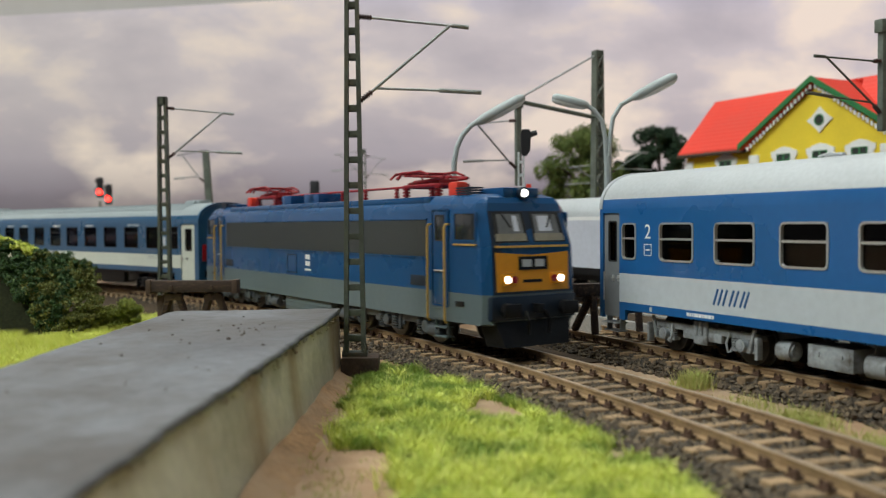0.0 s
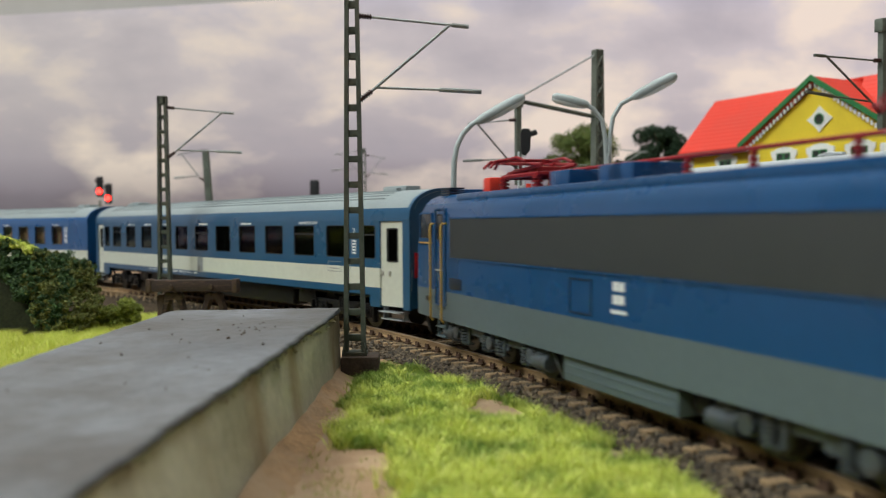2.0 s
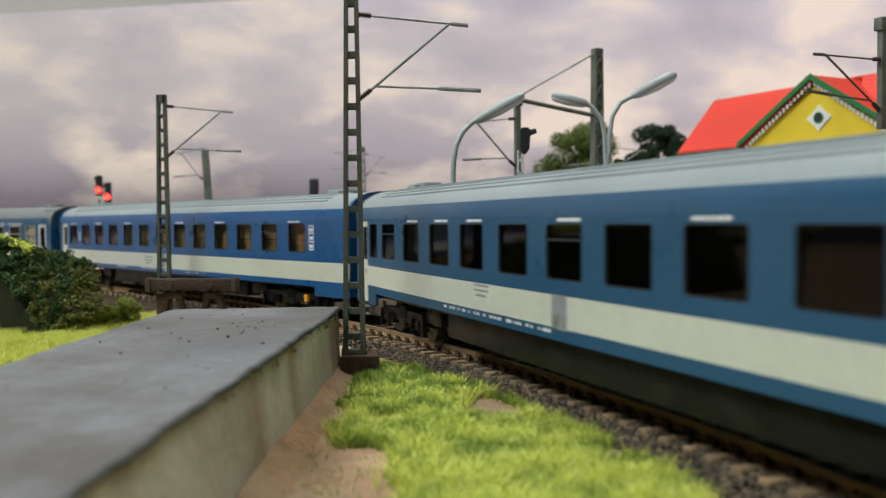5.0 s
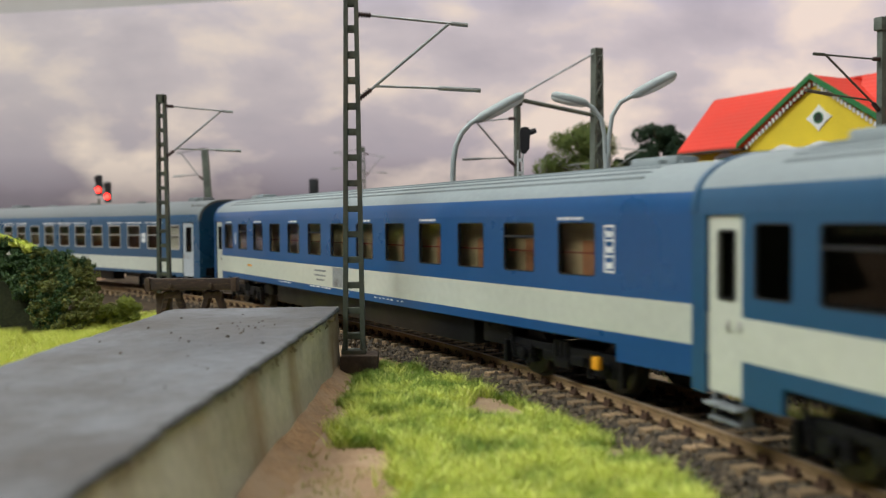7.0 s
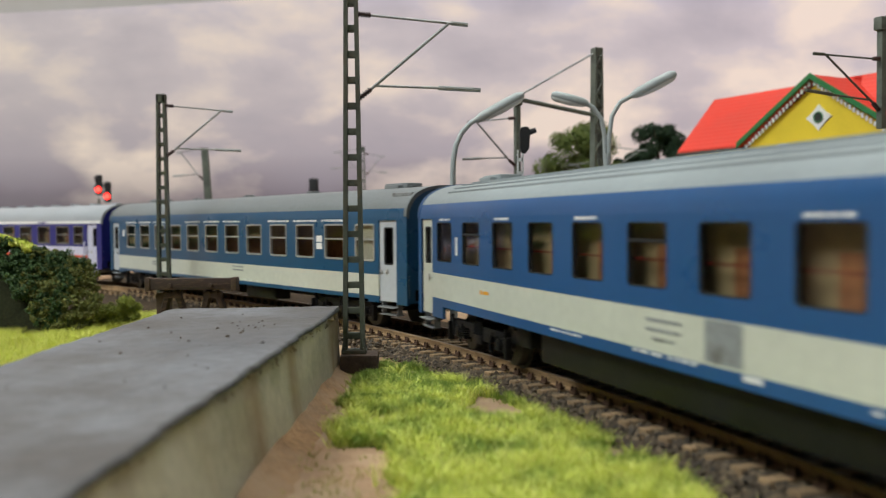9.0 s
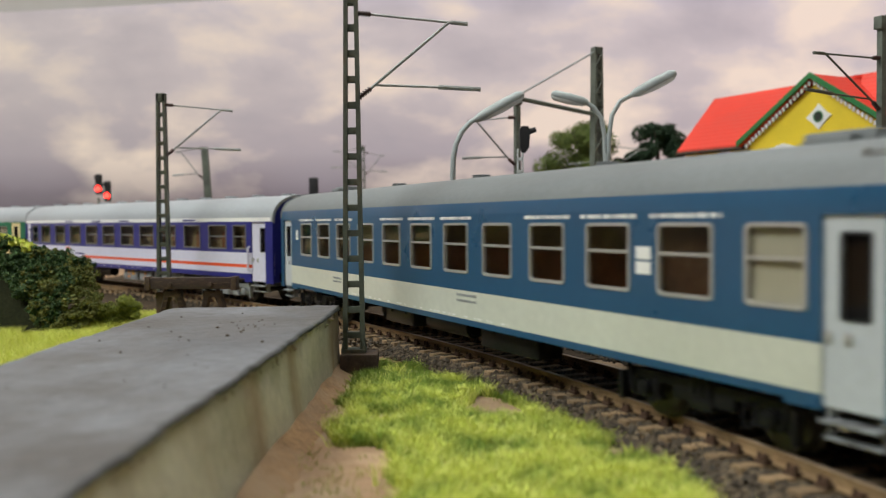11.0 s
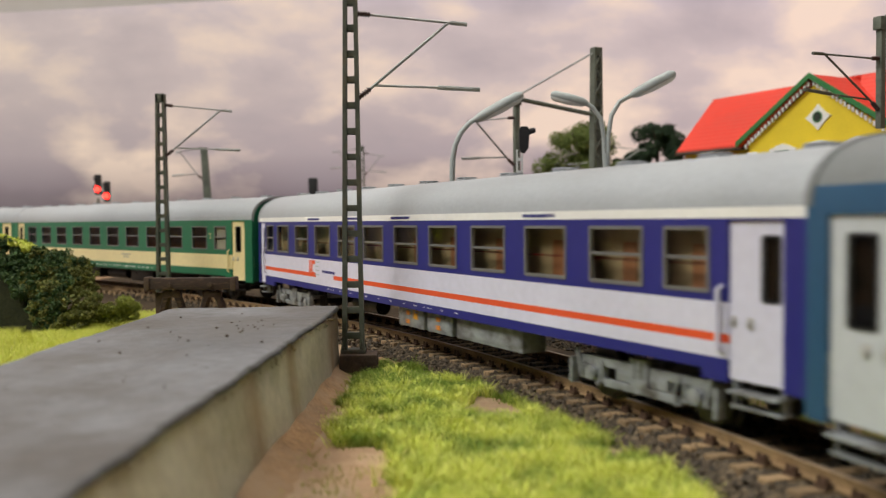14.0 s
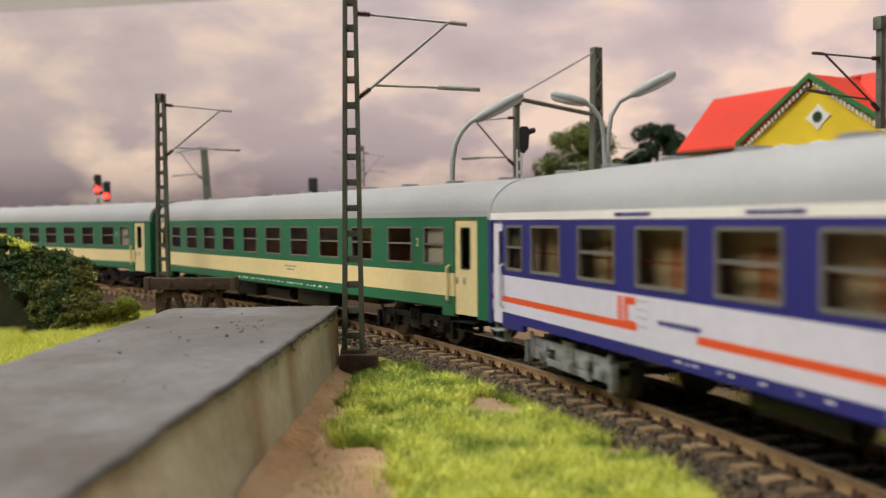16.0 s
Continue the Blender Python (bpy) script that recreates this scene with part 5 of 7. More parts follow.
        bm = bmesh.new()
        loft(bm, [[(e * (hn - 6), -14, 9), (e * (hn - 0.5), -13, 9), (e * (hn - 0.5), 13, 9), (e * (hn - 6), 14, 9)],
                  [(e * (hn - 5), -12.5, 2.2), (e * (hn + 1.6), -11, 2.2), (e * (hn + 1.6), 11, 2.2), (e * (hn - 5), 12.5, 2.2)]])
        part("snow_plough", bm, M["black"], car, "black plough below the buffer beam")
        bm = bmesh.new()
        quad_box(bm, *sorted((e * (hn + 0.2), e * (hn + 3.0))), -1.0, 1.0, 11.0, 13.6, 0.4)
        pipe(bm, [(e * (hn + 0.3), 3.4, 11.5), (e * (hn + 2), 3.5, 9.0), (e * (hn + 1.6), 3.5, 5.4)], 0.5, 6)
        pipe(bm, [(e * (hn + 0.3), -3.4, 11.5), (e * (hn + 2), -3.5, 9.0), (e * (hn + 1.6), -3.5, 5.4)], 0.5, 6)
        part("coupling", bm, M["black"], car, "black coupling and brake hoses")
        # roof front housing with the top light
        bm = bmesh.new()
        quad_box(bm, *sorted((e * (hn - 5.6), e * (hn - 17))), -6.2, 6.2, 42.2, 45.0, 0.7)
        part("roof_housing", bm, M["loco_blue"], car)
        bm = bmesh.new()
        rod(bm, (e * (hn - 6.2), 0, 43.4), (e * (hn - 4.2), 0, 43.4), 1.7, 16)
        hl = part("top_lamp", bm, M["loco_dark"], car)
        bm = bmesh.new()
        rod(bm, (e * (hn - 4.3), 0, 43.4), (e * (hn - 3.9), 0, 43.4), 1.15, 16, 1.0)
        part("headlight", bm, M["lamp_on"] if e > 0 else M["glass"], hl, "lit white top headlight")
        bm = bmesh.new()
        for k in range(4):
            quad_box(bm, *sorted((e * (hn - 13), e * (hn - 20))), -12, -7.5, 42.8 + k * 0.7, 43.2 + k * 0.7)
        part("horn_grille", bm, M["loco_dark"], car, "dark slatted roof box")
        build_pantograph(car, e * (h - 47), e)
        bm = bmesh.new()
        quad_box(bm, *sorted((e * (h - 25.4), e * (h - 30.2))), -5.6, -1.4, 43.2, 47.6, 0.9)
        part("circuit_breaker", bm, M["red"], car, "bright red insulated switch")
    # roof bus bar, insulators and resistor boxes
    bm = bmesh.new()
    rod(bm, (-58, -2.0, 47.2), (60, -2.0, 47.2), 0.4, 6)
    part("bus_bar", bm, M["pan_red"], car, "red roof conductor")
    for x in (-50, -26, 4, 22, 44):
        bm = bmesh.new()
        for k in range(4):
            rod(bm, (x, -2, 42.8 + k * 1.1), (x, -2, 43.5 + k * 1.1), 1.0 - 0.08 * k, 10)
        rod(bm, (x, -2, 42.5), (x, -2, 47.2), 0.5, 8)
        part("insulator", bm, M["pan_red"], car, "red roof insulator")
    for x in (-38, -16, 10 - 22):
        bm = bmesh.new()
        quad_box(bm, x - 4.6, x + 4.6, -6.5, 6.5, 42.8, 47.0, 0.4)
        part("roof_box", bm, M["loco_blue"], car, "blue roof equipment box")
    # bogies with three axles each
    bog = bmesh.new()
    base = 48.0
    for q in (-1, 1):
        y = q * 13.0
        quad_box(bog, -31, 31, y - 0.8, y + 0.8, 5.6, 7.8, 0.4)
        for a in (-1, 0, 1):
            x = a * 23.0
            quad_box(bog, x - 2.2, x + 2.2, y - 0.7, y + 1.2 * q + 0.7, 3.2, 7.0, 0.4)
            rod(bog, (x, y, 5.4), (x, y + q * 2.2, 5.4), 1.7, 12)
            for c in (-4.2, 4.2):
                for ring in range(6):
                    rod(bog, (x + c, y + q * 0.8, 3.2 + ring * 0.8), (x + c, y + q * 0.8, 3.65 + ring * 0.8), 1.3, 10)
                quad_box(bog, x + c - 1.5, x + c + 1.5, y - 1.2, y + 1.2, 2.5, 3.2, 0.2)
            rod(bog, (x + 7.0, y + q * 1.0, 3.2), (x + 7.8, y + q * 1.0, 9.2), 0.6, 8)
        for e in (-1, 1):
            rod(bog, (e * 28 - 4, y + q * 0.6, 4.6), (e * 28 + 3, y + q * 0.6, 4.6), 1.9, 12)
            pipe(bog, [(e * 31, y, 7), (e * 33, y, 5), (e * 33, y - q * 1.5, 2.0)], 0.6, 6)
        quad_box(bog, -9, 9, y - 0.3, y + 1.4 * q + 0.6, 4.4, 6.4, 0.5)
    quad_box(bog, -30, 30, -12, 12, 6.0, 8.0)
    bmesh_data = to_mesh("bogie", bog, M["bogie_dark"])
    ws = wheelset_mesh(5.8)
    for e in (-1, 1):
        b = part("bogie", bmesh_data, None, car, "dark grey three-axle bogie with coil springs")
        b.location = (e * 59 * MM, 0, 0)
        for a in (-1, 0, 1):
            wl = part("wheelset", ws, None, b, "steel wheelset")
            wl.location = (a * 23.0 * MM, 0, 5.8 * MM)
            WHEELS.append((wl, 0))
    for q in (-1, 1):
        bm = bmesh.new()
        quad_box(bm, -21, 19, *sorted((q * 14.6, q * 7)), 2.6, 8.2, 0.4)
        for z in (4.2, 5.8):
            quad_box(bm, -20.4, 18.4, *sorted((q * 14.5, q * 14.8)), z - 0.15, z + 0.15)
        part("battery_box", bm, M["loco_grey"], car, "grey battery box between the bogies")
        bm = bmesh.new()
        rod(bm, (21, q * 11, 5.6), (25.5, q * 11, 5.6), 2.2, 14)
        part("air_tank", bm, M["black"], car)
    bm = bmesh.new()
    quad_box(bm, -h + 8, h - 8, -12, 12, 7.4, 8.6)
    part("underframe", bm, M["black"], car, smooth=0)
    CARS.append((car, -14.8, LOCO))
    return car


def build_pantograph(car, x0, e):
    """A folded red pantograph on four ribbed insulators."""
    z = 47.0
    bm = bmesh.new()
    for y in (-5.0, 5.0):
        rod(bm, (x0 - 9, y, z), (x0 + 12, y, z), 0.65, 6)
    for x in (-9, -3, 4, 12):
        rod(bm, (x0 + x, -5.4, z), (x0 + x, 5.4, z), 0.6, 6)
    p = part("pantograph", bm, M["pan_red"], car, "folded red pantograph")
    bm = bmesh.new()
    quad_box(bm, x0 + 3, x0 + 9, -3.6, 3.6, z + 0.2, z + 2.0, 0.4)
    part("drive_box", bm, M["pan_red"], p)
    for y in (-5.0, 5.0):
        for name, pts, r in (("lower_arm", [(x0 - 8, y * 0.8, z + 0.9), (x0 + 13, y * 0.9, z + 2.2)], 0.5),
                             ("upper_arm", [(x0 + 13, y * 0.9, z + 2.2), (x0 - 7, y * 1.3, z + 3.6)], 0.45),
                             ("guide_rod", [(x0 - 4, y * 0.6, z + 0.4), (x0 + 8, y * 0.3, z + 3.0)], 0.35),
                             ("spring", [(x0 - 6, y * 0.6, z + 1.2), (x0 + 2, y * 0.6, z + 1.2)], 0.9),
                             ("post", [(x0 + 1, y * 0.7, z), (x0 + 1, y * 1.1, z + 3.9)], 0.35),
                             ("side_bow", [(x0 - 11, y * 1.3, z + 2.4), (x0 - 8, y * 1.3, z + 4.2), (x0 + 3, y * 1.3, z + 4.5), (x0 + 8, y * 1.3, z + 3.2)], 0.4),
                             ("collector_link", [(x0 - 9, y * 1.3, z + 4.3), (x0 - 3, y * 1.3, z + 4.3)], 0.5)):
            bm = bmesh.new()
            pipe(bm, pts, r, 8)
            part(name, bm, M["pan_red"], p)
    for x in (-8, -4):
        bm = bmesh.new()
        pipe(bm, [(x0 + x, -11.0, z + 2.2), (x0 + x, -9.0, z + 3.9), (x0 + x, -6, z + 4.3), (x0 + x, 6, z + 4.3), (x0 + x, 9.0, z + 3.9), (x0 + x, 11.0, z + 2.2)], 0.45, 6)
        part("collector_bow", bm, M["pan_red"], p, "red collector bow")
    for x in (-8, 11):
        for y in (-5, 5):
            bm = bmesh.new()
            for k in range(4):
                rod(bm, (x0 + x, y, 42.9 + k), (x0 + x, y, 43.5 + k), 1.35, 10)
            rod(bm, (x0 + x, y, 42.4), (x0 + x, y, z), 0.7, 8)
            part("insulator", bm, M["pan_red"], p, "ribbed red insulator")


M["bogie_dark"] = mat("bogie_dark_grey", (0.07, 0.085, 0.095), 0.5, vary=0.3, dirt=(0.05, 0.04, 0.03), dirt_amount=0.4, dirt_scale=200)
build_loco()


# ---- silver coach on the far track ----
def build_silver_coach():
    sp = dict(GREEN, bands=[("upper_panel", 22.0, 36.2, "silver_side", "silver side"), ("lower_band", 16.0, 22.0, "silver_side", "silver side"), ("sill_panel", 13.0, 16.0, "black", "black sill")],
              edge="white", roof="roof_light", door="silver_side", end="silver_side", windows=[(40 + 22 * i, 52 + 22 * i) for i in range(4)], blinds=())
    build_coach("silver grey coach on the far station track", sp, siding_pose(-54.5, -62.0), rolling=False, group="")


build_silver_coach()


# ---- concrete side platform with a worn tar surface ----
def build_platform():
    rnd = random.Random(2)
    pl = thing("platform", "old concrete side platform with a dark grey worn surface", "platform", kind="structure")
    x0, x1, y0, y1, zt = -73.6, -29.2, -260.0, 241.5, 11.0
    ys = [y0, -120, -40, 20, 50] + list(np.arange(62, y1, 2.0)) + [y1]
    def wob(y, z, k=1.0):
        return k * (0.55 * noise.noise(Vector((y * 0.035, z * 0.08, 3.0))) + 0.25 * noise.noise(Vector((y * 0.17, z * 0.2, 7.0))))
    zs = [-7, -3, 0, 3, 6, 8.5, 10.2, zt]
    edge_x = lambda y: -28.7 - 0.027 * min(160.0, max(0.0, 241 - y)) + 0.5 * noise.noise(Vector((y * 0.07, 12.0, 0)))
    bm = bmesh.new()
    rings = []
    for y in ys:
        right = [(edge_x(y) * (z + 7) / 18 + -28.2 * (11 - z) / 18 + wob(y, z), y, z) for z in zs]
        left = [(x0 + wob(y + 300, z), y, z) for z in zs[::-1]]
        rings.append(right + left)
    loft(bm, rings)
    part("concrete_body", bm, concrete_material(), pl, "pale weathered concrete with rust stains")
    # rust-coloured sand washed against the foot of the wall, its shade painted in
    bm = bmesh.new()
    rows = []
    for y in ys[4:]:
        s = 1.0 + 0.7 * noise.noise(Vector((y * 0.06, 1.5, 0)))
        r = 1.6 * noise.noise(Vector((y * 0.3, 6.1, 0))) + 0.7 * noise.noise(Vector((y * 0.9, 2.2, 0)))
        g = ground_height(-24, y)
        rows.append([(-28.9, y, -3.6 + 0.8 * s), (-27.4, y, -4.6 + 0.4 * s), (-26.0, y, -5.3 + 0.2 * s), (-24.4 + 1.2 * s + r, y, g - 0.12), (-23.4 + 1.2 * s + r, y, g - 0.7), (-28.9, y, -8)])
    loft(bm, rows)
    part("sand_fillet", bm, mat("rusty_shaded_sand", (0.25, 0.145, 0.07), 0.95, vary=0.45, scale=60, fine=900, bump=0.8, dirt=(0.36, 0.245, 0.15), dirt_amount=0.6, dirt_scale=42), pl, "rust-stained sand along the foot, darkened for shade", smooth=60)
    # the surface skin overlaps the body with an uneven edge
    bm = bmesh.new()
    nx = 32
    grid = []
    for y in ys:
        row = []
        for i in range(nx + 1):
            a, b = x0 - 0.3 + wob(y + 90, 1), edge_x(y) + 0.35 + wob(y, 11.0) + 0.25 * noise.noise(Vector((y * 0.3, 0, 0)))
            x = a + (b - a) * i / nx
            z = zt + 0.7 + 0.22 * noise.noise(Vector((x * 0.06, y * 0.05, 0))) + 0.16 * noise.noise(Vector((x * 0.28, y * 0.28, 5))) + 0.3 * max(0.0, noise.noise(Vector((x * 0.16, y * 0.13, 8))) - 0.28) - 0.35 * max(0.0, noise.noise(Vector((x * 0.33, y * 0.33, 2))) - 0.45)
            if y > 225:
                z += 0.35 * (y - 225) / 16 * (i / nx)
            row.append(bm.verts.new((x, y, z)))
        grid.append(row)
    for r0, r1 in zip(grid, grid[1:]):
        for i in range(nx):
            bm.faces.new((r0[i], r0[i + 1], r1[i + 1], r1[i]))
    ret = bmesh.ops.extrude_face_region(bm, geom=list(bm.faces))
    for v in ret["geom"]:
        if isinstance(v, bmesh.types.BMVert):
            v.co.z = zt - 0.35
    part("surface", bm, tar_material(), pl, "dark grey cracked platform surface", smooth=40)
    # ragged dark lip where the tar was drawn over the edge
    bm = bmesh.new()
    rows = []
    for y in np.arange(62, y1 + 0.3, 0.8):
        e = edge_x(y) + 0.5 + wob(y, 11.0) + 0.3 * noise.noise(Vector((y * 0.3, 0, 0)))
        low = zt + 0.15 - 0.8 * abs(noise.noise(Vector((y * 0.12, 4.0, 0)))) - 0.35 * abs(noise.noise(Vector((y * 0.6, 9.0, 0))))
        lift = 0.35 * max(0.0, y - 225) / 16
        rows.append([(e - 0.9, y, zt + 0.4), (e - 0.6, y, zt + 0.78 + lift), (e - 0.1, y, zt + 0.74 + lift), (e + 0.2, y, zt + 0.4), (e + 0.15, y, low), (e - 0.9, y, low)])
    loft(bm, rows)
    part("tar_lip", bm, mat("tar_lip", (0.085, 0.085, 0.088), 0.6, vary=0.35, scale=60, fine=500, bump=0.6, dirt=(0.2, 0.19, 0.16), dirt_amount=0.25, dirt_scale=70), pl, "dark ragged tar lip along the edge")
    chip_v, chip_f = [], []
    for k in range(90):
        y = rnd.uniform(70, 240)
        stone(chip_v, chip_f, edge_x(y) + 0.1 + wob(y, 10.0), y, zt - rnd.uniform(0.2, 2.0), rnd.uniform(0.25, 0.75), rnd)
    tagged(part("rim_chips", soup("rim_chips", chip_v, chip_f, concrete_material()), None, pl), "broken pale concrete rim", kind="stuff")
    # small lumps on the surface
    lump_v, lump_f = [], []
    for k in range(40):
        x, y = rnd.uniform(-72, -34), rnd.uniform(95, 238)
        if k > 20:
            x, y = rnd.gauss(-44, 4), rnd.gauss(196, 9)
        r = rnd.uniform(0.12, 0.42)
        stone(lump_v, lump_f, x, y, zt + 0.75, r, rnd)
    tagged(part("crumbs", soup("crumbs", lump_v, lump_f, M["bed"]), None, pl), "loose dark crumbs", kind="stuff")


def stone(vs, fs, x, y, z, r, rnd):
    """A crooked little block."""
    b = len(vs)
    a = rnd.uniform(0, 6.28)
    ca, sa = math.cos(a), math.sin(a)
    for px, py, pz in ((1, 0, 0.1), (0.2, 1, -0.1), (-1, 0.1, 0.1), (-0.1, -1, 0), (0.1, 0.1, 1), (0, 0, -1)):
        k = r * rnd.uniform(0.7, 1.25)
        qx, qy = px + rnd.uniform(-0.3, 0.3), py + rnd.uniform(-0.3, 0.3)
        vs.append((x + k * (ca * qx - sa * qy), y + k * (sa * qx + ca * qy), z + k * pz * 0.85))
    for q in ((0, 1, 4), (1, 2, 4), (2, 3, 4), (3, 0, 4), (1, 0, 5), (2, 1, 5), (3, 2, 5), (0, 3, 5)):
        fs.append(tuple(b + i for i in q))


def concrete_material():
    m = mat("weathered_concrete", (0.5, 0.465, 0.355), 0.85, vary=0.16, scale=35, fine=500, bump=0.4, dirt=(0.27, 0.27, 0.2), dirt_amount=0.25, dirt_scale=40)
    n, l = m.node_tree.nodes, m.node_tree.links
    b = n["Principled BSDF"]
    src = b.inputs["Base Color"].links[0].from_socket
    # vertical rust runs
    tc = n.new("ShaderNodeTexCoord")
    mp = n.new("ShaderNodeMapping")
    mp.inputs["Scale"].default_value = (1, 17, 4)
    l.new(tc.outputs["Object"], mp.inputs[0])
    nz = n.new("ShaderNodeTexNoise")
    nz.inputs["Scale"].default_value = 1.6
    nz.inputs["Detail"].default_value = 5
    l.new(mp.outputs[0], nz.inputs["Vector"])
    r = n.new("ShaderNodeMapRange")
    r.inputs[1].default_value, r.inputs[2].default_value, r.inputs[4].default_value = 0.49, 0.66, 0.85
    l.new(nz.outputs[0], r.inputs[0])
    mx = n.new("ShaderNodeMix")
    mx.data_type = "RGBA"
    l.new(r.outputs[0], mx.inputs[0])
    l.new(src, mx.inputs[6])
    mx.inputs[7].default_value = (0.27, 0.15, 0.06, 1)
    l.new(mx.outputs[2], b.inputs["Base Color"])
    return m


def tar_material():
    return mat("worn_tar", (0.165, 0.17, 0.185), 0.5, vary=0.36, scale=26, fine=420, bump=1.0, dirt=(0.1, 0.092, 0.088), dirt_amount=0.6, dirt_scale=30, spec=0.45)


build_platform()


# ---- catenary masts ----
def bell_insulator(p0, p1, r, n=5):
    bm = bmesh.new()
    a, b = Vector(p0), Vector(p1)
    rod(bm, a, b, r * 0.5, 8)
    for k in range(n):
        c0 = a.lerp(b, (k + 0.15) / n)
        c1 = a.lerp(b, (k + 0.75) / n)
        rod(bm, c0, c1, r, 12, r * 0.75)
    return bm


def lattice_mast(ob, height, w0, w1, depth, rungs, m):
    """Two tapered channel legs with cross pieces, between x = 0 and the leg spacing."""
    for side in (-1, 1):
        bm = bmesh.new()
        lo, hi = side * w0 / 2, side * w1 / 2
        t0, t1 = -side * 1.25, -side * 1.05
        loft(bm, [[(lo, -depth / 2, 0), (lo + t0, -depth / 2, 0), (lo + t0, depth / 2, 0), (lo, depth / 2, 0)],
                  [(hi, -depth / 2, height), (hi + t1, -depth / 2, height), (hi + t1, depth / 2, height), (hi, depth / 2, height)]])
        part("leg", bm, m, ob, smooth=0)
    for k in range(rungs):
        z = height * (k + 0.6) / rungs
        wd = (w0 + (w1 - w0) * z / height) / 2 - 0.8
        bm = bmesh.new()
        quad_box(bm, -wd, wd, -depth * 0.36, depth * 0.36, z - 0.85, z + 0.85, 0.15)
        part("cross_piece", bm, m, ob)
    bm = bmesh.new()
    quad_box(bm, -w1 / 2 - 0.1, w1 / 2 + 0.1, -depth / 2, depth / 2, height - 3.4, height + 0.4, 0.2)
    part("mast_cap", bm, m, ob)


def cantilever(ob, x, zt, zl, m_wire, s=1.0, reach=1.0, fall=2.2, rise=-0.6):
    """Two insulated arms and a diagonal; s mirrors them, the arms fall or rise to their tips."""
    part("insulator", bell_insulator((x * s, 0, zt + 0.1), ((x + 3.4) * s, 0, zt - 0.2), 0.85), M["insulator"], ob, "ribbed brown insulator")
    part("insulator", bell_insulator((x * s, 0, zl - 1.2), ((x + 3.2) * s, 0, zl + 1.3), 0.9), M["insulator"], ob, "ribbed brown insulator")
    bm = bmesh.new()
    rod(bm, ((x + 3.2) * s, 0, zt - 0.2), ((x + 25.5 * reach) * s, 0, zt - 0.2 - fall), 0.34, 6)
    rod(bm, ((x + 25.0 * reach) * s, 0, zt - 0.15 - fall), ((x + 29.6 * reach) * s, 0, zt - 0.2 - fall * 1.18), 0.58, 8)
    part("top_arm", bm, m_wire, ob, "thin grey support arm")
    bm = bmesh.new()
    rod(bm, ((x + 3.2) * s, 0, zl + 1.3), ((x + 24.4 * reach) * s, 0, zt - 0.2 - fall), 0.42, 6)
    part("diagonal_arm", bm, m_wire, ob, "slanting grey tube")
    bm = bmesh.new()
    rod(bm, ((x + 4.6) * s, 0, zl + 2.2), ((x + 22.0 * reach) * s, 0, zl + 2.2 + rise), 0.34, 6)
    rod(bm, ((x + 21.5 * reach) * s, 0, zl + 2.2 + rise), ((x + 33.0 * reach) * s, 0, zl + 2.2 + rise * 2), 0.62, 8)
    part("lower_arm", bm, m_wire, ob, "thin grey registration arm")


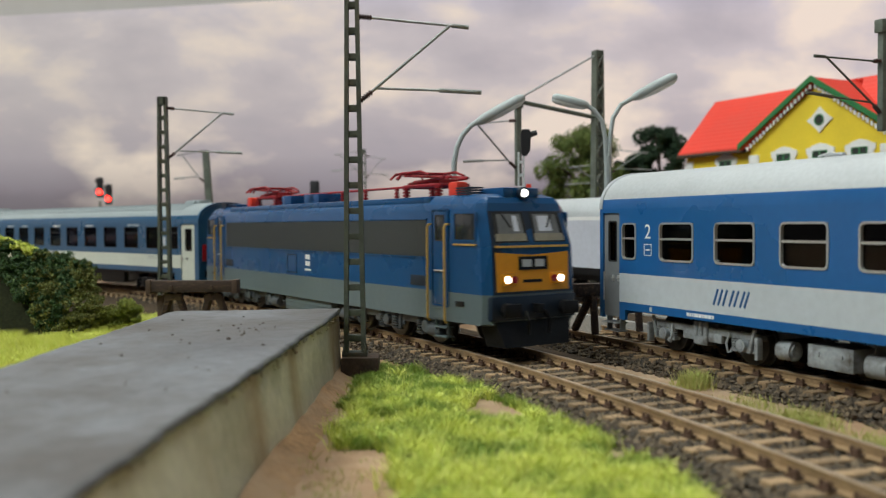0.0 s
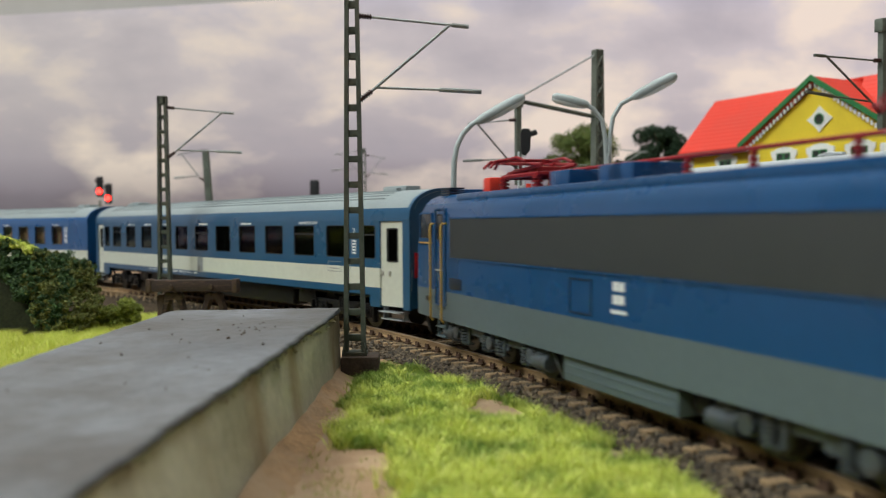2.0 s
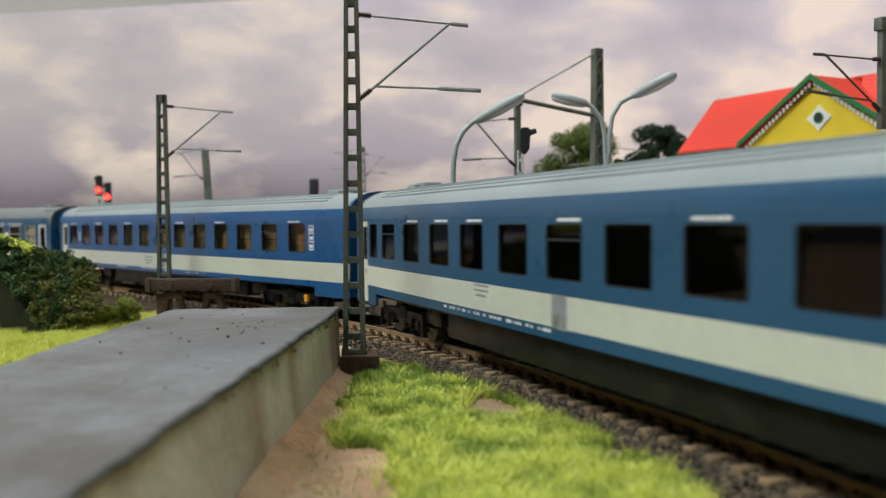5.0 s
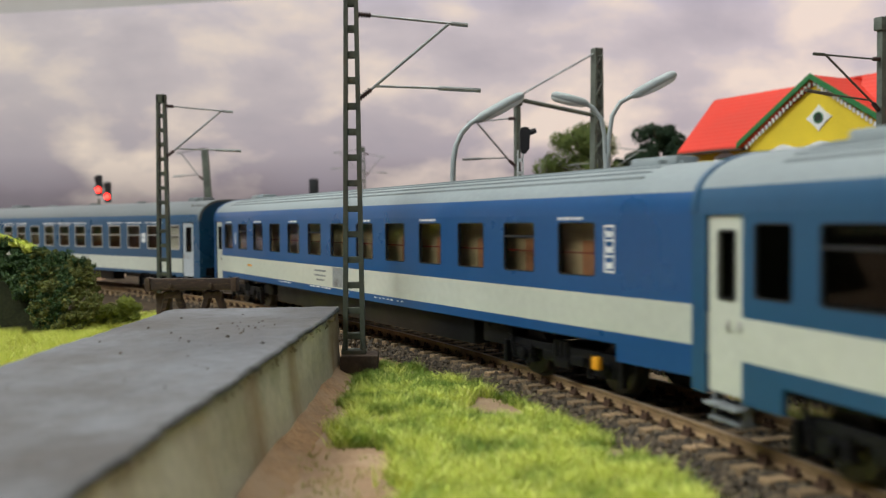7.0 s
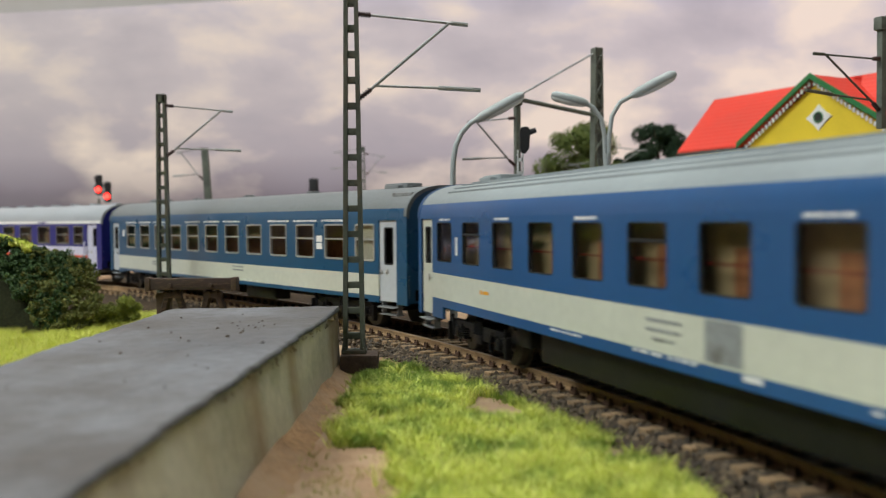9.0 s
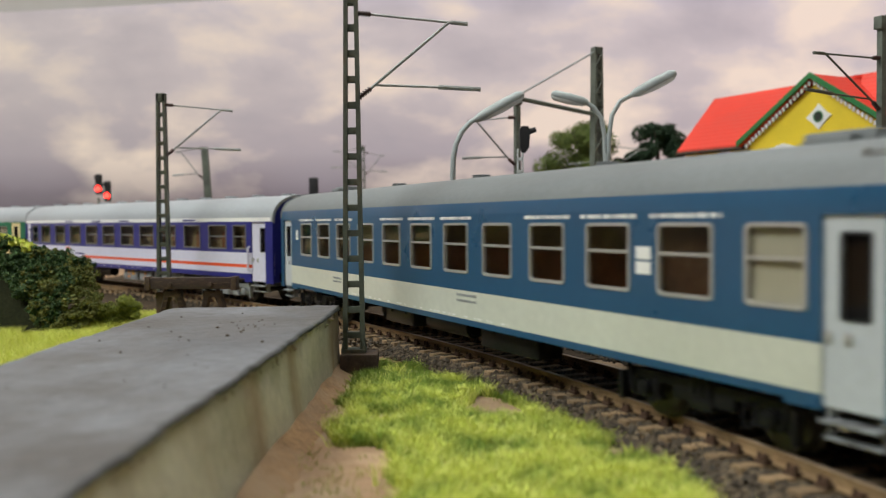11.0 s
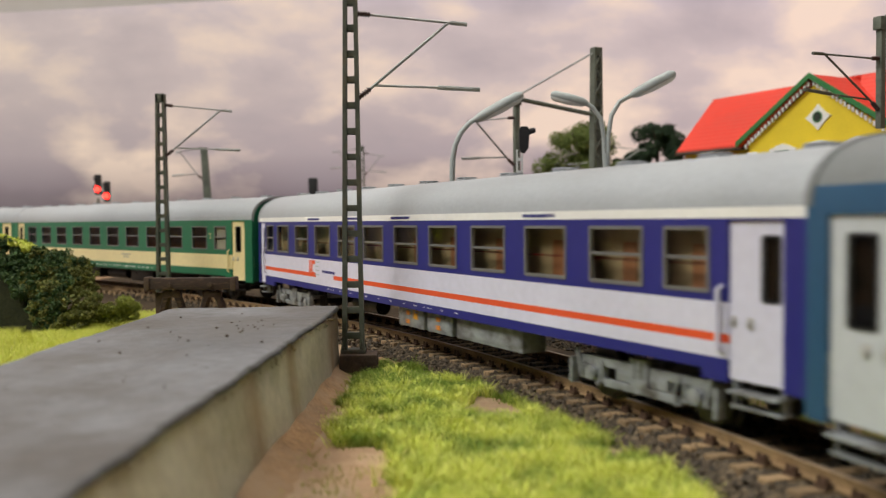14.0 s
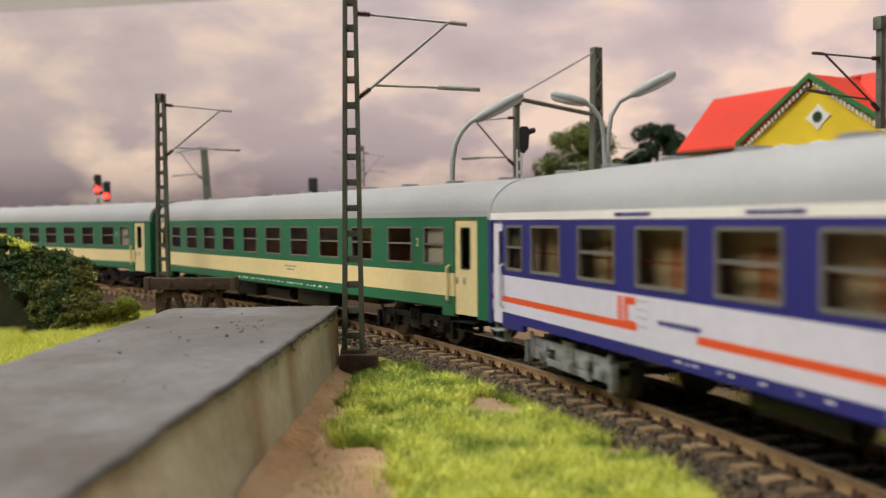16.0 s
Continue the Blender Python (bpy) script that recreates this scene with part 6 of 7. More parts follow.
def build_masts():
    g = "catenary masts along the line"
    near = thing("catenary_mast", "olive lattice catenary mast with grey arms on a brown foot", "catenary mast", at(-24.2, 240.5, 0, 2), g)
    lattice_mast(near, 104, 6.0, 3.6, 3.4, 15, M["mast"])
    cantilever(near, 2.0, 91.2, 69.8, M["wire"])
    bm = bmesh.new()
    quad_box(bm, -3.6, 6.6, -5.2, 4.8, -8.0, -0.6, 0.5)
    part("foot", bm, M["foot"], near, "brown block foot")
    bm = bmesh.new()
    quad_box(bm, -3.4, 3.4, -2.6, 2.6, -0.6, 0.4, 0.1)
    for sx in (-1, 1):
        for sy in (-1, 1):
            rod(bm, (sx * 3.2, sy * 2.4, 0), (sx * 2.0, sy * 1.0, 5.0), 0.3, 5)
            rod(bm, (sx * 2.6, sy * 2.2, 0.3), (sx * 2.6, sy * 2.2, 1.2), 0.4, 6)
    part("base_plate", bm, M["mast"], near)
    m2 = thing("catenary_mast", "olive lattice catenary mast with grey arms", "catenary mast", at(-124.2, 394, -4, 0), g)
    lattice_mast(m2, 96, 6.0, 3.8, 3.4, 15, M["mast"])
    cantilever(m2, 2.0, 91.3, 70.2, M["wire"])
    bm = bmesh.new()
    quad_box(bm, -4, 5, -4.5, 4.5, -3.0, 0.6, 0.4)
    part("foot", bm, M["foot"], m2)
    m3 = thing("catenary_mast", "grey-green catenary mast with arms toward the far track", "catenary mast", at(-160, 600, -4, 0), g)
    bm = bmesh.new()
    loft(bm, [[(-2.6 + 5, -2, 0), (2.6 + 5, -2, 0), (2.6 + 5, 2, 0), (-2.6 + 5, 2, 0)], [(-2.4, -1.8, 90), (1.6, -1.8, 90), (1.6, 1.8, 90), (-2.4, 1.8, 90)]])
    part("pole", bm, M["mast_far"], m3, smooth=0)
    cantilever(m3, 1.5, 89.5, 70.0, M["wire"], -1.0, 0.62)
    m4 = thing("catenary_mast", "grey-green catenary mast far along the line", "catenary mast", at(-70.5, 790, -4, 0), g)
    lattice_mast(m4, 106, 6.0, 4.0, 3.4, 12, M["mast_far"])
    cantilever(m4, 2.0, 100, 82, M["wire"], 1.0, 0.6)
    cantilever(m4, 2.0, 104, 86, M["wire"], -1.0, 0.8)
    m5 = thing("catenary_mast", "grey-green catenary mast far behind the platform", "catenary mast", at(120, 640, -4, 0), g)
    lattice_mast(m5, 92, 6.0, 4.0, 3.4, 12, M["mast_far"])
    cantilever(m5, 2.0, 92, 76, M["wire"], 1.0, 0.9)
    cantilever(m5, 2.0, 82, 66, M["wire"], -1.0, 0.9)
    # two portal masts with a hanging post
    for x, y, s, zb, ztop, span, label in ((75.5, 430, -1.0, 90.6, 118, 44.7, "tall lattice mast with a strutted beam and hanging post"), (208.3, 347.4, -1.0, 106, 136, 52, "tall lattice mast with a beam and hanging post")):
        ob = thing("portal_mast", label, "catenary mast", at(x, y, -6, 25.5), "portal masts of the station")
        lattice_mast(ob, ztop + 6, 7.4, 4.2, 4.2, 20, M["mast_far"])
        for k in range(18):
            bm = bmesh.new()
            z = (ztop + 4) * k / 18
            e = 1 if k % 2 else -1
            wk = 3.0 - 1.2 * k / 18
            rod(bm, (-wk * e, -2.0, z), (wk * e, -2.0, z + (ztop + 4) / 18), 0.45, 5)
            part("brace", bm, M["mast_far"], ob)
        z = zb + 6
        bm = bmesh.new()
        rod(bm, (-1.5, 0, z - 4.5), (-span - 1.5, 0, z + 1.2), 1.05, 8)
        part("beam", bm, M["mast_far"], ob, "horizontal beam")
        bm = bmesh.new()
        rod(bm, (-1.5, 0, ztop + 4), (-span, 0, z + 2.0), 0.5, 6)
        part("strut", bm, M["wire"], ob, "slanting tie rod")
        post = bmesh.new()
        quad_box(post, -span - 1.3, -span + 1.3, -1.2, 1.2, z - 38.0, z + 2.2, 0.3)
        quad_box(post, -span - 2.4, -span + 2.0, -1.8, 1.8, z - 2.2, z + 2.6, 0.4)
        part("hanging_post", post, M["mast_far"], ob, "hanging post below the beam")
        arm = new("arm_set")
        arm.parent = ob
        arm.location = (-span * MM, 0, 0)
        if x < 100:
            cantilever(arm, 1.4, z - 8.0, z - 28.5, M["wire"], -1.0, 0.82)
        else:
            cantilever(arm, 1.4, z - 12.6, z - 30.0, M["mast"], -1.0, 1.12, 0.3, 0.9)


build_masts()


# ---- platform lamps and signals ----
def lamp_head(ob, p0, p1, r):
    a, b = Vector(p0), Vector(p1)
    bm = bmesh.new()
    pts = [a, a.lerp(b, 0.12), a.lerp(b, 0.5), a.lerp(b, 0.9), b]
    pipe(bm, pts, [r * 0.6, r * 0.95, r * 1.1, r, r * 0.5], 12)
    head = part("lamp_head", bm, M["lamp_grey"], ob, "grey elongated lamp housing")
    bm = bmesh.new()
    off = Vector((0, 0, -r * 0.45))
    pipe(bm, [q + off for q in pts[1:]], [r * 0.6, r * 0.95, r * 0.85, r * 0.4], 12)
    part("lens", bm, M["lamp_lens"], head, "pale lamp lens")


def build_lamps():
    a = thing("platform_lamp", "grey curved platform lamp with one long head", "street lamp", at(4.2, 330, -6))
    bm = bmesh.new()
    pts = [(0, 0, 0), (0, 0, 58), (0.2, 0, 64), (1.2, 0, 69.5), (3.4, 0, 74.2), (6.6, 0, 77.6), (10.6, 0, 80.0)]
    pipe(bm, pts, [1.5, 1.05, 1.05, 1.0, 1.0, 0.95, 0.95], 10)
    quad_box(bm, -2, 2, -2, 2, -0.5, 2, 0.4)
    part("pole", bm, M["lamp_grey"], a)
    lamp_head(a, (8.6, 0, 78.6), (26.4, 0, 88.2), 1.9)
    b = thing("platform_lamp", "grey twin platform lamp with two long heads", "street lamp", at(61.6, 330, -6))
    bm = bmesh.new()
    pipe(bm, [(0, 0, 0), (0, 0, 66)], [1.6, 1.2], 10)
    pipe(bm, [(-0.5, 0, 62), (-0.8, 0, 72), (-2, 0, 79), (-5, 0, 83), (-9, 0, 85.6)], 0.85, 10)
    pipe(bm, [(0.5, 0, 62), (0.8, 0, 72), (2.0, 0, 80), (5, 0, 85), (10.5, 0, 88.0)], 0.85, 10)
    quad_box(bm, -2, 2, -2, 2, -0.5, 2, 0.4)
    part("pole", bm, M["lamp_grey"], b)
    lamp_head(b, (-7, 0, 84.6), (-20.5, 0, 88.0), 1.7)
    lamp_head(b, (9.5, 0, 87.4), (25.6, 0, 95.6), 1.9)
    # signal with a lattice post seen from behind
    s = thing("signal", "black signal head on a pale lattice post", "railway signal", at(32, 360, -6))
    for x in (-1.0, 1.0):
        bm = bmesh.new()
        quad_box(bm, x - 0.32, x + 0.32, -0.5, 0.5, 0, 70)
        part("leg", bm, M["lamp_lens"], s, smooth=0)
    bm = bmesh.new()
    for k in range(13):
        quad_box(bm, -1.0, 1.0, -0.5, 0.5, 3 + k * 5.2, 4.2 + k * 5.2)
    part("lattice", bm, M["lamp_lens"], s, smooth=0)
    bm = bmesh.new()
    loft(bm, [[(0.8, -1, 68.5), (2.2, -1, 68.5), (2.2, 1.5, 68.5), (0.8, 1.5, 68.5)], [(0.0, -1.4, 70.5), (3.6, -1.4, 70.5), (3.6, 2, 70.5), (0.0, 2, 70.5)], [(-0.2, -1.4, 77.5), (4.0, -1.4, 77.5), (4.0, 2, 77.5), (-0.2, 2, 77.5)], [(0.6, -1.4, 79.2), (3.2, -1.4, 79.2), (3.2, 2, 79.2), (0.6, 2, 79.2)]])
    head = part("signal_head", bm, M["rubber"], s, "black signal head")
    bm = bmesh.new()
    pipe(bm, [(2.5, 0, 76.6), (4.6, 0, 77.4), (6.4, 0, 77.9)], [1.3, 1.15, 1.05], 10)
    part("hood", bm, M["rubber"], head, "black hood")
    bm = bmesh.new()
    quad_box(bm, 2.0, 4.0, -0.6, 0.6, 52, 57, 0.2)
    part("marker", bm, M["red"], s, "red marker plate")
    # distant red signals
    for x, y, z in ((-294.5, 760, 64.7), (-287, 760, 58.8)):
        s = thing("signal", "dark signal showing a red light", "railway signal", at(x, y, -6), "red signals at the far end")
        bm = bmesh.new()
        rod(bm, (0, 0, 0), (0, 0, z - 2), 1.1, 8)
        part("post", bm, M["mast_far"], s)
        bm = bmesh.new()
        quad_box(bm, -2.8, 2.8, -1, 2, z + 1.0, z + 18.5, 1.2)
        head = part("signal_head", bm, M["rubber"], s, "black signal head")
        for k, on in ((0, True), (1, False)):
            bm = bmesh.new()
            rod(bm, (0, -1.2, z + 6 + k * 8), (0, -1.0, z + 6 + k * 8), 2.6, 14)
            part("lens", bm, M["signal_on"] if on else M["rubber"], head, "glowing red lens" if on else "")
            bm = bmesh.new()
            pipe(bm, [(-2.8, -1, z + 6 + k * 8), (-2.6, -3, z + 8 + k * 8), (0, -3.4, z + 9.2 + k * 8), (2.6, -3, z + 8 + k * 8), (2.8, -1, z + 6 + k * 8)], 0.5, 6)
            part("hood", bm, M["rubber"], head)
    s = thing("signal", "dark unlit signal far behind the main line", "railway signal", at(-101, 700, -6))
    bm = bmesh.new()
    rod(bm, (0, 0, 0), (0, 0, 62), 1.1, 8)
    part("post", bm, M["mast_far"], s)
    bm = bmesh.new()
    quad_box(bm, -4.0, 3.4, -1, 2, 60, 76, 1.2)
    part("signal_head", bm, M["rubber"], s, "black signal head")


build_lamps()


# ---- timber buffer stop ----
def build_buffer_stop():
    b = thing("buffer_stop", "old brown timber buffer stop with braced rail legs", "buffer stop", at(-90.2, 318, 0, -4))
    bm = bmesh.new()
    quad_box(bm, -15.6, 15.6, -2.0, 1.6, 11.2, 15.4, 0.4)
    part("beam", bm, M["rust_wood"], b, "dark weathered timber beam")
    for x in (-15.8, 15.8):
        bm = bmesh.new()
        quad_box(bm, x - 1.0, x + 1.0, -2.3, 1.9, 10.8, 15.7, 0.3)
        part("end_strap", bm, M["foot"], b, "rusty end strap")
    for x in (-7.4, 7.4):
        bm = bmesh.new()
        for q in (-1, 1):
            pipe(bm, [(x + q * 0.9, 0.5, 10.8), (x + q * 2.4, 1, 7.4), (x + q * 4.4, 1.5, 1.0), (x + q * 5.4, 1.5, -5.5)], 1.5, 6)
        quad_box(bm, x - 3.4, x + 3.4, -0.5, 1.6, 8.2, 10.6, 0.4)
        part("leg", bm, M["rust_wood"], b, "bent rusty rail leg")
        bm = bmesh.new()
        rod(bm, (x, -3.0, 13), (x, -2.0, 13), 0.8, 8)
        part("bolt", bm, M["foot"], b, "rusty bolt")
    bm = bmesh.new()
    quad_box(bm, -14, -9.5, 1.0, 6.0, -6, 10, 0.5)
    part("sleeper_block", bm, M["foot"], b, "brown sleeper block")
    b2 = thing("buffer_stop", "dark timber buffer stop at the end of the siding", "buffer stop", siding_pose(-72.0))
    bm = bmesh.new()
    quad_box(bm, -2, 2, -15, 15, 12.0, 16.0, 0.4)
    part("beam", bm, M["rust_wood"], b2, "dark timber beam")
    for y in (-8.6, 8.6):
        bm = bmesh.new()
        pipe(bm, [(1, y, 13), (-9, y, 0.5)], 1.3, 6)
        pipe(bm, [(1.5, y, 12), (2.5, y, 0)], 1.2, 6)
        part("leg", bm, M["rust_wood"], b2, "slanting timber leg")


build_buffer_stop()


# ---- island platform behind the siding ----
def build_island():
    pl = thing("island_platform", "low island platform with a pale kerb", "platform", kind="structure")
    bm = bmesh.new()
    sweep(bm, -330, 250, 12, -31.0, [(-9, -7), (9, -7), (9, 0.0), (-9, 0.0)], way=on_siding)
    part("fill", bm, M["bed"], pl)
    for q in (-10.4, 10.4):
        bm = bmesh.new()
        sweep(bm, -330, 250, 12, -31.0, [(q - 1.4, -7), (q + 1.4, -7), (q + 1.4, 0.6), (q - 1.4, 0.6)], way=on_siding)
        part("kerb", bm, M["platform_pale"], pl, "pale concrete kerb")


build_island()


# ---- station building ----
def build_station():
    st = thing("station_building", "yellow station with red roof, white quoins and green bargeboards", "building", at(218.0, 516.9, -6, -62))
    zb = 6.0
    ze, zr, za = 88.6, 125.7, 123.4   # eaves, main ridge and gable peak above the ground
    W, D = 53.0, 38.0
    for x0, x1 in ((-112, -W + 2), (W - 2, 112)):
        bm = bmesh.new()
        quad_box(bm, x0, x1, 6, 70, 0, ze)
        part("side_wing_wall", bm, M["wall_yellow"], st, "yellow rendered wall", smooth=0)
    bm = bmesh.new()
    loft(bm, [[(-W + 4, y, 0), (W - 4, y, 0), (W - 4, y, ze), (0, y, za - 4), (-W + 4, y, ze)] for y in (0, 60)])
    part("gable_wall", bm, M["wall_yellow"], st, "yellow gable wall", smooth=0)
    # roofs
    def slab(pts, t=1.6):
        b = bmesh.new()
        lo = [b.verts.new(q) for q in pts]
        b.faces.new(lo)
        r = bmesh.ops.extrude_face_region(b, geom=list(b.faces))
        for v in r["geom"]:
            if isinstance(v, bmesh.types.BMVert):
                v.co.z += t
        return b
    for sx in (-1, 1):
        part("main_roof", slab([(sx * 115, 1, ze - 1.5), (sx * 22, 1, ze - 1.5), (sx * 3, D, zr), (sx * 117, D, zr)]), M["roof_red"], st, "red tiled roof slope", smooth=0)
        part("main_roof", slab([(sx * 115, 75, ze - 1.5), (0, 75, ze - 1.5), (0, D, zr), (sx * 117, D, zr)]), M["roof_red"], st, "red tiled roof slope", smooth=0)
        part("gable_roof", slab([(0, -4, za), (sx * (W + 2), -4, ze - 2.0), (sx * (W + 2), 10, ze - 2.0), (0, D + 4, za)]), M["roof_red"], st, "red tiled roof slope", smooth=0)
        # bargeboard with its white fretwork
        bm = bmesh.new()
        loft(bm, [[(sx * x, y, z + dz) for y in (-5.2, -3.8) for dz in ((0.5, -2.9) if y < -5 else (-2.9, 0.5))] for x, z in ((0, za + 1.8), (W + 2.4, ze + 0.9))])
        part("bargeboard", bm, M["trim_green"], st, "green bargeboard", smooth=0)
        for k in range(19):
            f = (k + 0.7) / 19.5
            x, z = sx * (W - 2) * f, za - 2.6 + (ze - za - 0.4) * f
            bm = bmesh.new()
            quad_box(bm, x - 0.75, x + 0.75, -3.4, -2.4, z - 0.5, z + 1.2, 0.2)
            rod(bm, (x, -3.2, z - 0.7), (x, -2.6, z - 0.7), 0.85, 8)
            part("fretwork", bm, M["white"], st, "white carved bracket")
        # quoins
        for zq in range(8):
            bm = bmesh.new()
            wq = 7.0 if zq % 2 else 5.4
            x = sx * (W - 4)
            quad_box(bm, *sorted((x + sx * 0.8, x - sx * wq)), -0.9, 4, zq * 10.4, zq * 10.4 + 10.2, 0.4)
            part("quoin", bm, M["white"], st, "white corner block")
            bm = bmesh.new()
            x = sx * 112
            quad_box(bm, *sorted((x + sx * 0.8, x - sx * wq)), 5.1, 10, zq * 10.4, zq * 10.4 + 10.2, 0.4)
            part("quoin", bm, M["white"], st, "white corner block")
    # eaves gutter
    for x0, x1 in ((-115, -W), (W, 115)):
        bm = bmesh.new()
        rod(bm, (x0, 0.5, ze - 2.2), (x1, 0.5, ze - 2.2), 1.3, 8)
        part("gutter", bm, M["foot"], st, "brown gutter")

    def window(x, y, z0, z1, w):
        bm = bmesh.new()
        pts_o = [(-w / 2 - 3.4, z0 - 3), (w / 2 + 3.4, z0 - 3), (w / 2 + 3.4, z1 - 2.4), (w / 2 + 4.6, z1 - 1.6), (w / 2 + 4.6, z1 + 1.4), (w / 2 + 2.2, z1 + 2.0), (w / 2 - 0.6, z1 + 3.4), (0, z1 + 4.4), (-w / 2 + 0.6, z1 + 3.4), (-w / 2 - 2.2, z1 + 2.0), (-w / 2 - 4.6, z1 + 1.4), (-w / 2 - 4.6, z1 - 1.6), (-w / 2 - 3.4, z1 - 2.4)]
        loft(bm, [[(x + a, yy, b) for a, b in pts_o] for yy in (y + 0.4, y - 0.8)])
        sur = part("window_surround", bm, M["white"], st, "white moulded window surround", smooth=0)
        bm = bmesh.new()
        quad_box(bm, x - w / 2, x + w / 2, y - 1.0, y - 0.7, z0, z1)
        part("pane", bm, M["station_glass"], sur, "dark window panes", smooth=0)
        bm = bmesh.new()
        quad_box(bm, x - 0.5, x + 0.5, y - 1.3, y - 0.9, z0, z1)
        quad_box(bm, x - w / 2, x + w / 2, y - 1.3, y - 0.9, z1 - 4.6, z1 - 3.8)
        ring_frame(bm, x - w / 2, x + w / 2, z0, z1, 0.3, 0.5, y - 1.4, y - 0.8)
        part("window_frame", bm, M["trim_green"], sur, "green window frame", smooth=0)
    for x in (-22.5, 3.5, 29.5):
        window(x, 0, 69, 82.2, 10)
        window(x, 0, 16, 44, 11)
    for x in (-75, 84):
        window(x, 6, 67, 81.6, 10)
        window(x, 6, 16, 44, 10)
    # round attic window in a white lozenge
    bm = bmesh.new()
    zc = 100.0
    pts = [(0, 8.4), (2.6, 5.2), (5.2, 2.6), (8.4, 0), (5.2, -2.6), (2.6, -5.2), (0, -8.4), (-2.6, -5.2), (-5.2, -2.6), (-8.4, 0), (-5.2, 2.6), (-2.6, 5.2)]
    loft(bm, [[(3.0 + a * 1.05, y, zc + b * 0.9) for a, b in pts] for y in (0.4, -0.9)])
    loz = part("attic_surround", bm, M["white"], st, "white lozenge surround", smooth=0)
    bm = bmesh.new()
    rod(bm, (3.0, -0.8, zc), (3.0, -1.15, zc), 3.1, 18)
    part("pane", bm, M["station_glass"], loz, "round dark attic pane")
    bm = bmesh.new()
    for k in range(18):
        a, b = 2 * math.pi * k / 18, 2 * math.pi * (k + 1) / 18
        rod(bm, (3.0 + math.cos(a) * 3.0, -1.2, zc + math.sin(a) * 3.0), (3.0 + math.cos(b) * 3.0, -1.2, zc + math.sin(b) * 3.0), 0.4, 5)
    part("window_frame", bm, M["trim_green"], loz, "green round frame")


def roof_tiles_material():
    m = mat("red_roof_tiles", (0.68, 0.04, 0.02), 0.5, vary=0.1, scale=30, bump=0.05)
    n, l = m.node_tree.nodes, m.node_tree.links
    tc = n.new("ShaderNodeTexCoord")
    wv = n.new("ShaderNodeTexWave")
    wv.bands_direction = "Z"
    wv.inputs["Scale"].default_value = 110
    l.new(tc.outputs["Object"], wv.inputs["Vector"])
    b = n.new("ShaderNodeBump")
    b.inputs["Strength"].default_value = 0.25
    b.inputs["Distance"].default_value = 0.0005
    l.new(wv.outputs[0], b.inputs["Height"])
    l.new(b.outputs[0], n["Principled BSDF"].inputs["Normal"])
    return m


M["roof_red"] = roof_tiles_material()
M["station_glass"] = mat("station_window", (0.03, 0.04, 0.035), 0.12, vary=0.2)
build_station()


# ---- trees, hedge and bushes: clumps of many small leaves ----
def leaf_soup(centres, per, spread, size, rnd):
    vs, fs = [], []
    for (cx, cy, cz, r) in centres:
        for k in range(per):
            d = Vector((rnd.gauss(0, 1), rnd.gauss(0, 1), rnd.gauss(0, 1))).normalized() * (r * rnd.uniform(0.55, 1.08))
            p = Vector((cx, cy, cz)) + d * spread
            u = Vector((rnd.gauss(0, 1), rnd.gauss(0, 1), rnd.gauss(0, 1))).normalized()
            w = u.cross(d.normalized() + Vector((0.01, 0.02, 0.03))).normalized()
            s = size * rnd.uniform(0.6, 1.4)
            b = len(vs)
            n = d.normalized() * s * 0.25
            vs += [tuple(p - u * s), tuple(p + w * s * 0.55 + n), tuple(p + u * s), tuple(p - w * s * 0.55 + n)]
            fs.append((b, b + 1, b + 2, b + 3))
    return vs, fs


def build_tree(x, y, h, crown, m, seed, label, squash=1.0):
    rnd = random.Random(seed)
    t = thing("tree", label, "tree", at(x, y, -6), "trees behind the station tracks")
    bm = bmesh.new()
    pipe(bm, [(0, 0, 0), (0.6, 0, h * 0.3), (-0.4, 0.5, h * 0.6), (0, 0, h * 0.9)], [3.0, 2.2, 1.4, 0.5], 8)
    for k in range(9):
        a = k * 2.4
        z = h * (0.35 + 0.06 * k)
        pipe(bm, [(0, 0, z), (math.cos(a) * crown * 0.4, math.sin(a) * crown * 0.4, z + h * 0.1), (math.cos(a) * crown * 0.75, math.sin(a) * crown * 0.75, z + h * 0.15)], [1.2, 0.8, 0.3], 6)
    part("trunk", bm, M["bark"], t, "brown trunk with limbs")
    cs = []
    for k in range(70):
        a, q = rnd.uniform(0, 6.28), rnd.random()
        zz = rnd.uniform(0.36, 0.95)
        rr = crown * math.sqrt(max(0.05, 1 - ((zz - 0.62) / 0.4) ** 2)) * q ** 0.5
        cs.append((math.cos(a) * rr, math.sin(a) * rr * squash, zz * h, crown * rnd.uniform(0.18, 0.32)))
    vs, fs = leaf_soup(cs, 330, 1.0, 1.25, rnd)
    part("crown", soup("crown", vs, fs, m), None, t, "loose crown of small leaves")


build_tree(111, 700, 118, 33, M["leaf_tree"], 1, "olive green broad model tree")
build_tree(172, 700, 119, 22, M["leaf_deep"], 2, "dark green bushy model tree")
build_tree(152, 710, 96, 16, M["leaf_deep"], 3, "small dark green model tree")


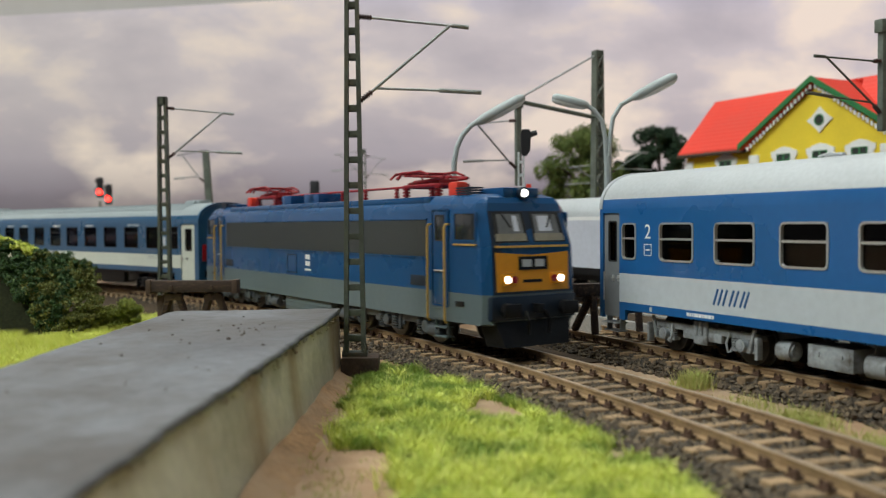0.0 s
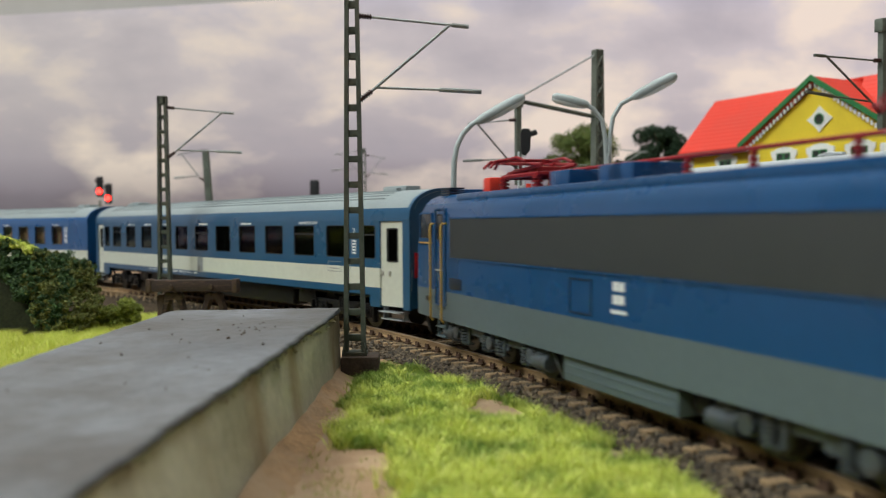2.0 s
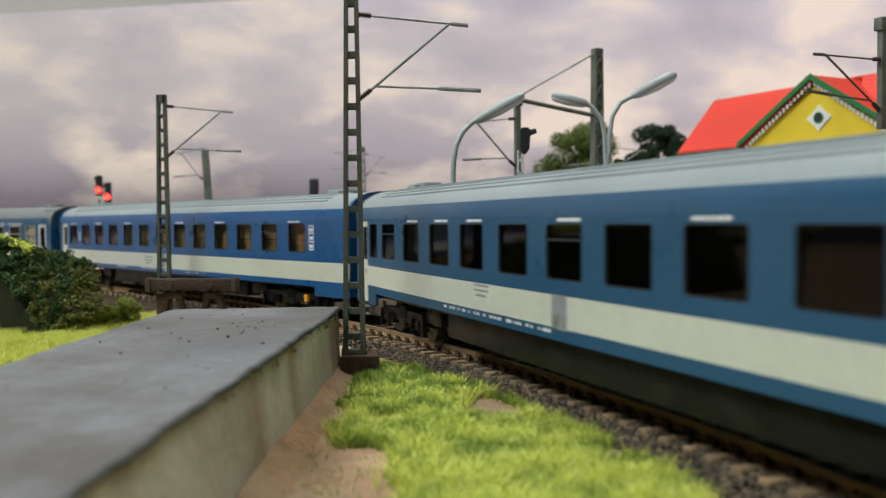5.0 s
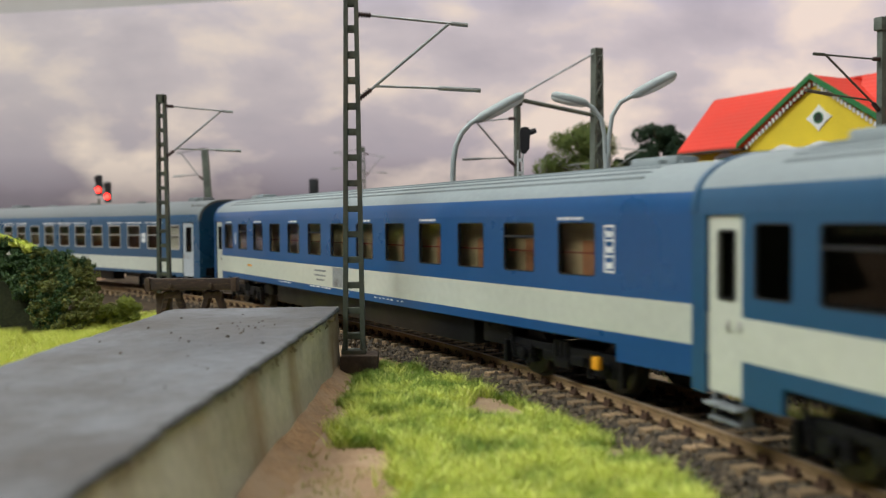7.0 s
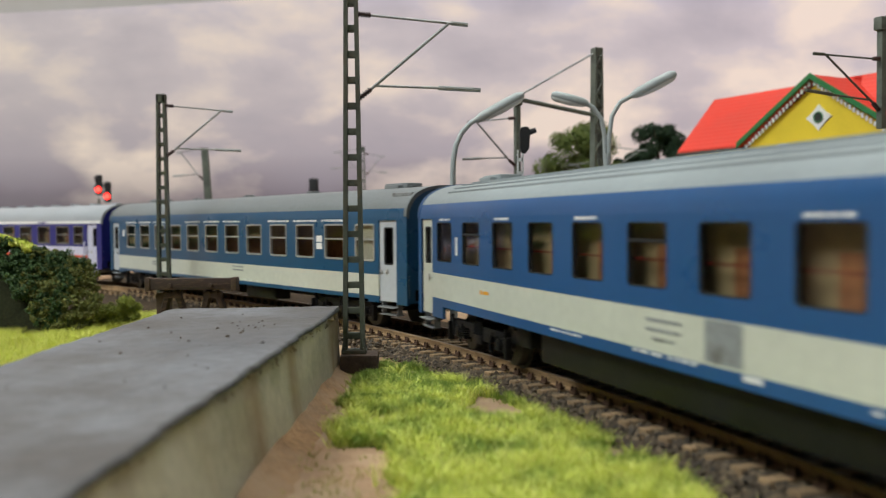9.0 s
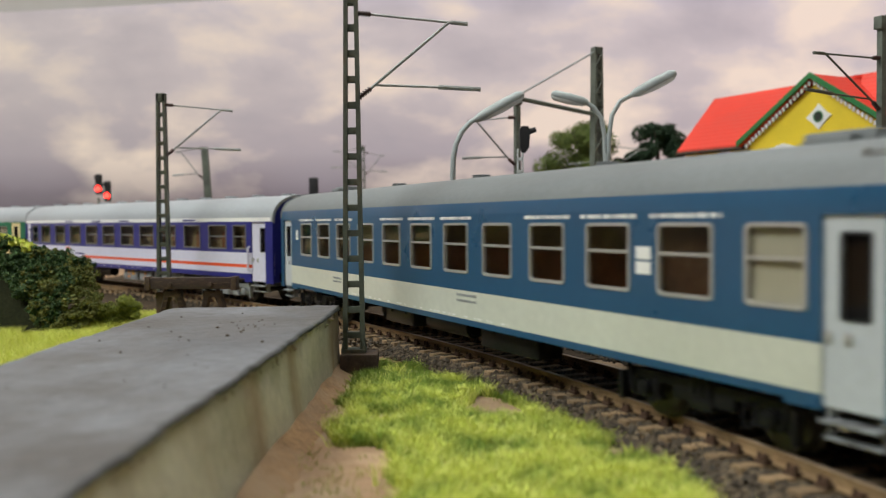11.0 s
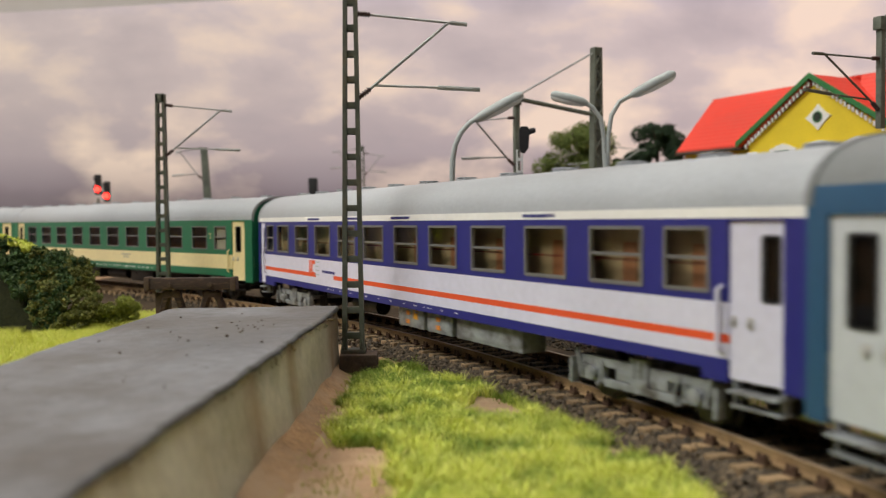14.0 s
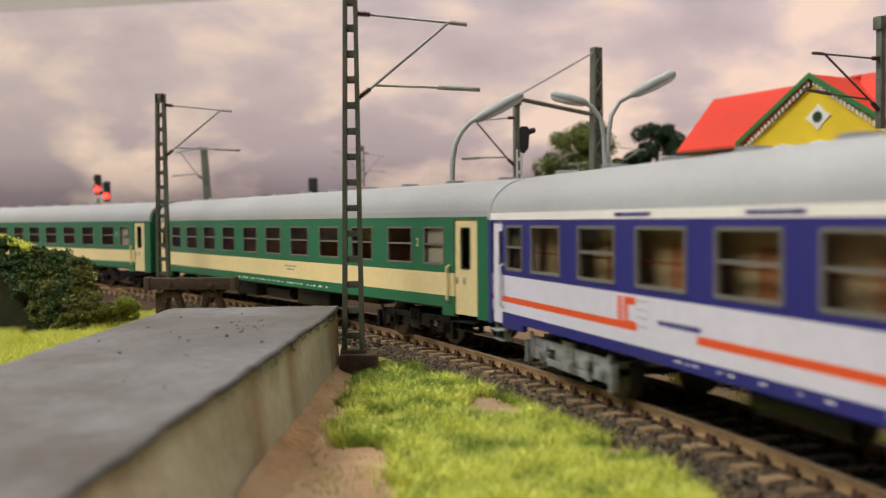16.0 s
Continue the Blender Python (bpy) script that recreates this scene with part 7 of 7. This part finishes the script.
def build_hedge():
    rnd = random.Random(12)
    hd = thing("hedge", "dense dark green hedge on a mound beside the line", "hedge")
    bm = bmesh.new()
    def top(x):
        return float(np.interp(x, (-330, -230, -170, -159, -148, -139, -134, -131), (46, 42, 34.5, 31.0, 27.5, 24.5, 21.0, 9.0)))
    rings = []
    for y, k in ((324, 0.02), (334, 0.45), (350, 0.84), (390, 0.84), (430, 0.5)):
        f = y / 340
        rings.append([(-330, y, -8), (-151 * f, y, -8)] + [(x * f, y, -6 + top(x) * k) for x in (-150, -156, -164, -178, -205)] + [(-330, y, -6 + top(-330) * k)])
    loft(bm, rings)
    part("mound", bm, M["mound"], hd, "mound coloured dark for the shade on its cut face", smooth=50)
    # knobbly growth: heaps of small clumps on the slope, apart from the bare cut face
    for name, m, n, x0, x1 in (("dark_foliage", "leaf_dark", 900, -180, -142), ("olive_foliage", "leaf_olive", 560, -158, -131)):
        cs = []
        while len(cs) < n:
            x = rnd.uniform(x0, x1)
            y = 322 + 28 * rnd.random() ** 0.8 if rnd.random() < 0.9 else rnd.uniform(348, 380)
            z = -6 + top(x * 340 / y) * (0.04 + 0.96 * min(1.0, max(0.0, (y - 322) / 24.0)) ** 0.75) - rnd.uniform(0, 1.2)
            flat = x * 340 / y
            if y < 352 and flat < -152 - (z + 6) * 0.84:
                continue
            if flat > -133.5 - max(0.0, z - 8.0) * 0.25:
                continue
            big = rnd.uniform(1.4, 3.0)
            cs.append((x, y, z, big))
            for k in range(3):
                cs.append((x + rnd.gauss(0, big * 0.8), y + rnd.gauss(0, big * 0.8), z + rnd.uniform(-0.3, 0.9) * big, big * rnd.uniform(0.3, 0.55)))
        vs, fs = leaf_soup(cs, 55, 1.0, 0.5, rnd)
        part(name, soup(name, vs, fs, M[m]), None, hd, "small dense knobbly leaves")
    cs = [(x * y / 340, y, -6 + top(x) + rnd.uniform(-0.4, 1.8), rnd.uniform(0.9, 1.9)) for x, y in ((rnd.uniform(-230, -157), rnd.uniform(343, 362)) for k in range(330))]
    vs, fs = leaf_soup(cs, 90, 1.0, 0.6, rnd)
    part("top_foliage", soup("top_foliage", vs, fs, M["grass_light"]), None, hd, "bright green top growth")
    b = thing("bush", "low olive green bush in the grass", "bush", at(-131, 346, -6))
    cs = [(rnd.uniform(-13, 6) , rnd.uniform(-6, 6), rnd.uniform(0.5, 8.5), rnd.uniform(1.4, 2.8)) for k in range(110)] + [(8 + rnd.uniform(-3, 3), rnd.uniform(-3, 3), rnd.uniform(2, 11), rnd.uniform(1.6, 2.8)) for k in range(22)]
    vs, fs = leaf_soup(cs, 200, 1.0, 0.45, rnd)
    part("foliage", soup("foliage", vs, fs, M["leaf_bush"]), None, b, "small olive leaves")
    bm = bmesh.new()
    pipe(bm, [(8, 0, -0.5), (8, 0, 5)], [0.8, 0.4], 6)
    pipe(bm, [(-4, 0, -0.5), (-4, 0, 3)], [0.8, 0.4], 6)
    part("stem", bm, M["bark"], b)


# near-black olive: the shade of the cut face is in the colour
M["mound"] = mat("shaded_mound", (0.02, 0.022, 0.01), 0.95, spec=0.1, vary=0.4, scale=80, bump=0.7)
build_hedge()


# ---- dark ballast sheet of the yard behind the curve ----
def build_yard():
    bm = bmesh.new()
    xs, ys = list(np.arange(-260, 341, 15.0)), list(np.arange(395, 701, 15.0))
    def z(i, j, x, y):
        if i in (0, len(xs) - 1) or j in (0, len(ys) - 1):
            return -8.5
        return -4.8 + 0.25 * noise.noise(Vector((x * 0.05, y * 0.05, 2.2)))
    g = [[bm.verts.new((x, y + 6 * noise.noise(Vector((x * 0.03, y * 0.03, 0.4))), z(i, j, x, y))) for j, y in enumerate(ys)] for i, x in enumerate(xs)]
    for i in range(len(xs) - 1):
        for j in range(len(ys) - 1):
            bm.faces.new((g[i][j], g[i + 1][j], g[i + 1][j + 1], g[i][j + 1]))
    tagged(part("yard_ballast", bm, M["bed"]), "dark brown ballast between the far tracks", "ballast", kind="structure")


build_yard()


def build_fill():
    bm = bmesh.new()
    sweep(bm, -260, -52, 14, 31.0, [(-17, -8), (17, -8), (13, -5.3), (-13, -5.3)], way=on_siding)
    tagged(part("ballast_fill", bm, M["bed"]), "dark brown ballast between main line and siding", "ballast", kind="structure")


build_fill()


# ---- grass fibres ----
def nearest_off(x, y):
    """Offset of plan points from the main track, to its right-hand side."""
    sel = (SGRID > -420) & (SGRID < 320)
    tx, ty, th = PX[sel], PY[sel], HEAD[sel]
    out = np.empty(len(x))
    for i in range(0, len(x), 4000):
        dx = x[i:i + 4000, None] - tx[None]
        dy = y[i:i + 4000, None] - ty[None]
        j = np.argmin(dx * dx + dy * dy, axis=1)
        k = np.arange(len(j))
        out[i:i + 4000] = dx[k, j] * np.sin(th[j]) - dy[k, j] * np.cos(th[j])
    return out


def patch_noise(x, y, f, seed):
    return np.array([noise.noise(Vector((a * f, b * f, seed))) for a, b in zip(x, y)])


def grass_mesh(name, x, y, lo, hi, m, rs, lean=0.55, tall=1.0):
    n = len(x)
    z = np.array([ground_height(a, b) for a, b in zip(x, y)]) - 0.1
    h = rs.uniform(lo, hi, n) * tall
    a = rs.uniform(0, 2 * math.pi, n)
    l = rs.uniform(0.1, lean + 0.35, n) * h
    wd = rs.uniform(0.045, 0.095, n)
    b = rs.uniform(0, 2 * math.pi, n)
    wx, wy = np.cos(b) * wd, np.sin(b) * wd
    lx, ly = np.cos(a) * l, np.sin(a) * l
    V_ = np.empty((n, 5, 3))
    V_[:, 0] = np.stack([x - wx, y - wy, z], 1)
    V_[:, 1] = np.stack([x + wx, y + wy, z], 1)
    V_[:, 2] = np.stack([x + lx * 0.4 + wx * 0.8, y + ly * 0.4 + wy * 0.8, z + h * 0.6], 1)
    V_[:, 3] = np.stack([x + lx * 0.4 - wx * 0.8, y + ly * 0.4 - wy * 0.8, z + h * 0.6], 1)
    V_[:, 4] = np.stack([x + lx, y + ly, z + h * 0.9], 1)
    i = np.arange(n) * 5
    quads = np.stack([i, i + 1, i + 2, i + 3], 1).tolist()
    tris = np.stack([i + 3, i + 2, i + 4], 1).tolist()
    return soup(name, V_.reshape(-1, 3), quads + tris, M[m])


def build_grass():
    rs = np.random.RandomState(4)
    n = 500000
    x, y = rs.uniform(-28, 62, n), rs.uniform(70, 266, n)
    off = nearest_off(x, y)
    pn = patch_noise(x, y, 0.045, 2.0)
    p2 = patch_noise(x, y, 0.12, 9.0)
    p3 = patch_noise(x, y, 0.4, 3.0)
    left = np.where(y < 160, -10.5 + (160 - y) * 0.10, np.where(y < 225, -22.0, -20.0))
    # how far inside the patch, in mm; the rim thins out
    inside = np.minimum(np.minimum(off - (18.0 + 3.0 * p2 + np.maximum(0, 160 - y) * 0.12), x - left - 4.5 * p2), 252 + 6 * p2 - y)
    inside = np.minimum(inside, np.where(y < 150, 9.0, (pn + 0.42) * 30))
    keep = inside + 2.2 * p3 > rs.uniform(-0.5, 5.0, n) * rs.uniform(0, 1, n)
    x, y, p2, pn, p3 = x[keep], y[keep], p2[keep], pn[keep], p3[keep]
    deep = (p2 + 0.6 * p3 + rs.normal(0, 0.22, len(x)) - np.clip((y - 185) / 70.0, 0, 0.6) + np.clip((150 - y) / 90.0, 0, 0.25)) < -0.1
    tall = 1.0 + 0.45 * p3
    # paler fibres, more of them toward the camera, paint a lit look
    pale = ~deep & ((p2 + 0.5 * p3 + np.clip((165 - y) / 120.0, 0, 0.4) + rs.normal(0, 0.2, len(x))) > 0.3)
    for sel, m, lo, hi, note in ((~deep & ~pale, "grass", 1.2, 3.5, "bright yellow-green static grass beside the track"), (pale, "grass_light", 1.2, 3.8, "pale static grass beside the track, lit look put into its colour"), (deep, "grass_deep", 1.0, 3.0, "deeper green static grass beside the track")):
        tagged(new("grass", grass_mesh("grass", x[sel], y[sel], lo, hi, m, rs, 0.75, tall[sel])), note, "grass", kind="stuff")
    sx, sy = rs.uniform(-25, -4, 2600), rs.uniform(95, 235, 2600)
    some = patch_noise(sx, sy, 0.15, 7.0) > -0.1
    tagged(new("grass", grass_mesh("grass", sx[some], sy[some], 0.6, 1.8, "straw", rs)), "sparse straw-coloured fibres on the bare sand", "grass", kind="stuff")
    n = 110000
    x, y = rs.uniform(-190, -78, n), rs.uniform(240, 385, n)
    keep = (nearest_off(x, y) > 30) & (patch_noise(x, y, 0.05, 5.0) > -0.33)
    x, y = x[keep], y[keep]
    tagged(new("grass", grass_mesh("grass", x, y, 1.8, 4.6, "grass_light", rs)), "bright green static grass before the hedge", "grass", kind="stuff")
    # tufts between the two tracks
    for s, off, nn, r, hi in ((22, -31.5, 900, 4.2, 5.4), (46, -28.0, 350, 7.0, 2.6), (62, -26, 1300, 7.0, 3.0), (84, -26, 1500, 8.0, 3.0)):
        cx, cy, _ = on_track(s, off)
        x, y = cx + rs.normal(0, r * 0.5, nn), cy + rs.normal(0, r * 0.6, nn)
        tagged(new("grass_tuft", grass_mesh("grass_tuft", x, y, 1.0, hi, "straw", rs)), "yellow-green grass tuft between the tracks", "grass", group="tufts between the tracks", kind="stuff")


build_grass()


# ---- ballast stones ----
def build_ballast():
    rnd = random.Random(8)
    for off, way, zones in ((0.0, on_track, ((-60, 150, 17000), (-330, -60, 7500))), (0.0, on_siding, ((-85, 95, 9500),)), (-62.0, on_siding, ((-260, -60, 1500),))):
        vs, fs = [], []
        for s0, s1, n in zones:
            for k in range(n):
                s = rnd.uniform(s0, s1)
                q = rnd.uniform(-19.5, 19.5)
                if rnd.random() < 0.25:
                    q = rnd.choice((-1, 1)) * rnd.uniform(11, 18.5)
                if 7.2 < abs(q) < 10.0 and rnd.random() < 0.8:
                    continue
                x, y, h = way(s, off + q)
                e = abs(q)
                z = -3.05 if e < 14.5 else -3.05 - (e - 14.5) * 0.62
                # stones lie low on the sleepers
                stone(vs, fs, x, y, z + rnd.uniform(-0.35, 0.35), rnd.uniform(0.4, 0.9), rnd)
        tagged(part("ballast", soup("ballast", vs, fs, M["stone"]), None), "dark coarse ballast stones between the sleepers", "ballast", kind="stuff")


build_ballast()


# ---- what moves: the train rolls along the main line ----
def motions():
    for car, front, sp in CARS:
        # the slack of the first coupling opens as the locomotive pulls away
        slack = 1.45 if sp is LOCO else 0.0
        walk(car, [(0.5 * k, car_pose(front + run(0.5 * k) + slack * min(0.5 * k, 4.0), sp["L"], sp["pivots"])) for k in range(33)])
    for wheel, x in WHEELS:
        base = wheel.location.copy()
        rows = []
        for k in range(241):
            t = k / 15.0
            turn = run(t) / 5.2
            rows.append((t, Matrix.Translation(base) @ Matrix.Rotation(turn, 4, "Y")))
        walk(wheel, rows)


motions()
